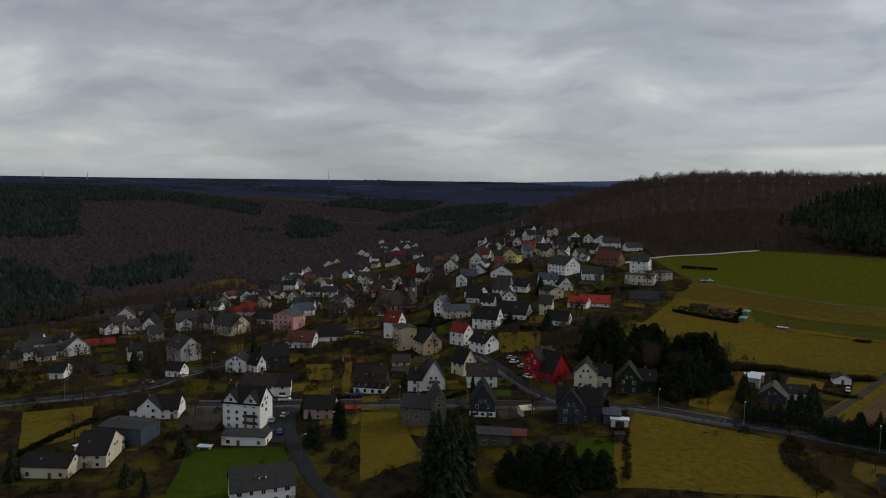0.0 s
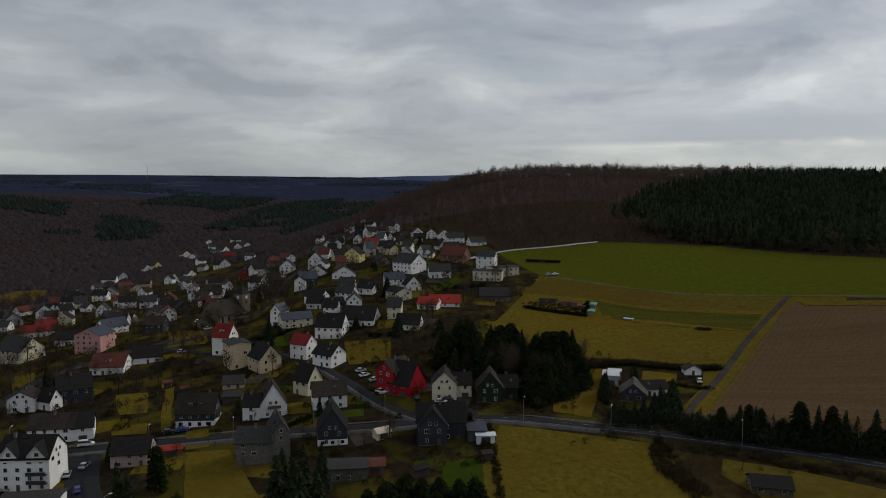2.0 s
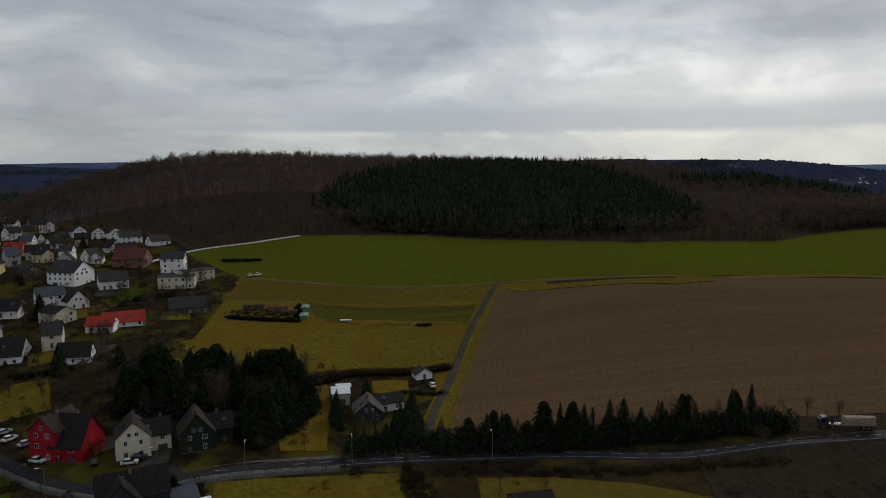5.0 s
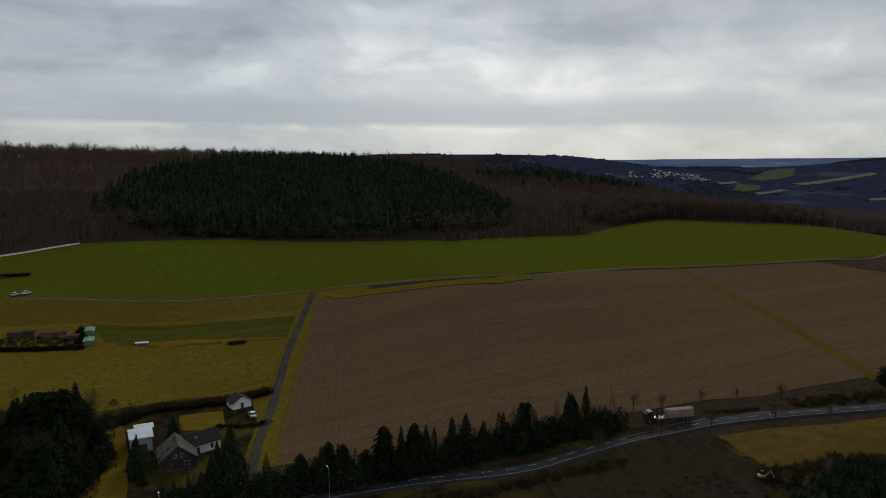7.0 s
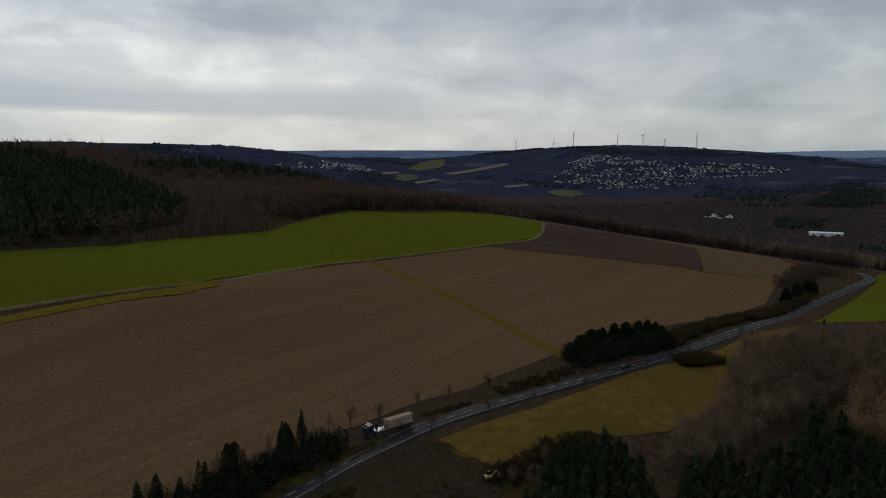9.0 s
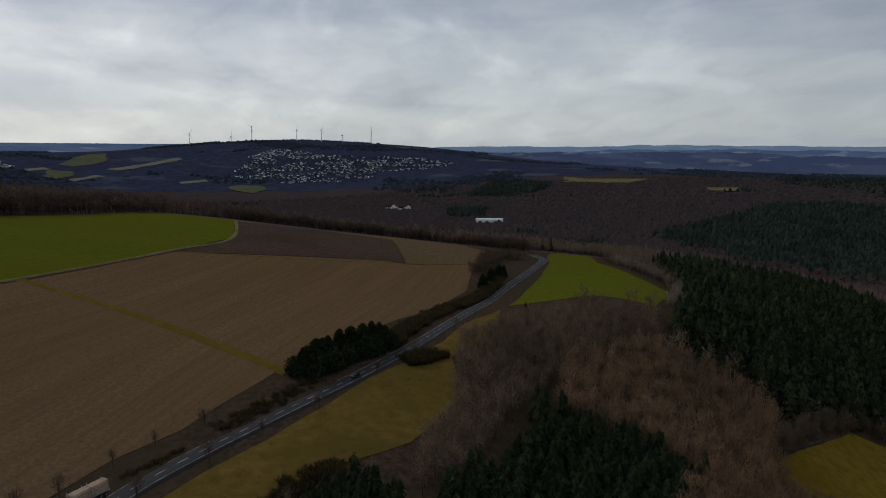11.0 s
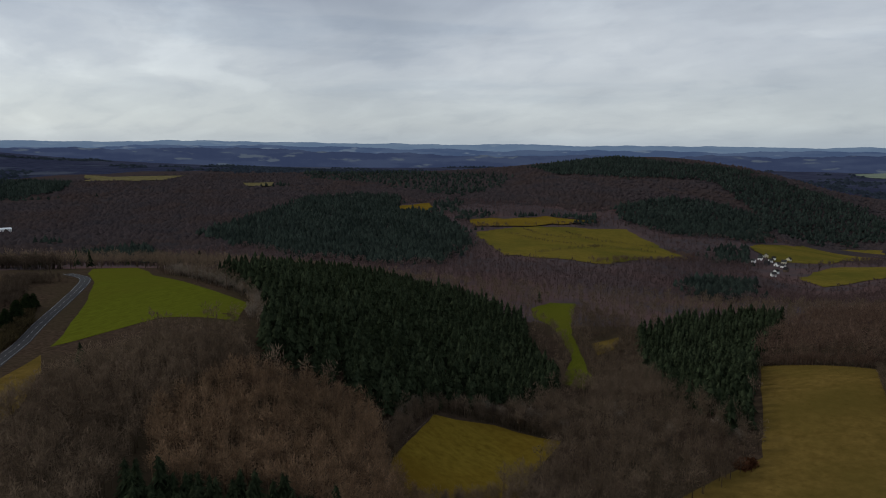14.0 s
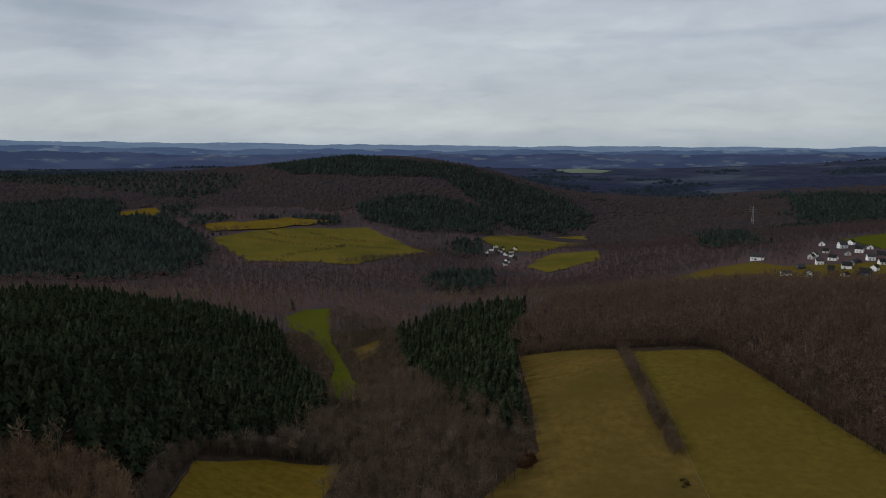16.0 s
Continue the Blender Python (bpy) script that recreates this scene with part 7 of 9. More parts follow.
x, y = scattered(SPRUCE_HILL, 5.2)
grow("spruce_wood", SPRUCE_MID, x, y, "spruce", "dense dark spruce plantation on a low hill", "woodland", (0.8, 1.15))
x, y = scattered(SPRUCE_BIG, 4.7)
grow("spruce_wood", SPRUCE, x, y, "spruce", "dense dark green spruce forest falling to the valley", "woodland", (0.8, 1.35))
x, y = scattered(SPRUCE_SOUTH, 3.3)
grow("spruce_wood", SPRUCE_NEAR, x, y, "spruce", "young dark spruce stand beside leafless birches", "woodland", (0.6, 1.05))
SPRUCE_ROAD = [(165, 118), (182, 107), (196, 103), (208, 98), (216, 90), (220, 80), (212, 76), (190, 75), (160, 80), (150, 100)]
x, y = scattered(SPRUCE_ROAD, 3.3)
grow("spruce_wood", SPRUCE_NEAR, x, y, "spruce", "dark spruce stand below the roadside meadow", "woodland", (0.7, 1.1))
x, y = scattered(SPRUCE_VALLEY, 5.0)
grow("spruce_wood", SPRUCE, x, y, "spruce", "dark spruce stand on the valley side", "woodland", (0.8, 1.35))
x, y = scattered(BRUSH, 3.1)
grow("brushwood", BARE, x, y, "twig_grey", "grey-brown leafless brushwood", "woodland", (0.65, 0.95))
x, y = scattered(BIRCH, 3.2)
grow("larch_wood", BARE, x, y, "twig_red", "reddish brown leafless young wood", "woodland", (0.7, 1.0))
x, y = scattered(VALLEY_WOOD, 4.6)
grow("valley_wood", BARE, x, y, "twig_grey", "grey-brown leafless alders in the valley", "woodland", (0.55, 1.2))
VALLEY_FLOOR = [(250, -240), (262, -262), (300, -340), (330, -400), (372, -440), (380, -470), (300, -470), (262, -407), (262, -350), (248, -290)]
x, y = scattered(VALLEY_FLOOR, 5.0, holes=[VALLEY_MEADOW, VALLEY_NOOK])
grow("valley_wood", BARE, x, y, "twig_grey", "leafless alders along the valley stream", "woodland", (0.4, 0.85))
x, y = scattered(BROWN_WEST, 6.1, holes=OPEN_FRONT + [HAMLET_MEADOW])
grow("beech_wood", BARE_MID, x, y, "twig", "brown leafless beech wood", "woodland", (1.0, 1.5))
x, y = scattered(SPRUCE_BELT, 6.0)
grow("spruce_wood", SPRUCE_MID, x, y, "spruce", "dark belt of spruces on the wooded ridge", "woodland", (0.9, 1.3))
x, y = scattered(NORTH_WOOD, 7.6, holes=[SPRUCE_HILL, SPRUCE_BELT])
grow_at = curve_through([(193, 798), (236, 772), (294, 749), (352, 729), (432, 726), (516, 706), (595, 663), (674, 606), (736, 531)], 6.5)
grow_at = np.concatenate([grow_at + rng.normal(0, 4, grow_at.shape) for _ in range(2)])
grow("ridge_trees", BARE, grow_at[:, 0], grow_at[:, 1], "twig_dark", "tall leafless trees along the crest of the hill", "woodland", (0.95, 1.5))
grow("beech_wood", BARE_MID, x, y, "twig_hill", "brown leafless beech wood over a long hill", "woodland", (0.85, 1.35))


def far_woods():
    kinds = collections.defaultdict(lambda: ([], []))
    for lo, hi, gap in ((0, 700, 9.0), (700, 1100, 8.2), (1100, 1700, 11.0), (1700, 2300, 17.0), (2300, 4950, 26.0)):
        gx, gy = np.meshgrid(np.arange(-hi, hi, gap), np.arange(-hi, hi, gap))
        x = (gx + rng.uniform(-0.5, 0.5, gx.shape) * gap).ravel()
        y = (gy + rng.uniform(-0.5, 0.5, gy.shape) * gap).ravel()
        d = np.hypot(x - 60, y - 80)
        turn = np.degrees(np.arctan2(x - 60, y - 80)) % 360
        keep = (d >= lo) & (d < hi) & ((turn < 212) | (turn > 318)) & (d > 260)
        x, y = x[keep], y[keep]
        for h in CLEARED + NEAR_WOODS + [TOWN, TOWN_NORTH]:
            out = ~inside(h, x, y)
            x, y = x[out], y[out]
        out = np.ones(len(x), bool)
        for a, b in HOUSE_SPOTS:
            out &= (x - a) ** 2 + (y - b) ** 2 > (20 if b > -850 else 34) ** 2
        x, y = x[out], y[out]
        blot = np.array([noise.noise((a * 0.0022, b * 0.0022, 4.0)) + 0.35 * noise.noise((a * 0.011, b * 0.011, 7.0)) for a, b in zip(x, y)])
        dark = blot > (9.0 if lo == 0 else 0.46 if hi < 2400 else 0.27)
        wob = np.array([noise.noise((a * 0.02, b * 0.02, 1.0)) for a, b in zip(x, y)]) * 45
        for patch in CONIFER_PATCHES:
            dark |= inside(patch, x + wob + rng.normal(0, 7, len(x)), y - wob + rng.normal(0, 7, len(x)))
        if lo == 0:
            dark ^= rng.uniform(0, 1, len(x)) < 0.012
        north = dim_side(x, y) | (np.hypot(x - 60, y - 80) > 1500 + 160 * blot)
        # the farthest conifers take the needle colour with haze mixed in
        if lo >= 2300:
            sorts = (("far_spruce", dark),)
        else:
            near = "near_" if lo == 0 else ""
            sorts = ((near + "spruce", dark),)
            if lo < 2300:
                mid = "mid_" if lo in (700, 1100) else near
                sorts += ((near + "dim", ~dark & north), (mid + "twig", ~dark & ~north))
        for kind, mask in sorts:
            kinds[kind][0].append(x[mask])
            kinds[kind][1].append(y[mask])
    for patch in CONIFER_PATCHES:
        if abs(np.mean([a for a, _ in patch])) + abs(np.mean([b for _, b in patch])) > 2900:
            continue
        x, y = scattered(patch, 9.5)
        for h in CLEARED + NEAR_WOODS:
            out = ~inside(h, x, y)
            x, y = x[out], y[out]
        kinds["spruce"][0].append(x)
        kinds["spruce"][1].append(y)
    for kind, shapes, material, label, size in (
        ("spruce", FIR_FAR, "spruce_hill", "dark conifer woods on the hills", (0.6, 1.1)),
        ("near_spruce", SPRUCE_MID, "spruce", "dark conifers among the leafless woods", (0.7, 1.2)),
        ("far_spruce", BARE_FAR, "spruce_haze", "dark conifer woods on the far hills", (1.2, 2.0)),
        ("near_twig", BARE_MID, "twig_grey", "brown leafless woods below the hills", (0.8, 1.2)),
        ("near_dim", BARE_LITE, "twig_dark", "dark brown leafless woods round the village", (0.9, 1.3)),
        ("mid_twig", BARE_TINY, "twig_mid", "brown leafless woods on the hills", (0.8, 1.2)),
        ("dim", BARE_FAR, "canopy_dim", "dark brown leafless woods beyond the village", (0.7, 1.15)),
    ):
        x, y = (np.concatenate(v) for v in kinds[kind])
        stretch = (0.35, 0.5) if kind == "far_spruce" else (0.45, 0.65) if kind == "dim" else (0.8, 1.2)
        ob = grow("far_wood" if "far" in kind else "hill_wood", shapes, x, y, material, label, "woodland", size, stretch)
        if any(shapes is k for k in (BARE_FAR, FIR_FAR)):
            ob.data.polygons.foreach_set("use_smooth", [True] * len(ob.data.polygons))


far_woods()
# ---- lawns and yards between the houses ----
GARDEN_LAWNS = [
    ([(27, 331), (47, 325), (44, 302), (27, 303)], "grass"), ([(-9, 361), (4, 356), (4, 341), (-7, 346)], "lawn"), ([(90, 414), (104, 417), (101, 400), (87, 399)], "lawn"),
    ([(17, 259), (27, 259), (26, 252), (17, 253)], "lawn"), ([(43, 213), (56, 212), (50, 193), (42, 192), (41, 202)], "lawn"), ([(36, 216), (42, 216), (40, 210), (35, 211)], "lawn"),
    ([(-14, 440), (-1, 436), (-1, 406), (-11, 411)], "grass"), ([(-57, 408), (-37, 396), (-34, 368), (-52, 372)], "grass"), ([(-62, 308), (-50, 307), (-46, 284), (-56, 285)], "grass"),
    ([(-56, 274), (-44, 273), (-43, 264), (-54, 266)], "grass"), ([(-115, 360), (-106, 361), (-96, 329), (-103, 328)], "grass"), ([(-44, 308), (-41, 310), (-36, 267), (-39, 265)], "grass"),
    ([(-11, 210), (-5, 210), (-4, 200), (-10, 202)], "grass"), ([(25, 268), (28, 269), (28, 263), (25, 263)], "lawn"), ([(45, 350), (53, 348), (52, 337), (44, 339)], "grass"),
    ([(16, 376), (24, 374), (23, 357), (16, 360)], "grass"), ([(-31, 260), (-23, 259), (-22, 245), (-29, 245)], "grass"),
]
LAWN_WORDS = {"grass": "yellow-green winter lawn in a garden", "meadow": "yellowed winter lawn in a garden", "lawn": "bright green garden lawn", "olive": "olive-green winter lawn between houses", "gravel": "grey gravel yard beside a house"}
for poly, material in GARDEN_LAWNS:
    sheet("lawn", poly, material, LAWN_WORDS[material], "lawn", lift=0.2, step=6)
yard_dice = random.Random(77)
for hx, hy in list(HOUSE_SPOTS):
    if hy < 190 or hy > 700 or yard_dice.random() < 0.12 or hx > 118:
        continue
    a0 = yard_dice.uniform(0, 6.28)
    cx, cy = hx + 9 * math.cos(a0), hy + 9 * math.sin(a0)
    w, d, turn = yard_dice.uniform(3.5, 7.5), yard_dice.uniform(3, 6.5), yard_dice.uniform(-0.5, 0.3)
    poly = [(cx + u * w * math.cos(turn) - v * d * math.sin(turn), cy + u * w * math.sin(turn) + v * d * math.cos(turn)) for u, v in ((-1, -1), (0.9, -1.1), (1.1, 0.9), (-0.8, 1.1))]
    material = yard_dice.choice(("grass", "grass", "lawn", "olive", "olive", "gravel", "gravel"))
    sheet("yard" if material == "gravel" else "lawn", poly, material, LAWN_WORDS[material], "yard" if material == "gravel" else "lawn", lift=0.13, step=7)
# ---- single trees ----
def tree_thing(name, crown, stem, material, label, category, bark="bark"):
    """A tree of 14 m at the origin, with a trunk and a crown, to be copied."""
    thing = tagged(empty_at(name, pose(0, 0, -500)), label, category)
    bm = tube(bmesh.new(), (0, 0, -0.8), (0, 0, stem[1]), stem[0], stem[0] * 0.45, 7)
    part("trunk", bm, MAT[bark], thing)
    ob = numpy_mesh("crown", crown[0], crown[1], MAT[material])
    ob.parent = thing
    return thing


SPRUCE_TREES = [tree_thing("spruce_tree", fir_shape(760, seed=60 + s, radius=2.7 + 0.5 * s, width=0.19), (0.2, 9), "spruce", "dark green spruce tree with drooping boughs", "tree") for s in range(4)]
PINE_TREES = [tree_thing("pine_tree", fir_shape(600, seed=70 + s, radius=5.0, width=0.2, full=0.45), (0.22, 8), "pine", "dense dark pine tree at the field edge", "tree") for s in range(2)]
THUJA_TREES = [tree_thing("thuja_tree", fir_shape(700, seed=110, radius=2.8, width=0.2, full=0.22), (0.2, 6), "hedge", "dark columnar thuja beside a garden", "tree")]
BARE_TREES = [tree_thing("bare_tree", bare_shape(320, 0.13, height=14, seed=80 + s, spread=4.4, limbs=13, start=0.22), (0.24, 6), "twig_dark", "tall leafless grey-brown village tree", "tree") for s in range(4)]
SLIM_TREES = [tree_thing("roadside_tree", bare_shape(260, 0.16, height=14, seed=90 + s, spread=4.6, limbs=11, start=0.35), (0.3, 8), "twig_dark", "slim leafless tree beside the road", "tree") for s in range(3)]
FRUIT_TREES = [tree_thing("fruit_tree", bare_shape(220, 0.14, height=14, seed=95 + s, spread=6.5, limbs=10, start=0.2, stem=0.3), (0.34, 5), "twig_dark", "small leafless fruit tree in a garden", "tree") for s in range(3)]
SILVER_TREES = [tree_thing("bare_tree", bare_shape(420, 0.13, height=14, seed=180 + s, spread=6.6, limbs=12, start=0.2), (0.26, 6), "twig_pale", "rounded pale grey leafless tree at the wood edge", "tree") for s in range(3)]
BIRCH_TREES = [tree_thing("birch_tree", bare_shape(200, 0.10, height=14, seed=100 + s, spread=2.6, limbs=11, start=0.25), (0.16, 9), "twig_red", "slim leafless birch with a pale stem", "tree", "birch_bark") for s in range(2)]
dice = random.Random(11)


def plant(kinds, spots, group="", slim=1.0):
    """Sets copies of trees on the land: rows of x, y, height."""
    for x, y, h in spots:
        s = h / 14.0
        k = dice.uniform(0.85, 1.3) * slim
        m = pose(x, y, land(x, y), 0, 0, dice.uniform(0, 360)) @ Matrix.Diagonal((s * k, s * k * dice.uniform(0.9, 1.1), s, 1))
        ob = copy_thing(dice.choice(kinds), m)
        if group:
            ob["group"] = group


plant(THUJA_TREES, [(-33.4, 221.0, 12.5), (-47.5, 244, 7), (57, 231.5, 5.5)])
plant(SPRUCE_TREES, [(-42.4, 216.6, 11.6), (-39.6, 215.5, 8.7), (-2, 180, 24), (2.5, 178, 22), (6.8, 183, 18), (-187, 505, 11.7), (-186, 528, 10.3), (-90.5, 191.5, 7.5), (-82, 185, 7), (-126, 196, 10)], "garden spruces")
plant(PINE_TREES, [(19, 187, 9.4), (23.5, 185, 11.4), (28, 187, 11.2), (31.5, 184, 11.6), (36, 185, 10.8), (40.5, 183, 10.6), (45, 184.6, 9.4), (26, 181, 10), (34, 180, 10)], "rounded garden conifers")
plant(SPRUCE_TREES, [(-0.6, 196.5, 18), (4.5, 195, 19), (2, 193, 17), (9.5, 206, 14), (69, 322, 7.8), (-50, 246, 7)], "garden spruces")
plant(PINE_TREES + SPRUCE_TREES[1:2], [(62, 290, 15), (63, 283, 16), (70, 290, 18), (72, 283, 18), (74, 277, 17), (74, 295, 17), (83, 292, 15), (85, 286, 16), (90, 288, 16), (93, 283, 15), (76, 266, 11), (98, 282, 13), (102, 278, 15), (102, 271, 17), (104, 268, 18), (110, 273, 17), (98, 258, 16), (92, 254, 13), (90, 260, 12), (84, 245, 10), (90, 246, 11), (106, 262, 14)], "spruces behind the houses")
plant(SPRUCE_TREES, [(103.3, 224.6, 6.5), (105.4, 223, 7), (109, 222.7, 7), (111.3, 221, 7.5), (115, 220.7, 9), (118, 220.6, 10.5), (122, 223, 11), (125, 227, 11.5), (128, 231, 10), (122, 229, 9), (118, 226, 8), (108.5, 243, 8), (110.5, 246.5, 8.5), (113, 250, 8), (107.5, 239, 7), (126, 253, 8), (123.5, 251, 7.5), (130, 234.5, 8)], "spruce screen round the cabins")
plant(SPRUCE_TREES[:2] + PINE_TREES[:1] + BIRCH_TREES, [(123, 214, 7.5), (126, 209, 8.2), (129.5, 207, 9), (133.3, 203.6, 10.5), (137, 201.4, 10.6), (140.3, 199.7, 11.4), (143.7, 197, 10.7), (147, 195, 13), (151, 192.5, 12.4), (154, 190.4, 12.5), (157, 188.8, 11.5), (160, 187.2, 11.8), (164.3, 185.5, 12), (168, 183.4, 12), (171.5, 181.8, 10), (175, 179.5, 13)], "roadside spruce row", 0.85)
plant(SPRUCE_TREES[:2] + PINE_TREES[:1] + BIRCH_TREES + BARE_TREES[:1], [(178.4, 177.7, 10), (182, 175.2, 12), (186, 172.8, 11.5), (190, 170, 12), (193.5, 168.3, 12), (197.7, 165.7, 12), (202, 163, 13.5), (206, 161, 14), (209.5, 158.5, 16), (209, 162, 11), (204, 165, 11), (196, 170, 10), (188, 175, 10), (180, 180, 9), (170, 187, 9), (160, 191, 9), (150, 197, 9), (140, 203, 8), (131, 209, 7)], "roadside spruce row", 0.85)
row_dice = random.Random(44)
plant(SPRUCE_TREES[1:2] + PINE_TREES[:1] + BIRCH_TREES * 2, [(132 + 78 * k / 44 + row_dice.uniform(-2, 3), 206 - 48 * k / 44 + row_dice.uniform(-2, 3), row_dice.uniform(7, 10 + 0.1 * k)) for k in range(44)], "roadside spruce row", 0.85)
plant(PINE_TREES, [(287.4, 87, 9.2), (292, 82.3, 10.4), (295, 77.8, 10.5), (299, 73, 11.4), (303.5, 68, 11), (307, 63, 11), (310, 59, 11), (312, 55.5, 10), (315, 52.7, 8), (297, 79, 9), (306, 68, 9), (430, -35, 8), (437, -43, 9), (446, -52, 8.6), (450, -57, 7)], "pines beside the road")
plant(SLIM_TREES, [(190.4, 154.2, 8.8), (213.5, 144, 7.6), (224, 132.5, 7.8), (237.4, 117, 7.4), (248.3, 103.4, 6), (261.3, 86, 6), (283, 63.5, 6), (305, 44, 6), (336.6, 16, 6), (228, 148.4, 7.7), (240, 139, 6.3), (256, 118, 6.6), (248, 130, 5.5), (224, 156, 6.8), (267, 102, 5)], "roadside trees")
plant(BARE_TREES, [(31.8, 232.4, 11), (-148, 418, 15), (-122, 364, 14), (-94, 500, 16), (-86, 452, 16), (-50, 377, 14), (-47, 407, 15), (-9, 394, 14), (-5, 417, 15), (4.6, 401, 12), (-99, 314, 13), (-121, 324, 10), (-139, 511, 15), (-143, 543, 14), (-58, 552, 15)], "village trees")
plant(BARE_TREES, [(-201, 320, 15), (-189, 312, 16), (-143, 280, 14), (-137, 258, 15), (-126, 248, 15), (-154, 282, 14), (-110, 322, 14), (-143, 331, 14), (-173, 294, 14), (-175, 383, 13), (-108, 459, 15), (-37, 349, 14), (-30, 392, 13), (-52, 441, 14), (-15, 429, 14), (29.4, 241.5, 9), (91, 345, 9)], "village trees")
plant(BARE_TREES, [(-13, 441, 15), (-7.6, 426, 16), (3.5, 417, 16), (-1.4, 444, 15), (29.4, 390, 8.5), (49.5, 308.7, 10), (54.4, 311.8, 10), (50, 281.6, 8), (77, 273, 12), (83, 277, 14), (84, 270, 13), (74, 304, 9), (92, 267, 12), (60, 300, 9), (97, 265, 13), (88, 278, 13)], "village trees")
plant(BARE_TREES, [(240, -215, 12), (222, -198, 13), (202, -184, 13), (185, -176, 14), (174, -165, 13), (196, -200, 12), (216, -212, 12), (164, -177, 12), (158, -185, 11), (152, -175, 12), (268, -136, 10), (262, -150, 11), (252, -160, 11), (240, -168, 11), (228, -172, 11)], "wood-edge trees")

plant(SILVER_TREES, [(263, -103, 8), (266, -113, 7), (257, -160, 10), (252, -166, 9), (244, -177, 11), (238, -181, 10), (225, -178, 9), (269, -122, 8), (213, -213, 9), (160, -192, 9), (150, -183, 8), (177, -182, 10), (205, -200, 9)], "wood-edge trees")


def road_gap(x, y):
    """Distance to the nearest street."""
    best = 1e9
    for line in (MAIN_ROAD, WEST_ROAD, [(-57, 257), (-52, 231), (-45, 212), (-36, 192), (-28, 178)], [(45, 244), (36, 258), (28, 278), (22, 294), (13, 314), (-4, 338), (-30, 352), (-52, 372)]):
        for (ax, ay), (bx, by) in zip(line, line[1:]):
            t = max(0, min(1, ((x - ax) * (bx - ax) + (y - ay) * (by - ay)) / ((bx - ax) ** 2 + (by - ay) ** 2)))
            best = min(best, math.hypot(x - ax - t * (bx - ax), y - ay - t * (by - ay)))
    return best


def house_gap(x, y):
    s = np.array(HOUSE_SPOTS)
    return float(np.min(np.hypot(s[:, 0] - x, s[:, 1] - y)))


LAWNS = [[(-82, 216), (-51, 216), (-46, 204), (-57, 193), (-57, 176), (-75, 176)], [(-29, 243), (-16, 241), (-5, 203), (-23, 190), (-26, 215)], [(-158, 254), (-133, 258), (-120, 229), (-137, 217)]]


def garden_spots(n, house_min, road_min, box, seed):
    g, out = random.Random(seed), []
    while len(out) < n:
        x, y = g.uniform(box[0], box[1]), g.uniform(box[2], box[3])
        if inside(VILLAGE, np.array([x]), np.array([y]))[0] and not inside(FRONT_MEADOW, np.array([x]), np.array([y]))[0] and house_gap(x, y) > house_min and road_gap(x, y) > road_min and not any(inside(q, np.array([x]), np.array([y]))[0] for q in LAWNS):
            out.append((x, y))
    return out


CLUMP = [(60, 300), (58, 280), (70, 272), (80, 262), (88, 248), (100, 252), (112, 262), (120, 282), (96, 296), (84, 300)]
cx, cy = scattered(CLUMP, 5.6)
plant(SPRUCE_TREES[:1] + PINE_TREES + BARE_TREES[:3], [(float(a), float(b), dice.uniform(8, 14)) for a, b in zip(cx, cy) if house_gap(a, b) > 8], "spruces behind the houses")
plant(FRUIT_TREES, [(x, y, dice.uniform(4.5, 7.5)) for x, y in garden_spots(110, 8, 5, (-190, 125, 185, 420), 21)], "garden fruit trees")
VILLAGE_SPOTS = garden_spots(400, 8.0, 4.5, (-230, 130, 300, 700), 22)
plant(BARE_TREES, [(x, y, dice.uniform(7, 14)) for x, y in VILLAGE_SPOTS if y < 470][:130], "village trees")
far_spots = np.array([p for p in VILLAGE_SPOTS if p[1] >= 470] + garden_spots(170, 7.5, 4.5, (-330, -60, 225, 470), 24))
grow("village_wood", BARE, far_spots[:, 0], far_spots[:, 1], "twig_dark", "leafless trees between the houses down the valley", "trees", (0.55, 0.95))
plant(SPRUCE_TREES, [(x, y, dice.uniform(5, 11)) for x, y in garden_spots(22, 9, 6, (-200, 130, 190, 560), 23)], "garden spruces")
for kind in THUJA_TREES + SPRUCE_TREES + PINE_TREES + BARE_TREES + SLIM_TREES + FRUIT_TREES + BIRCH_TREES + SILVER_TREES:
    for o in (*kind.children_recursive, kind):
        bpy.data.objects.remove(o)

# shrubs of the gardens, beyond counting
spots = np.array(garden_spots(2400, 6.5, 3.6, (-230, 130, 160, 640), 31))
grow("garden_shrubs", BARE_MID, spots[:, 0], spots[:, 1], "shrub", "bare brown garden shrubs and brushwood", "shrubs", (0.15, 0.5))
spots = np.array(garden_spots(1150, 6.5, 3.4, (-230, 130, 160, 640), 32))
grow("evergreen_shrubs", THICKET, spots[:, 0], spots[:, 1], "hedge", "dark evergreen garden shrubs", "shrubs", (0.5, 1.9))


def band(name, line, width, gap, size, material, label, category="hedge", shapes=TUFT, kind=""):
    c = curve_through(line, gap)
    n = max(1, int(width / gap))
    pts = np.concatenate([c + rng.uniform(-0.5, 0.5, c.shape) * (width, width) for _ in range(n)])
    ob = grow(name, shapes, pts[:, 0], pts[:, 1], material, label, category, size)
    if not kind:
        ob["kind"] = "thing"
        del ob["kind"]
    return ob


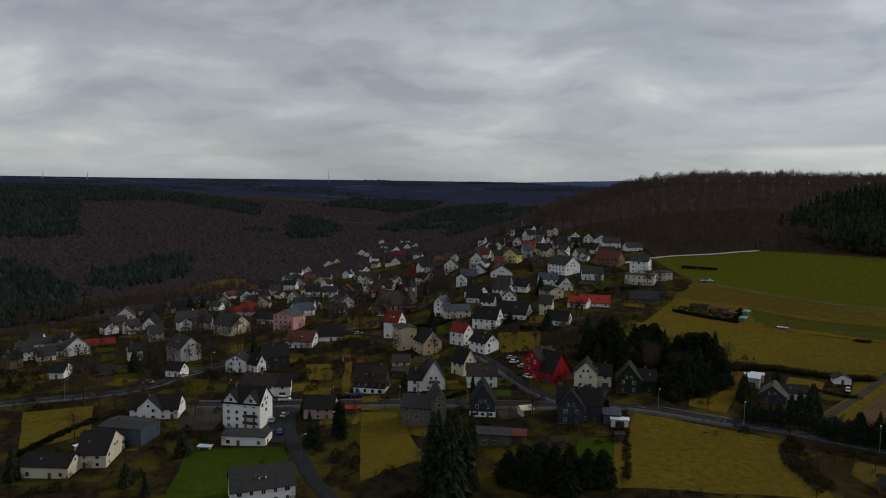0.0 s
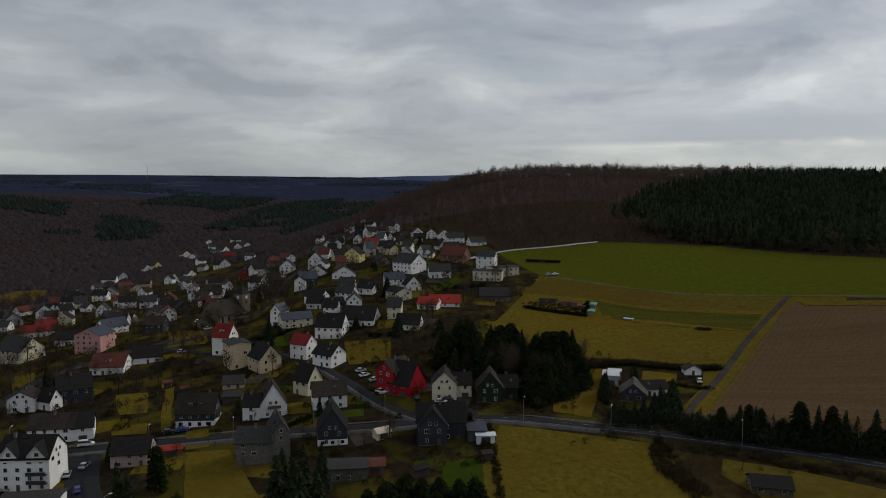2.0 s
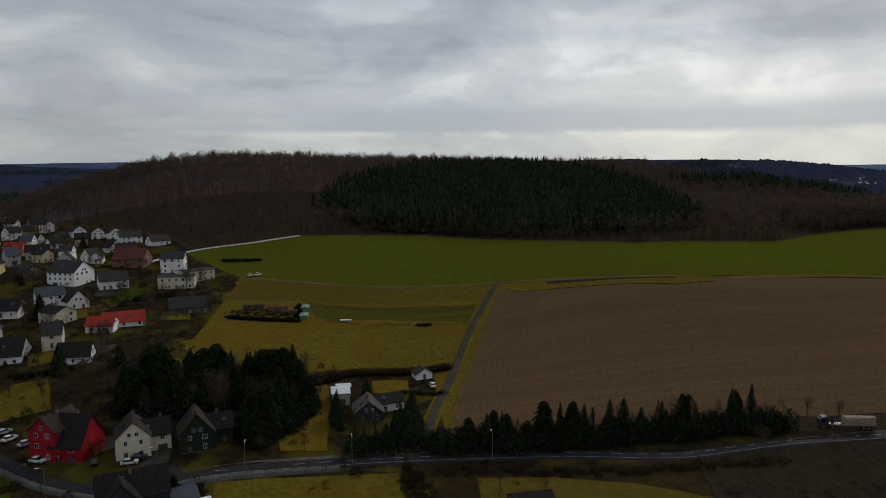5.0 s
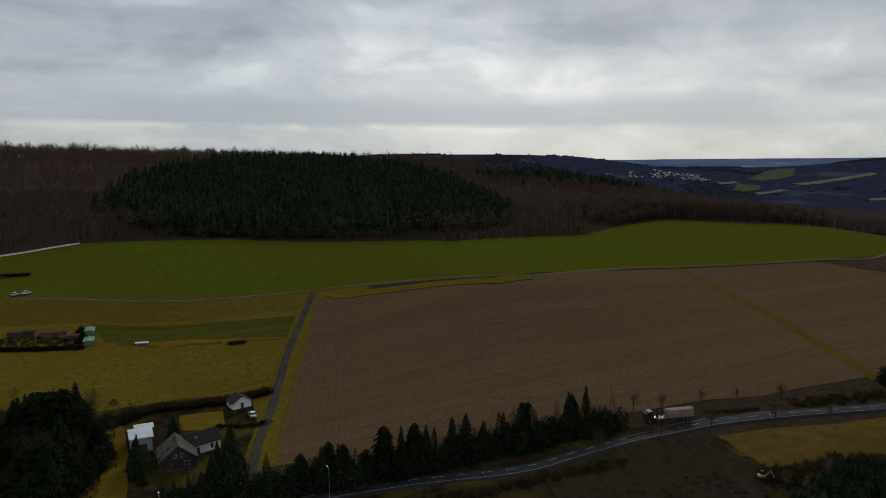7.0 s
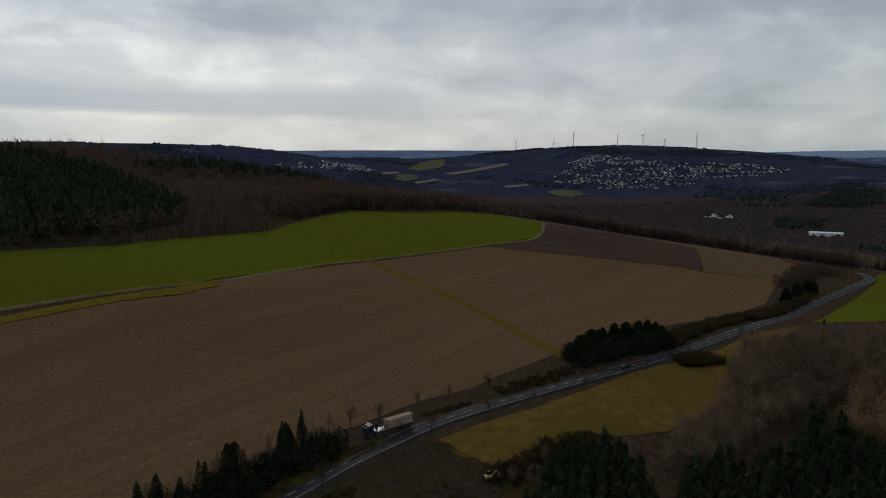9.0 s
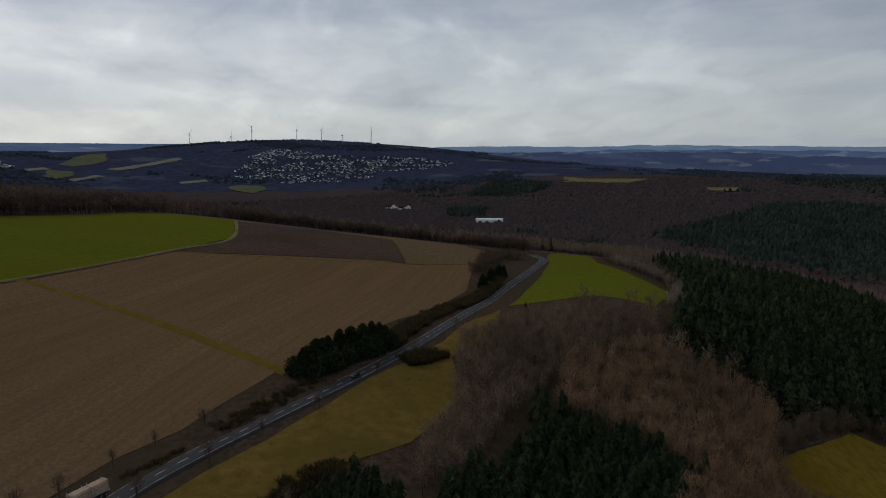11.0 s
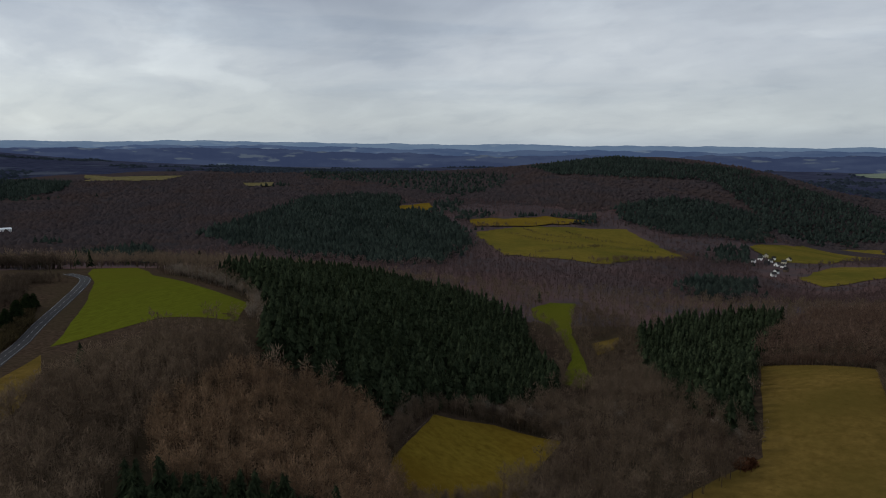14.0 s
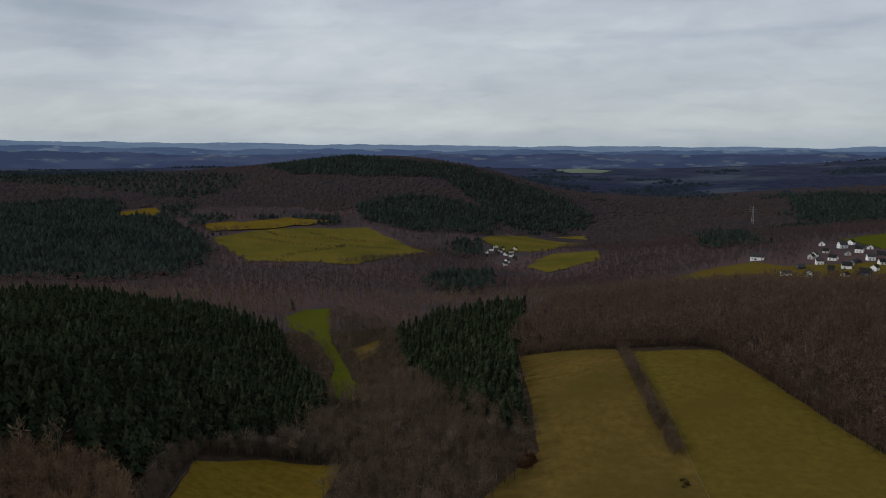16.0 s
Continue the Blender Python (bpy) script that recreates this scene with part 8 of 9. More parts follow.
band("hedge", [(-12, 361), (-4, 358), (7, 365)], 1.6, 0.7, (0.9, 1.1), "hedge", "clipped dark green hedge along a garden", shapes=BUSH)
band("hedge", [(36, 334), (45, 329), (54, 327.6)], 1.6, 0.7, (0.9, 1.1), "hedge", "clipped dark green hedge along a garden", shapes=BUSH)
band("hedge", [(9, 257.5), (2, 252)], 1.6, 0.7, (0.8, 1.0), "hedge", "clipped dark green hedge along a garden", shapes=BUSH)
band("hedge", [(96, 399), (112, 400)], 2.2, 0.7, (1.2, 1.5), "hedge", "tall dark green hedge above the red roofs", shapes=BUSH)
band("hedge", [(-135, 213), (-130, 230), (-125, 242)], 2.0, 0.7, (0.9, 1.2), "hedge", "long dark hedge beside the lawn", shapes=BUSH)
band("hedge", [(56, 233), (60, 229.6)], 3.0, 0.7, (1.3, 1.6), "hedge", "rounded dark evergreen bushes by the black house", shapes=BUSH)
band("hedge", [(64, 236), (61, 222), (57, 205), (52, 186)], 1.8, 0.8, (0.7, 1.0), "shrub", "brown beech hedge along the meadow")
band("hedge", [(122, 357), (134, 349), (148, 341.5)], 2.0, 0.6, (0.8, 1.2), "hedge", "dark hedge round the allotments", shapes=THICKET)
band("hedge", [(149.5, 346), (156.5, 357)], 1.4, 0.6, (1.0, 1.5), "hedge", "tall dark hedge beside the greenhouses", shapes=THICKET)
band("allotment_shrubs", [(127, 362), (138, 356), (148, 348)], 9, 1.3, (0.4, 1.2), "shrub", "brown shrubs and beds on the allotments", "shrubs", kind="stuff")
band("hedge", [(106, 280), (113, 278), (121, 276), (134, 276.5), (144, 270), (152, 264.5), (165, 258.5)], 2.2, 0.55, (1.3, 1.9), "shrub", "tall leafless hedge behind the cabins")
band("hedge", [(110, 279), (120, 276), (128, 276)], 3.0, 0.8, (0.9, 1.7), "hedge", "dark evergreen bushes in the hedge behind the cabins", shapes=THICKET)
band("hedge", [(139, 252), (145, 246), (150, 242)], 2.0, 0.7, (0.6, 1.0), "hedge", "low dark bushes behind the cabin", shapes=THICKET)
band("spruce_undergrowth", [(122, 213), (140, 200), (165, 185), (190, 170), (210, 158)], 6, 1.0, (1.0, 3.6), "spruce", "dark undergrowth beneath the roadside spruces", "undergrowth", kind="stuff", shapes=THICKET)
band("spruce_undergrowth", [(62, 288), (75, 288), (90, 285), (105, 270), (98, 256), (86, 250)], 12, 1.3, (1.2, 3.6), "spruce", "dark undergrowth beneath the spruces", "undergrowth", kind="stuff", shapes=THICKET)
band("spruce_undergrowth", [(104, 224), (110, 221), (118, 220), (126, 229)], 4, 0.9, (1.4, 3.0), "spruce", "dark evergreen screen round the cabins", "undergrowth", kind="stuff", shapes=THICKET)
band("conifer_thicket", [(20, 187), (31, 185), (44, 184.5)], 5, 1.0, (1.2, 3.8), "spruce", "dense rounded dark conifer thicket behind the gardens", "thicket", kind="stuff", shapes=THICKET)
band("pine_undergrowth", [(287, 87), (300, 72), (315, 53)], 7, 0.8, (1.5, 4.2), "spruce", "dark undergrowth beneath the pines", "undergrowth", kind="stuff", shapes=THICKET)
band("hedge", [(236, 136), (246, 123)], 2.0, 0.7, (0.5, 0.9), "shrub", "low dark leafless hedge above the road")
band("weed_clump", [(83, 213), (90, 215)], 3, 0.9, (0.35, 0.6), "shrub", "dark weed clump in the meadow", "weeds", kind="stuff")
band("roadside_scrub", [(255, 114), (268, 99), (283, 84)], 5, 1.1, (0.7, 1.3), "shrub", "brown roadside scrub below the field", "scrub", kind="stuff")
band("roadside_scrub", [(314, 52), (353, 25), (391, -8), (428, -40), (462, -58)], 7, 1.1, (1.2, 2.5), "shrub", "brown roadside scrub below the field", "scrub", kind="stuff")
band("roadside_scrub", [(462, -46), (490, -66), (514, -80), (500, -92)], 14, 1.8, (0.3, 0.6), "twig_dark", "leafless bushes in the bend of the road", "scrub", kind="stuff", shapes=BARE)
band("roadside_scrub", [(296, 48), (303, 36)], 9, 1.0, (1.3, 2.2), "shrub", "leafless bushes below the road", "scrub", kind="stuff")
band("scrub_bank", [(108, 206), (103, 194), (103, 178)], 6, 1.1, (0.8, 1.6), "shrub", "brown bramble bank beside the meadow", "scrub", kind="stuff")
band("scrub_bank", [(116, 200), (128, 192), (144, 178), (162, 166), (190, 148)], 4, 1.1, (0.7, 1.3), "shrub", "brown bramble bank below the road", "scrub", kind="stuff")
band("scrub_bank", [(206, 112), (214, 105), (224, 96), (230, 84)], 7, 1.0, (0.9, 2.0), "shrub", "ragged brown brush below the roadside meadow", "scrub", kind="stuff")
band("scrub_bank", [(150, 150), (180, 132), (205, 118)], 14, 2.6, (0.4, 1.1), "shrub", "brown brambles on disturbed ground", "scrub", kind="stuff")
band("hedge_strip", [(103, -277), (97, -224), (91, -189), (88, -170)], 5, 1.1, (0.3, 0.55), "twig_grey", "grey leafless hedge across the meadow", "hedge", kind="stuff", shapes=BARE_MID)
band("weed_clump", [(88, -153), (87.5, -148)], 2.5, 0.9, (0.5, 1.0), "shrub", "dark bramble clump in the meadow", "weeds", kind="stuff")
band("beech_bush", [(144, -168), (146, -165)], 5, 0.8, (1.2, 2.2), "russet", "rounded russet bush that keeps its dead leaves", "bush", kind="stuff", shapes=BUSH)
band("brush_pile", [(184.6, 301.4), (187.6, 298)], 2.6, 0.4, (0.5, 1.1), "shrub", "dark pile of cut brushwood on the grass", "brush pile", kind="stuff")
band("debris_row", [(155, 337), (169, 324), (188, 299), (200, 284)], 1.6, 0.8, (0.25, 0.55), "russet", "row of brown garden waste and cut brushwood", "debris", kind="stuff")
band("wood_edge", [(213, 463), (255, 436), (284, 408), (320, 344), (343, 303), (388, 278), (430, 260)], 9, 2.4, (0.35, 0.65), "twig_dark", "grey leafless bushes along the wood", "scrub", kind="stuff", shapes=BARE_MID)
band("tall_wood", [(500, 288), (566, 276), (622, 230), (662, 204), (700, 165)], 36, 4.2, (1.1, 1.55), "twig_hill", "tall leafless beeches above the green field", "woodland", kind="stuff", shapes=BARE_MID)
band("wood_edge", [(487, 262), (572, 250), (620, 201), (650, 182), (680, 150)], 9, 2.4, (0.5, 1.0), "twig_hill", "leafless trees along the wood", "scrub", kind="stuff", shapes=BARE_MID)
band("wood_edge", [(712, 92), (698, 20), (680, -54), (618, -112), (580, -128)], 30, 2.6, (0.55, 1.0), "twig_dark", "belt of leafless trees behind the crest", "scrub", kind="stuff", shapes=BARE_MID)
band("wood_edge", [(340, -100), (374, -132), (435, -148), (480, -156)], 10, 1.8, (0.35, 0.7), "twig_pale", "leafless bushes along the green field", "scrub", kind="stuff", shapes=BARE_MID)
band("wood_edge", [(165, -312), (108, -287), (56, -286), (34, -228), (15, -168)], 5, 1.3, (0.4, 0.75), "twig", "leafless bushes along the meadow", "scrub", kind="stuff", shapes=BARE_MID)

for line in ([(640, -900), (560, -880), (470, -900), (400, -930)], [(655, -985), (600, -960), (530, -1010)], [(500, -720), (470, -820), (480, -900)], [(590, -1030), (520, -1000), (430, -1010)]):
    band("far_hedge", line, 4, 3.0, (0.3, 0.6), "twig_dark", "dark leafless hedge across a far meadow", "hedge", shapes=BARE_MID)
band("wood_edge", [(420, -720), (360, -820), (345, -930), (400, -1000)], 16, 4.0, (0.4, 0.75), "twig", "leafless trees along the far meadow", "scrub", kind="stuff", shapes=BARE_MID)
band("wood_edge", [(204, -98), (214, -58), (234, -53), (248, -76), (268, -130), (254, -160), (222, -172)], 7, 1.9, (0.35, 0.75), "twig_grey", "grey rounded bare trees round the meadow", "scrub", kind="stuff", shapes=BARE)
band("tree_line", [(186, -745), (120, -800), (60, -850), (24, -877)], 10, 3.5, (0.4, 0.75), "twig_dark", "dark line of leafless trees along the railway", "tree line", kind="stuff", shapes=BARE_MID)


# tussocks of the rough meadows
TUSSOCK = [tuft_shape(9, 0.22, height=0.4, seed=170 + k, spread=0.8) for k in range(4)]
for poly, gap, material in ((FRONT_MEADOW, 1.5, "grass"), (ROAD_MEADOW, 2.2, "meadow"), (SOUTH_MEADOW, 2.6, "straw"), (BIG_MEADOW, 3.4, "meadow"), (BIG_MEADOW_WEST, 3.4, "olive")):
    x, y = scattered(poly, gap)
    grow("tussocks", TUSSOCK, x, y, material, "dry grass tussocks in a rough meadow", "grass", (0.5, 1.1), sink=0.0)


# ---- vehicles ----
def profile_body(points, half, inset=0.0):
    """A body from a side outline in x, z, drawn in towards the top."""
    bm = bmesh.new()
    top = max(z for _, z in points)
    low = min(z for _, z in points)
    rows = []
    for s in (-1, 1):
        rows.append([bm.verts.new((x, s * (half - inset * (z - low) / (top - low + 1e-6)), z)) for x, z in points])
    n = len(points)
    bm.faces.new(rows[0])
    bm.faces.new(rows[1][::-1])
    for i in range(n):
        bm.faces.new([rows[0][i], rows[1][i], rows[1][(i + 1) % n], rows[0][(i + 1) % n]])
    bmesh.ops.recalc_face_normals(bm, faces=bm.faces)
    return bm


def wheel(thing, x, y, r, width=0.22):
    bm = bmesh.new()
    bmesh.ops.create_cone(bm, cap_ends=True, segments=14, radius1=r, radius2=r, depth=width, matrix=Matrix.Translation((x, y, r)) @ pose(0, 0, 0, 90))
    w = part("wheel", bm, MAT["tyre"], thing)
    bm = bmesh.new()
    bmesh.ops.create_cone(bm, cap_ends=True, segments=12, radius1=r * 0.55, radius2=r * 0.55, depth=width + 0.04, matrix=Matrix.Translation((x, y, r)) @ pose(0, 0, 0, 90))
    part("rim", bm, MAT["steel"], w)


def car(x, y, turn, paint, label, van=False):
    z = max(land(x, y), land(x + 1, y), land(x, y + 1)) + 0.2
    thing = tagged(empty_at("car", pose(x, y, z, 0, 0, turn)), label, "van" if van else "car", "parked cars")
    body = [(-2.1, 0.3), (-2.15, 0.75), (-1.9, 0.92), (-1.1, 0.98), (1.2, 0.98), (2.0, 0.85), (2.15, 0.6), (2.1, 0.3)]
    cabin = [(-1.75, 0.96), (-1.35, 1.44), (0.35, 1.48), (1.2, 0.97)]
    if van:
        body = [(-2.4, 0.35), (-2.42, 1.2), (1.5, 1.2), (2.3, 0.95), (2.4, 0.6), (2.35, 0.35)]
        cabin = [(-2.38, 1.18), (-2.25, 1.95), (0.7, 1.95), (1.55, 1.18)]
    coat = plain("car_paint", paint, 0.25, 0.2, 0.6)
    part("body", profile_body(body, 0.88, 0.06), coat, thing)
    glass = part("glazing", profile_body(cabin, 0.82, 0.16), MAT["pane"], thing)
    roof = [(cabin[1][0] + 0.08, cabin[1][1] - 0.02), (cabin[1][0] + 0.2, cabin[1][1] + 0.05), (cabin[2][0] - 0.2, cabin[2][1] + 0.05), (cabin[2][0] - 0.08, cabin[2][1] - 0.02)]
    part("roof", profile_body(roof, 0.70, 0.04), coat, glass)
    for wx in (-1.35, 1.35):
        for wy in (-0.8, 0.8):
            wheel(thing, wx, wy, 0.32)
    for wy in (-0.62, 0.62):
        part("headlight", block(bmesh.new(), 2.08, 2.17, wy - 0.16, wy + 0.16, 0.62, 0.76), MAT["frame"], thing)


WHITE, SILVER, BLACK, BLUE, RED = (0.75, 0.75, 0.75), (0.42, 0.44, 0.46), (0.02, 0.02, 0.025), (0.03, 0.05, 0.22), (0.30, 0.02, 0.02)
car(34.7, 270.5, -52, WHITE, "white car parked before the red house")
car(31, 288.6, 30, WHITE, "white car parked in a yard")
car(30.3, 293.9, 25, SILVER, "silver car parked in a yard")
car(34.1, 282.6, 20, SILVER, "silver car parked in a yard")
car(38, 279, 120, SILVER, "silver car parked beside the red house")
car(-44, 358.9, 10, SILVER, "silver car by a lawn")
car(-42.6, 417.8, 20, WHITE, "white car on a village street")
car(46, 260.4, 80, BLACK, "black car by the cream house")
car(53, 254, -20, WHITE, "white car behind the black house")
car(-36, 260.5, 0, BLACK, "dark car parked along the street")
car(-31.8, 260.6, 5, BLUE, "blue car parked along the street")
car(55.8, 255.3, -30, BLACK, "dark car before the cream house")
car(-36, 394.6, 40, SILVER, "silver car by the green")
car(-60.3, 259.4, 5, WHITE, "white van parked on the side street", van=True)
car(-56.6, 242.7, 80, SILVER, "grey car on the side street")
car(-60, 238, 95, SILVER, "grey car beside the tall house")
car(-54.5, 227, 100, BLUE, "blue car beside the annex")
car(156.4, 409.5, 30, SILVER, "silver car at the field corner")
car(160, 408, 30, WHITE, "white car at the field corner")
car(282.4, 71, -48, BLACK, "black car on the country road")
car(150.7, 249.6, 60, WHITE, "white car by the small cabin")
car(-112, 292, 60, SILVER, "silver car on the main street")


def timber_truck(x, y, turn):
    z = land(x, y) + 0.28
    thing = tagged(empty_at("timber_truck", pose(x, y, z, 0, 0, turn)), "articulated truck loaded with pale cut logs", "truck")
    part("chassis", block(bmesh.new(), -8.2, 7.6, -0.5, 0.5, 0.75, 1.05), MAT["tyre"], thing)
    cab_bm = profile_body([(5.5, 0.7), (5.5, 3.5), (5.9, 3.75), (7.3, 3.4), (7.75, 2.0), (7.8, 0.7)], 1.25, 0.08)
    cab = part("cab", cab_bm, plain("truck_paint", (0.025, 0.025, 0.03), 0.5, 0.0, 0.3), thing)
    part("windscreen", block(bmesh.new(), 7.35, 7.8, -1.1, 1.1, 2.1, 2.9), plain("dark_cab_glass", (0.012, 0.013, 0.015), 0.35, 0.0, 0.3), cab)
    for s in (-1, 1):
        part("side_window", block(bmesh.new(), 6.4, 7.3, s * 1.2 - 0.06, s * 1.2 + 0.06, 2.1, 2.9), MAT["pane"], cab)
    part("bunk", block(bmesh.new(), -8.2, 4.6, -1.2, 1.2, 1.1, 1.3), MAT["steel"], thing)
    for sx in (-7.9, -4.3, -3.0, 0.6):
        for s in (-1, 1):
            part("stake", tube(bmesh.new(), (sx, s * 1.2, 1.2), (sx, s * 1.2, 3.9), 0.07, 0.06, 6), MAT["steel"], thing)
    load = part("log_load", block(bmesh.new(), -8.0, 0.8, -0.2, 0.2, 1.3, 1.5), MAT["wood"], thing, "stacked pale logs")
    g = random.Random(4)
    for x0, x1 in ((-8.1, -3.7), (-3.5, 0.9)):
        for row in range(8):
            for col in range(7 - row % 2):
                cy = (col - (3 if row % 2 == 0 else 2.5)) * 0.33
                cz = 1.48 + row * 0.29
                part("log", tube(bmesh.new(), (x0 + g.uniform(-0.1, 0.1), cy, cz), (x1 + g.uniform(-0.1, 0.1), cy, cz), 0.165, 0.15, 7), MAT["log_end"], load)
    crane = part("crane_post", tube(bmesh.new(), (4.0, 0, 1.2), (4.0, 0, 3.6), 0.28, 0.2, 8), MAT["tyre"], thing)
    part("crane_arm", tube(bmesh.new(), (4.0, 0.1, 3.5), (1.6, 0.1, 3.0), 0.16, 0.12, 6), MAT["tyre"], crane)
    part("crane_seat", block(bmesh.new(), 3.2, 3.8, -0.9, -0.3, 1.3, 2.4, 0.05), MAT["tyre"], crane)
    for wx in (-7.2, -5.9, -4.6, 4.2, 6.8):
        for wy in (-1.05, 1.05):
            wheel(thing, wx, wy, 0.5, 0.35)


timber_truck(223.9, 145.0, 136)


def digger(x, y, turn):
    thing = tagged(empty_at("excavator", pose(x, y, land(x, y) + 0.25, 0, 0, turn) @ Matrix.Diagonal((0.8, 0.8, 0.8, 1))), "small faded orange excavator on bare ground", "excavator")
    coat = surface("faded_orange_paint", (0.30, 0.17, 0.05), (0.42, 0.28, 0.13), 1.5, 0.4, rough=0.6, bump=0.1)
    for s in (-1, 1):
        part("track", profile_body([(-1.3, 0.15), (-1.1, 0.0), (1.1, 0.0), (1.3, 0.15), (1.3, 0.5), (1.1, 0.65), (-1.1, 0.65), (-1.3, 0.5)], 0.22), MAT["tyre"], thing).location.y = s * 0.8
    part("house_body", block(bmesh.new(), -1.4, 0.9, -0.95, 0.95, 0.75, 1.6, 0.12), coat, thing)
    part("cab", profile_body([(-0.4, 1.6), (-0.4, 2.7), (0.6, 2.7), (0.9, 1.6)], 0.5, 0.05), MAT["pane"], thing).location.y = 0.4
    boom = part("boom", tube(bmesh.new(), (0.8, -0.3, 1.3), (2.6, -0.3, 3.0), 0.2, 0.15), coat, thing)
    part("stick", tube(bmesh.new(), (2.6, -0.3, 3.0), (3.6, -0.3, 1.3), 0.14, 0.11), coat, boom)
    part("bucket", block(bmesh.new(), 3.3, 3.9, -0.7, 0.1, 0.7, 1.3, 0.15), MAT["steel"], boom)


digger(204.6, 115.0, -60)
digger(-122, 283, 200)


# ---- street furniture ----
def street_lamp(x, y, turn, h=7.5):
    thing = tagged(empty_at("street_lamp", pose(x, y, land(x, y), 0, 0, turn)), "slim grey street lamp with a curved arm", "street lamp", "street lamps")
    part("pole", tube(bmesh.new(), (0, 0, -0.5), (0, 0, h), 0.11, 0.06, 8), MAT["steel"], thing)
    arm = part("arm", tube(bmesh.new(), (0, 0, h), (1.2, 0, h + 0.35), 0.05, 0.04, 6), MAT["steel"], thing)
    part("lamp_head", block(bmesh.new(), 1.0, 1.9, -0.16, 0.16, h + 0.28, h + 0.46, 0.05), MAT["frame"], arm)


for x, y, a in ((98.7, 218.5, 60), (-43, 206, 30), (9.4, 247, 70), (75, 232, 60), (57, 244, 200), (-82, 261, 80), (-40, 249, 90), (-15, 245, 90), (33, 250, 160), (130, 198, 60), (-104, 305, 20), (-150, 268, 70)):
    street_lamp(x, y, a)


def post_fence(points, gap, h, label):
    c = curve_through(points, gap)
    thing = tagged(empty_at("fence", pose(c[0][0], c[0][1], land(*c[0]))), label, "fence")
    o = thing.matrix_basis.translation
    tops = []
    for x, y in c:
        z = land(x, y)
        p = Vector((x, y, z)) - o
        part("post", tube(bmesh.new(), p + Vector((0, 0, -0.3)), p + Vector((0, 0, h)), 0.07, 0.06, 5), MAT["wood"], thing)
        tops.append(p)
    for k in (0.45, 0.85):
        bm = bmesh.new()
        for a, b in zip(tops, tops[1:]):
            tube(bm, a + Vector((0, 0, h * k)), b + Vector((0, 0, h * k)), 0.025, 0.025, 4)
        bmesh.ops.remove_doubles(bm, verts=bm.verts, dist=0.01)
        part("rail", bm, MAT["wood"], thing)


post_fence([(146, 287), (157, 278), (171, 266)], 1.6, 1.9, "tall pale stake fence along the yellow field")
post_fence([(100, 222), (110, 217), (121, 214)], 1.5, 1.3, "wooden post fence before the cabins")
post_fence([(66, 233), (84, 224), (106, 208)], 4.0, 1.0, "low post fence along the meadow")
post_fence([(233, -57), (246, -76), (264, -128)], 6.0, 1.2, "post fence round the meadow")
post_fence([(80, -124), (84, -165), (88, -210), (100, -270)], 7.0, 1.2, "post fence across the meadow")


def shed(x, y, turn, w, d, h, wall, roof, label, name="shed", pitch=12):
    thing = begin(name, x, y, land(x, y), label, name.replace("_", " "))
    volume(thing, x, y, land(x, y), turn, w, d, h, 1, pitch, wall, roof, windows=False, far=True)


shed(153.2, 345.6, 58, 7.0, 3.0, 1.1, "green_sheet", "green_sheet", "green sheeted greenhouse on the allotments", "greenhouse", 10)
shed(158.4, 354.2, 58, 7.0, 3.0, 1.1, "green_sheet", "green_sheet", "green sheeted greenhouse on the allotments", "greenhouse", 10)
shed(146.5, 357.5, -38, 9, 3.6, 1.9, "brick", "brownred_roof", "long garden hut with a dull red roof")
shed(150.5, 351.2, -38, 3.4, 2.6, 1.7, "brick", "brownred_roof", "reddish garden hut on the allotments")
shed(140, 363, -38, 4, 3, 1.8, "brown", "brown_roof", "brown garden hut on the allotments")
shed(135, 364, -38, 4, 3, 1.8, "brown", "dark_roof", "dark garden hut on the allotments")
shed(166.2, 331.2, -40, 4.2, 1.4, 0.7, "pale", "white_roof", "low pale crate stack on the grass", "crate_stack", 4)
shed(-44, 312, 20, 3.2, 2.6, 2.1, "orange", "brownred_roof", "bright orange-red garden shed", "garden_shed", 24)
shed(-36, 302, 10, 3.0, 2.4, 2.0, "brown", "brownred_roof", "brown garden shed on a lawn", "garden_shed", 24)
shed(24.5, 214, -8, 5.5, 6, 2.4, "brick", "brownred_roof", "low outbuilding with a rusty red roof", "outbuilding", 8)
shed(29.5, 234.5, 20, 4.6, 3.4, 2.2, "cream", "cream", "pale yellow garden tent by the street", "garden_tent", 30)
shed(-33, 243.5, 10, 6, 4, 2.2, "brick", "orange_roof", "low shed with a bright red roof", "shed", 16)
shed(-20, 397, 20, 9, 4, 2.6, "brick", "grey_roof", "flat-roofed reddish garages by the church", "garage", 4)
shed(166, 442.5, -38, 22, 2.6, 1.1, "hedge", "hedge", "long low dark silage clamp on the green field", "silage_clamp", 14)
shed(57.5, 226.5, -10, 5.5, 7.5, 3.0, "bluegrey", "blueslate_roof", "glazed lean-to beside the black house", "lean_to", 14)
shed(59, 221.5, -10, 5.5, 2.6, 2.5, "white", "white_roof", "white canopy before the lean-to", "canopy", 6)
shed(36, 208, 20, 4.5, 3, 2.2, "brown", "dark_roof", "dark garden hut below the street", "garden_shed", 20)
shed(56, 211, 0, 3, 2.5, 2.2, "brown", "brown_roof", "small brown garden hut at the meadow edge", "garden_shed", 20)
shed(-76, 216, -5, 4, 1.6, 1.0, "white", "white_roof", "white covered stack beside the annex", "wood_stack", 6)
shed(-113, 222, 50, 16, 1.4, 1.2, "tarp_white", "tarp_white", "long white tarpaulin stack beside the hedge", "wood_stack", 6)


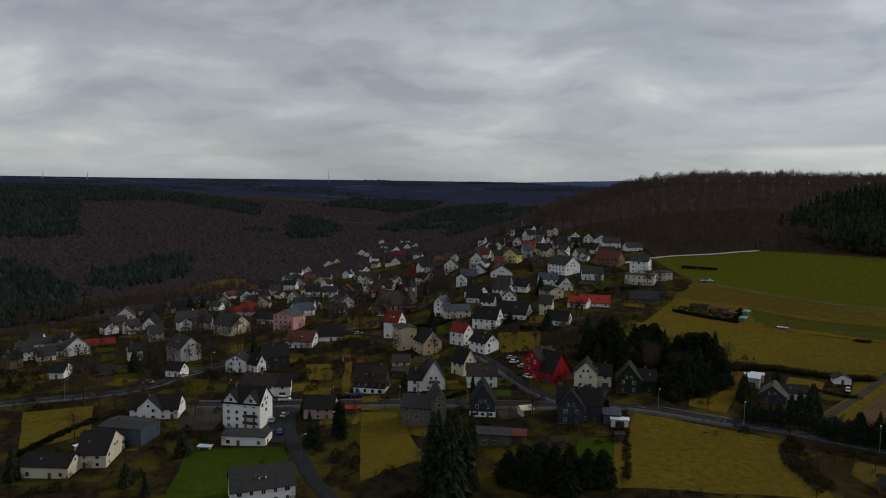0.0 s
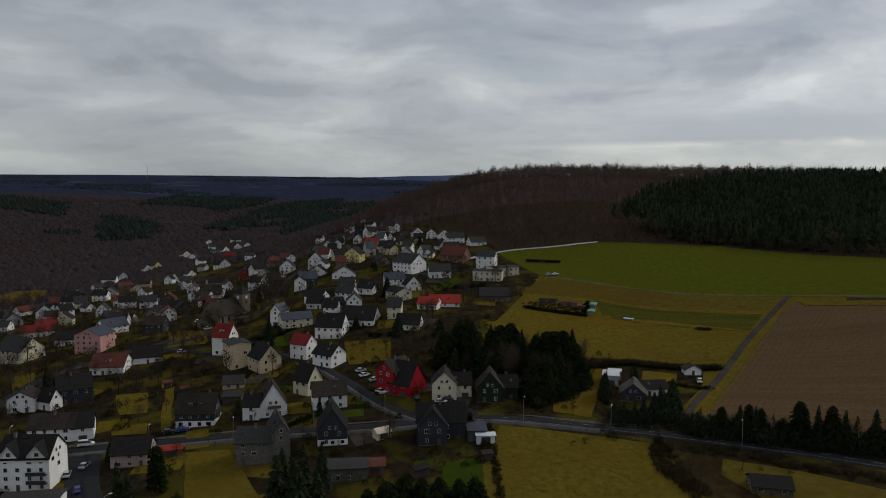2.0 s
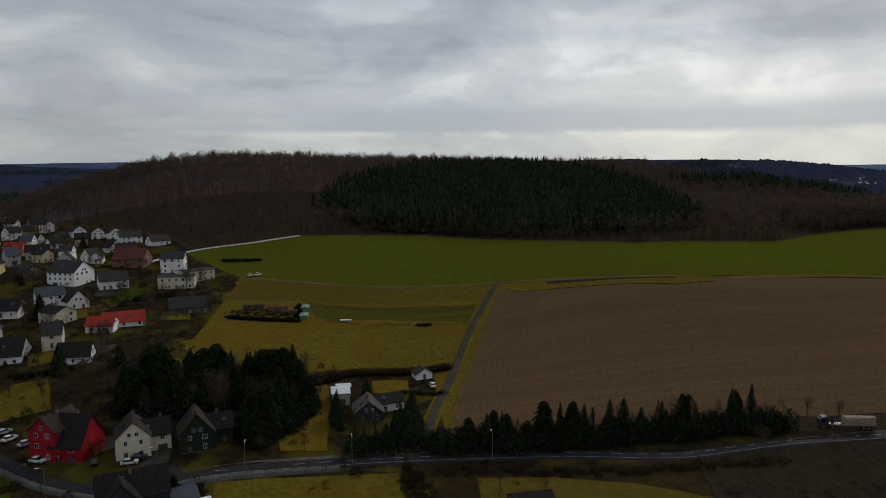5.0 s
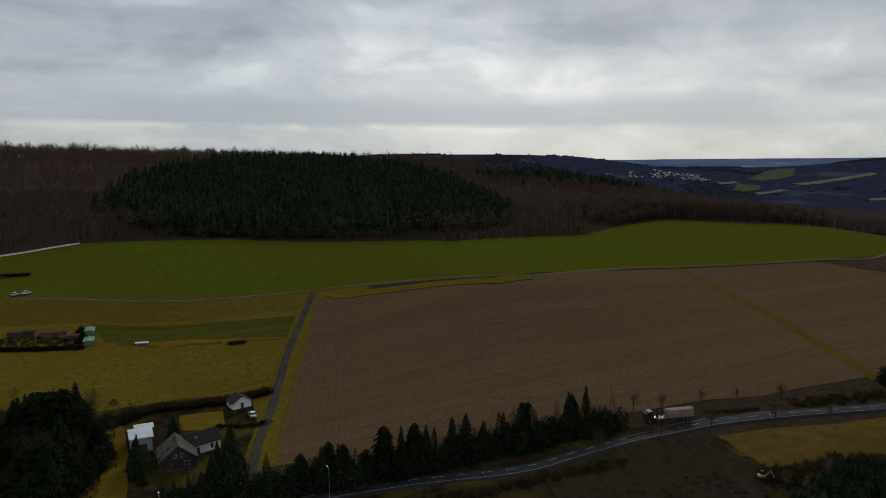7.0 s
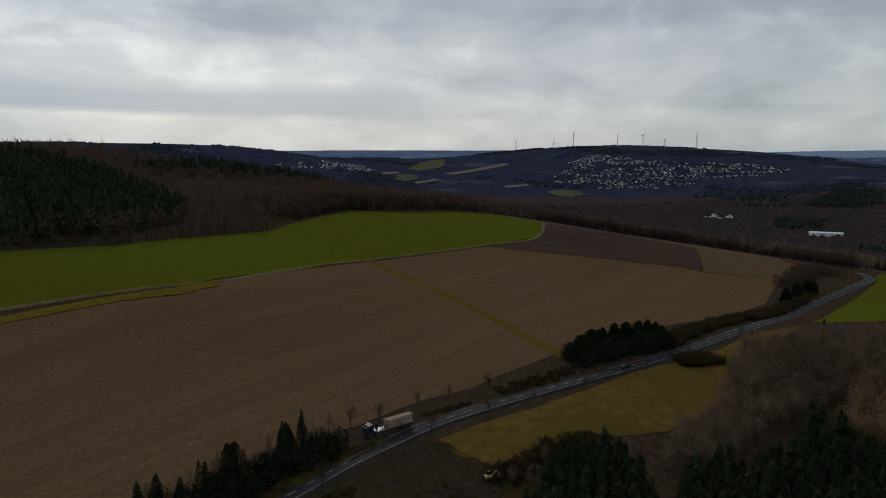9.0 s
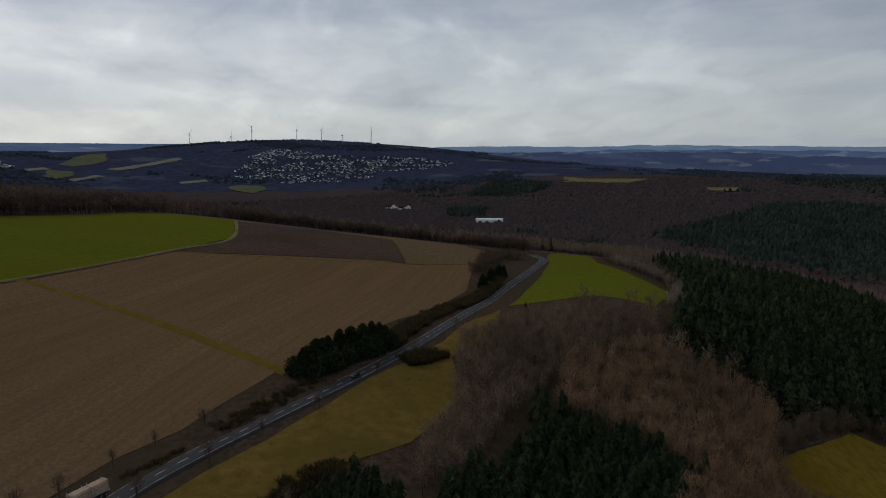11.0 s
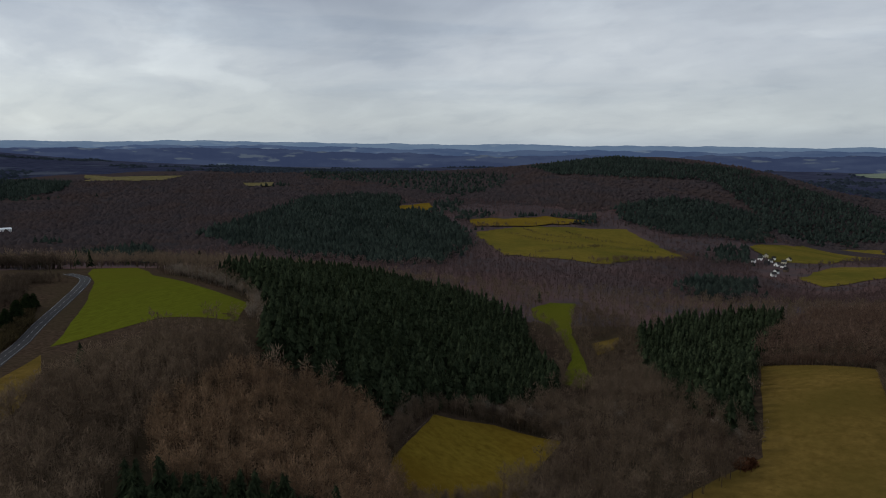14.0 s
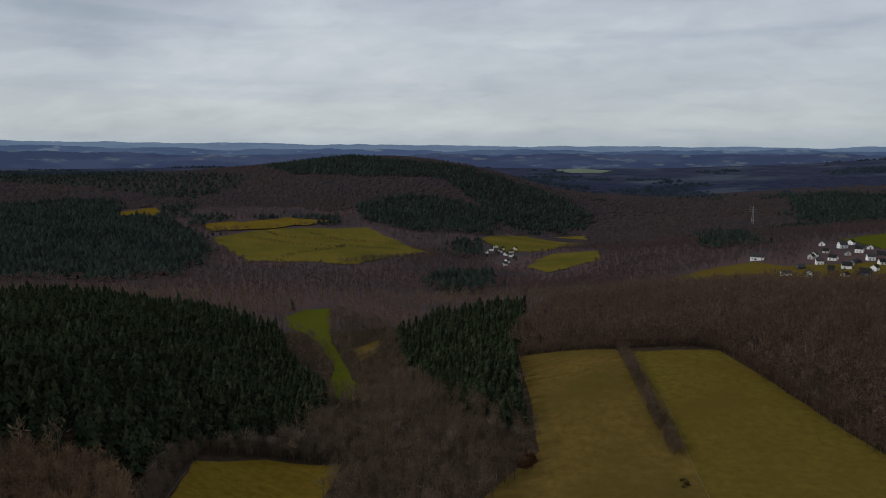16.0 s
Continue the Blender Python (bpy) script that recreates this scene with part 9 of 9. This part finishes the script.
# ---- far masts and wind turbines ----
def turbine(x, y, h, turn):
    thing = tagged(empty_at("wind_turbine", pose(x, y, land(x, y), 0, 0, turn)), "pale wind turbine on the far ridge", "wind turbine", "wind turbines")
    part("tower", tube(bmesh.new(), (0, 0, -5), (0, 0, h), 2.2, 1.3, 10), MAT["turbine"], thing)
    hub = part("nacelle", block(bmesh.new(), -4, 5, -2.2, 2.2, h - 1, h + 4, 0.8), MAT["turbine"], thing)
    for k in range(3):
        a = radians(90 + 120 * k + x % 60)
        part("blade", tube(bmesh.new(), (-5, 0, h + 1.5), (-5, 34 * math.cos(a), h + 1.5 + 34 * math.sin(a)), 0.8, 0.3, 5), MAT["turbine"], hub)


for x, y, h, a in ((4290, 190, 62, 10), (4260, -37, 30, 40), (4250, -152, 80, 20), (4270, -412, 62, 5), (4280, -560, 66, 30), (4300, -690, 40, 60)):
    turbine(x, y, h, a)


def lattice_mast(x, y, h, base, label, arms=0):
    thing = tagged(empty_at("lattice_mast", pose(x, y, land(x, y))), label, "mast")
    for sx, sy in ((-1, -1), (1, -1), (1, 1), (-1, 1)):
        part("leg", tube(bmesh.new(), (sx * base, sy * base, -3), (sx * base * 0.15, sy * base * 0.15, h), base * 0.14, base * 0.08, 5), MAT["steel"], thing)
    for k in range(7):
        z, r = h * k / 7, base * (1 - 0.85 * k / 7)
        z2, r2 = h * (k + 1) / 7, base * (1 - 0.85 * (k + 1) / 7)
        for (ax, ay), (bx, by) in (((-1, -1), (1, -1)), ((1, -1), (1, 1)), ((1, 1), (-1, 1)), ((-1, 1), (-1, -1))):
            part("brace", tube(bmesh.new(), (ax * r, ay * r, z), (bx * r2, by * r2, z2), base * 0.06, base * 0.06, 4), MAT["steel"], thing)
    for k in range(arms):
        z = h * (0.7 + 0.12 * k)
        part("cross_arm", tube(bmesh.new(), (-h * 0.2, 0, z), (h * 0.2, 0, z), base * 0.1, base * 0.1, 5), MAT["steel"], thing)


lattice_mast(4330, -880, 105, 4.0, "tall grey lattice mast above the far town")
lattice_mast(-740, 4440, 70, 3.0, "grey lattice mast on the far ridge")
lattice_mast(-2287, 3938, 40, 3.0, "grey power pylon on the far ridge", 3)
lattice_mast(-2170, 4203, 40, 3.0, "grey power pylon on the far ridge", 3)
lattice_mast(-236, -1500, 40, 2.5, "grey power pylon in the valley", 3)


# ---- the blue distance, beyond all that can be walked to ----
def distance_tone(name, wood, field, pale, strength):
    """Far woods and fields, all of one haze blue, painted into a backdrop's own glow."""
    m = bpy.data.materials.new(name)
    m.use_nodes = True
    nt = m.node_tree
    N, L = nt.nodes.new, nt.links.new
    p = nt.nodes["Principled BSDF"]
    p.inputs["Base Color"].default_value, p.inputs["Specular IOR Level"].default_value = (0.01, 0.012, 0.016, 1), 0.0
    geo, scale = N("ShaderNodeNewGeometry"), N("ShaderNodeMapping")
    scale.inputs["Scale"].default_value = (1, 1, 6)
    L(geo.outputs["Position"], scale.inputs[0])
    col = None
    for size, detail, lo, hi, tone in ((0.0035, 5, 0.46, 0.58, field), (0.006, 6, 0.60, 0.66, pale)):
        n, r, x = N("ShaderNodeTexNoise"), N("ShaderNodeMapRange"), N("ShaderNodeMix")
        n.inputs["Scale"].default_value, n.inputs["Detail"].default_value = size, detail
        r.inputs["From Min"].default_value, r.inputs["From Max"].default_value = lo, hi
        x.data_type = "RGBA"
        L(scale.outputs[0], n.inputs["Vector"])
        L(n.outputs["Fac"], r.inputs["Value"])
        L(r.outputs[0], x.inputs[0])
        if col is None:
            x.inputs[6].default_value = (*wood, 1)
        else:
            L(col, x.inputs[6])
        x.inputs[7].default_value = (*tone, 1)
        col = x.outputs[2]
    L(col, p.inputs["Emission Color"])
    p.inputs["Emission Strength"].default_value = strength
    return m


def far_ridge(radius, crest, rough, material, label):
    """A long hill at a great distance: rows of bearing and rise over the horizon, in degrees."""
    bearing = np.arange(crest[0][0], crest[-1][0] + 0.01, 0.12)
    rise = np.interp(bearing, [c[0] for c in crest], [c[1] for c in crest])
    rows = []
    for r, drop in ((radius - 420, 170.0), (radius - 170, 45.0), (radius, 0.0), (radius + 60, 30.0)):
        z = []
        for b, e in zip(bearing, rise):
            q = (b * 0.22, r * 0.002, radius * 0.01)
            wave = noise.noise(q) + 0.45 * noise.noise((b * 0.8, r * 0.004, radius * 0.02)) + 0.16 * noise.noise((b * 3.5, 1.0, radius * 0.03))
            z.append(79 + radius * math.tan(radians(e)) + rough * wave - drop)
        a = np.radians(bearing)
        rows.append(np.stack([70 + r * np.sin(a), 80 + r * np.cos(a), np.array(z)], -1))
    n = len(bearing)
    faces = [(k * n + i, k * n + i + 1, (k + 1) * n + i + 1, (k + 1) * n + i) for k in range(3) for i in range(n - 1)]
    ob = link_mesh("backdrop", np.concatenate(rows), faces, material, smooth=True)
    tagged(ob, label, "far hills", kind="structure")


HAZE_FAR = distance_tone("farthest_hills_haze", (0.075, 0.112, 0.172), (0.085, 0.124, 0.182), (0.098, 0.136, 0.190), 1.0)
HAZE_MID = distance_tone("distant_hills_haze", (0.034, 0.054, 0.104), (0.046, 0.068, 0.118), (0.078, 0.104, 0.148), 1.0)
HAZE_NEAR = distance_tone("near_hills_haze", (0.020, 0.029, 0.062), (0.028, 0.039, 0.074), (0.052, 0.066, 0.090), 1.0)
far_ridge(4820, [(98, 0.40), (114, 0.58), (122, 0.68), (135, 0.66), (142, 0.56), (150, 0.46), (161, 0.38), (168, 0.30), (180, 0.25), (190, 0.17), (207, 0.12)], 12, HAZE_FAR, "palest haze-blue hills along the southern horizon")
far_ridge(4560, [(98, 0.05), (114, 0.20), (125, 0.34), (135, 0.32), (141, 0.22), (150, -0.02), (161, -0.05), (170, -0.12), (185, -0.08), (207, -0.12)], 17, HAZE_MID, "haze-blue hills with pale fields below the southern horizon")
far_ridge(4250, [(108, -0.2), (116, -0.05), (125, 0.12), (133, 0.02), (140, -0.2), (150, -0.42), (165, -0.5), (175, -0.36), (190, -0.36), (207, -0.30)], 22, HAZE_NEAR, "dark haze-blue wooded hills far to the south")
far_ridge(4830, [(320, 0.62), (328, 0.72), (333, 0.60), (340, 0.50)], 5, HAZE_NEAR, "haze-blue hills beyond the western ridge")
far_ridge(4840, [(3, 0.85), (9, 1.0), (14, 1.12), (20, 1.0)], 6, HAZE_NEAR, "haze-blue hills behind the village valley")
far_ridge(4800, [(62, 0.70), (70, 0.76), (78, 0.78), (86, 0.76), (92, 0.7)], 4, HAZE_MID, "haze-blue hills beyond the eastern town")


# ---- the far town, too many houses to count ----
def far_town(name, areas, gap, label):
    walls, wf, greys, gf, roofs, rf = [], [], [], [], [], []
    g = random.Random(8)
    for area, step in zip(areas, gap):
        x, y = scattered(area, step)
        for a, b in zip(x, y):
            if g.random() < 0.2 or noise.noise((a * 0.010, b * 0.010, 2.0)) < -0.08:
                continue
            z, t = land(a, b) + g.uniform(0, 2.5), g.uniform(0, 3.14)
            w, d, h, r = g.uniform(6, 13), g.uniform(4, 7), g.uniform(0.6, 2.4), g.uniform(1.8, 3.2)
            m = Matrix.Translation((a, b, z)) @ pose(0, 0, 0, 0, 0, math.degrees(t))
            v, f = gabled(m, w, d, -6, h, r, 1)
            points, faces = (walls, wf) if g.random() < 0.4 else (greys, gf)
            k = len(points)
            points += v
            faces += [tuple(q + k for q in face) for face in (f[0], f[1], f[2], f[3])]
            k = len(roofs)
            roofs += [(p[0], p[1], p[2] + 0.3) for p in v]
            rf += [tuple(q + k for q in face) for face in (f[4], f[5])]
    ob = tagged(link_mesh(name, walls, wf, MAT["white"]), label, "town", kind="stuff")
    tagged(link_mesh(name + "_grey_houses", greys, gf, MAT["pale"]), "grey houses of a town on the far hillside", "town", kind="stuff")
    tagged(link_mesh(name + "_roofs", roofs, rf, MAT["slate_roof"]), "dark roofs of the far town", "roofs", kind="stuff")


far_town("far_town", [TOWN, TOWN_NORTH, [(3471, -67), (3758, -227), (3526, -478), (3300, -300)]], (23, 21, 22), "white houses of a town on the far hillside")


tx, ty = scattered(TOWN, 26)
grow("town_trees", BARE_FAR, tx, ty, "spruce_haze", "dark trees among the houses of the far town", "trees", (0.5, 1.1), (0.5, 0.9))
band("wood_edge", [(227, 78), (222, 90), (213, 101), (200, 108)], 6, 3.4, (0.3, 0.6), "twig_grey", "leafless trees along the roadside meadow", "scrub", kind="stuff", shapes=BARE)
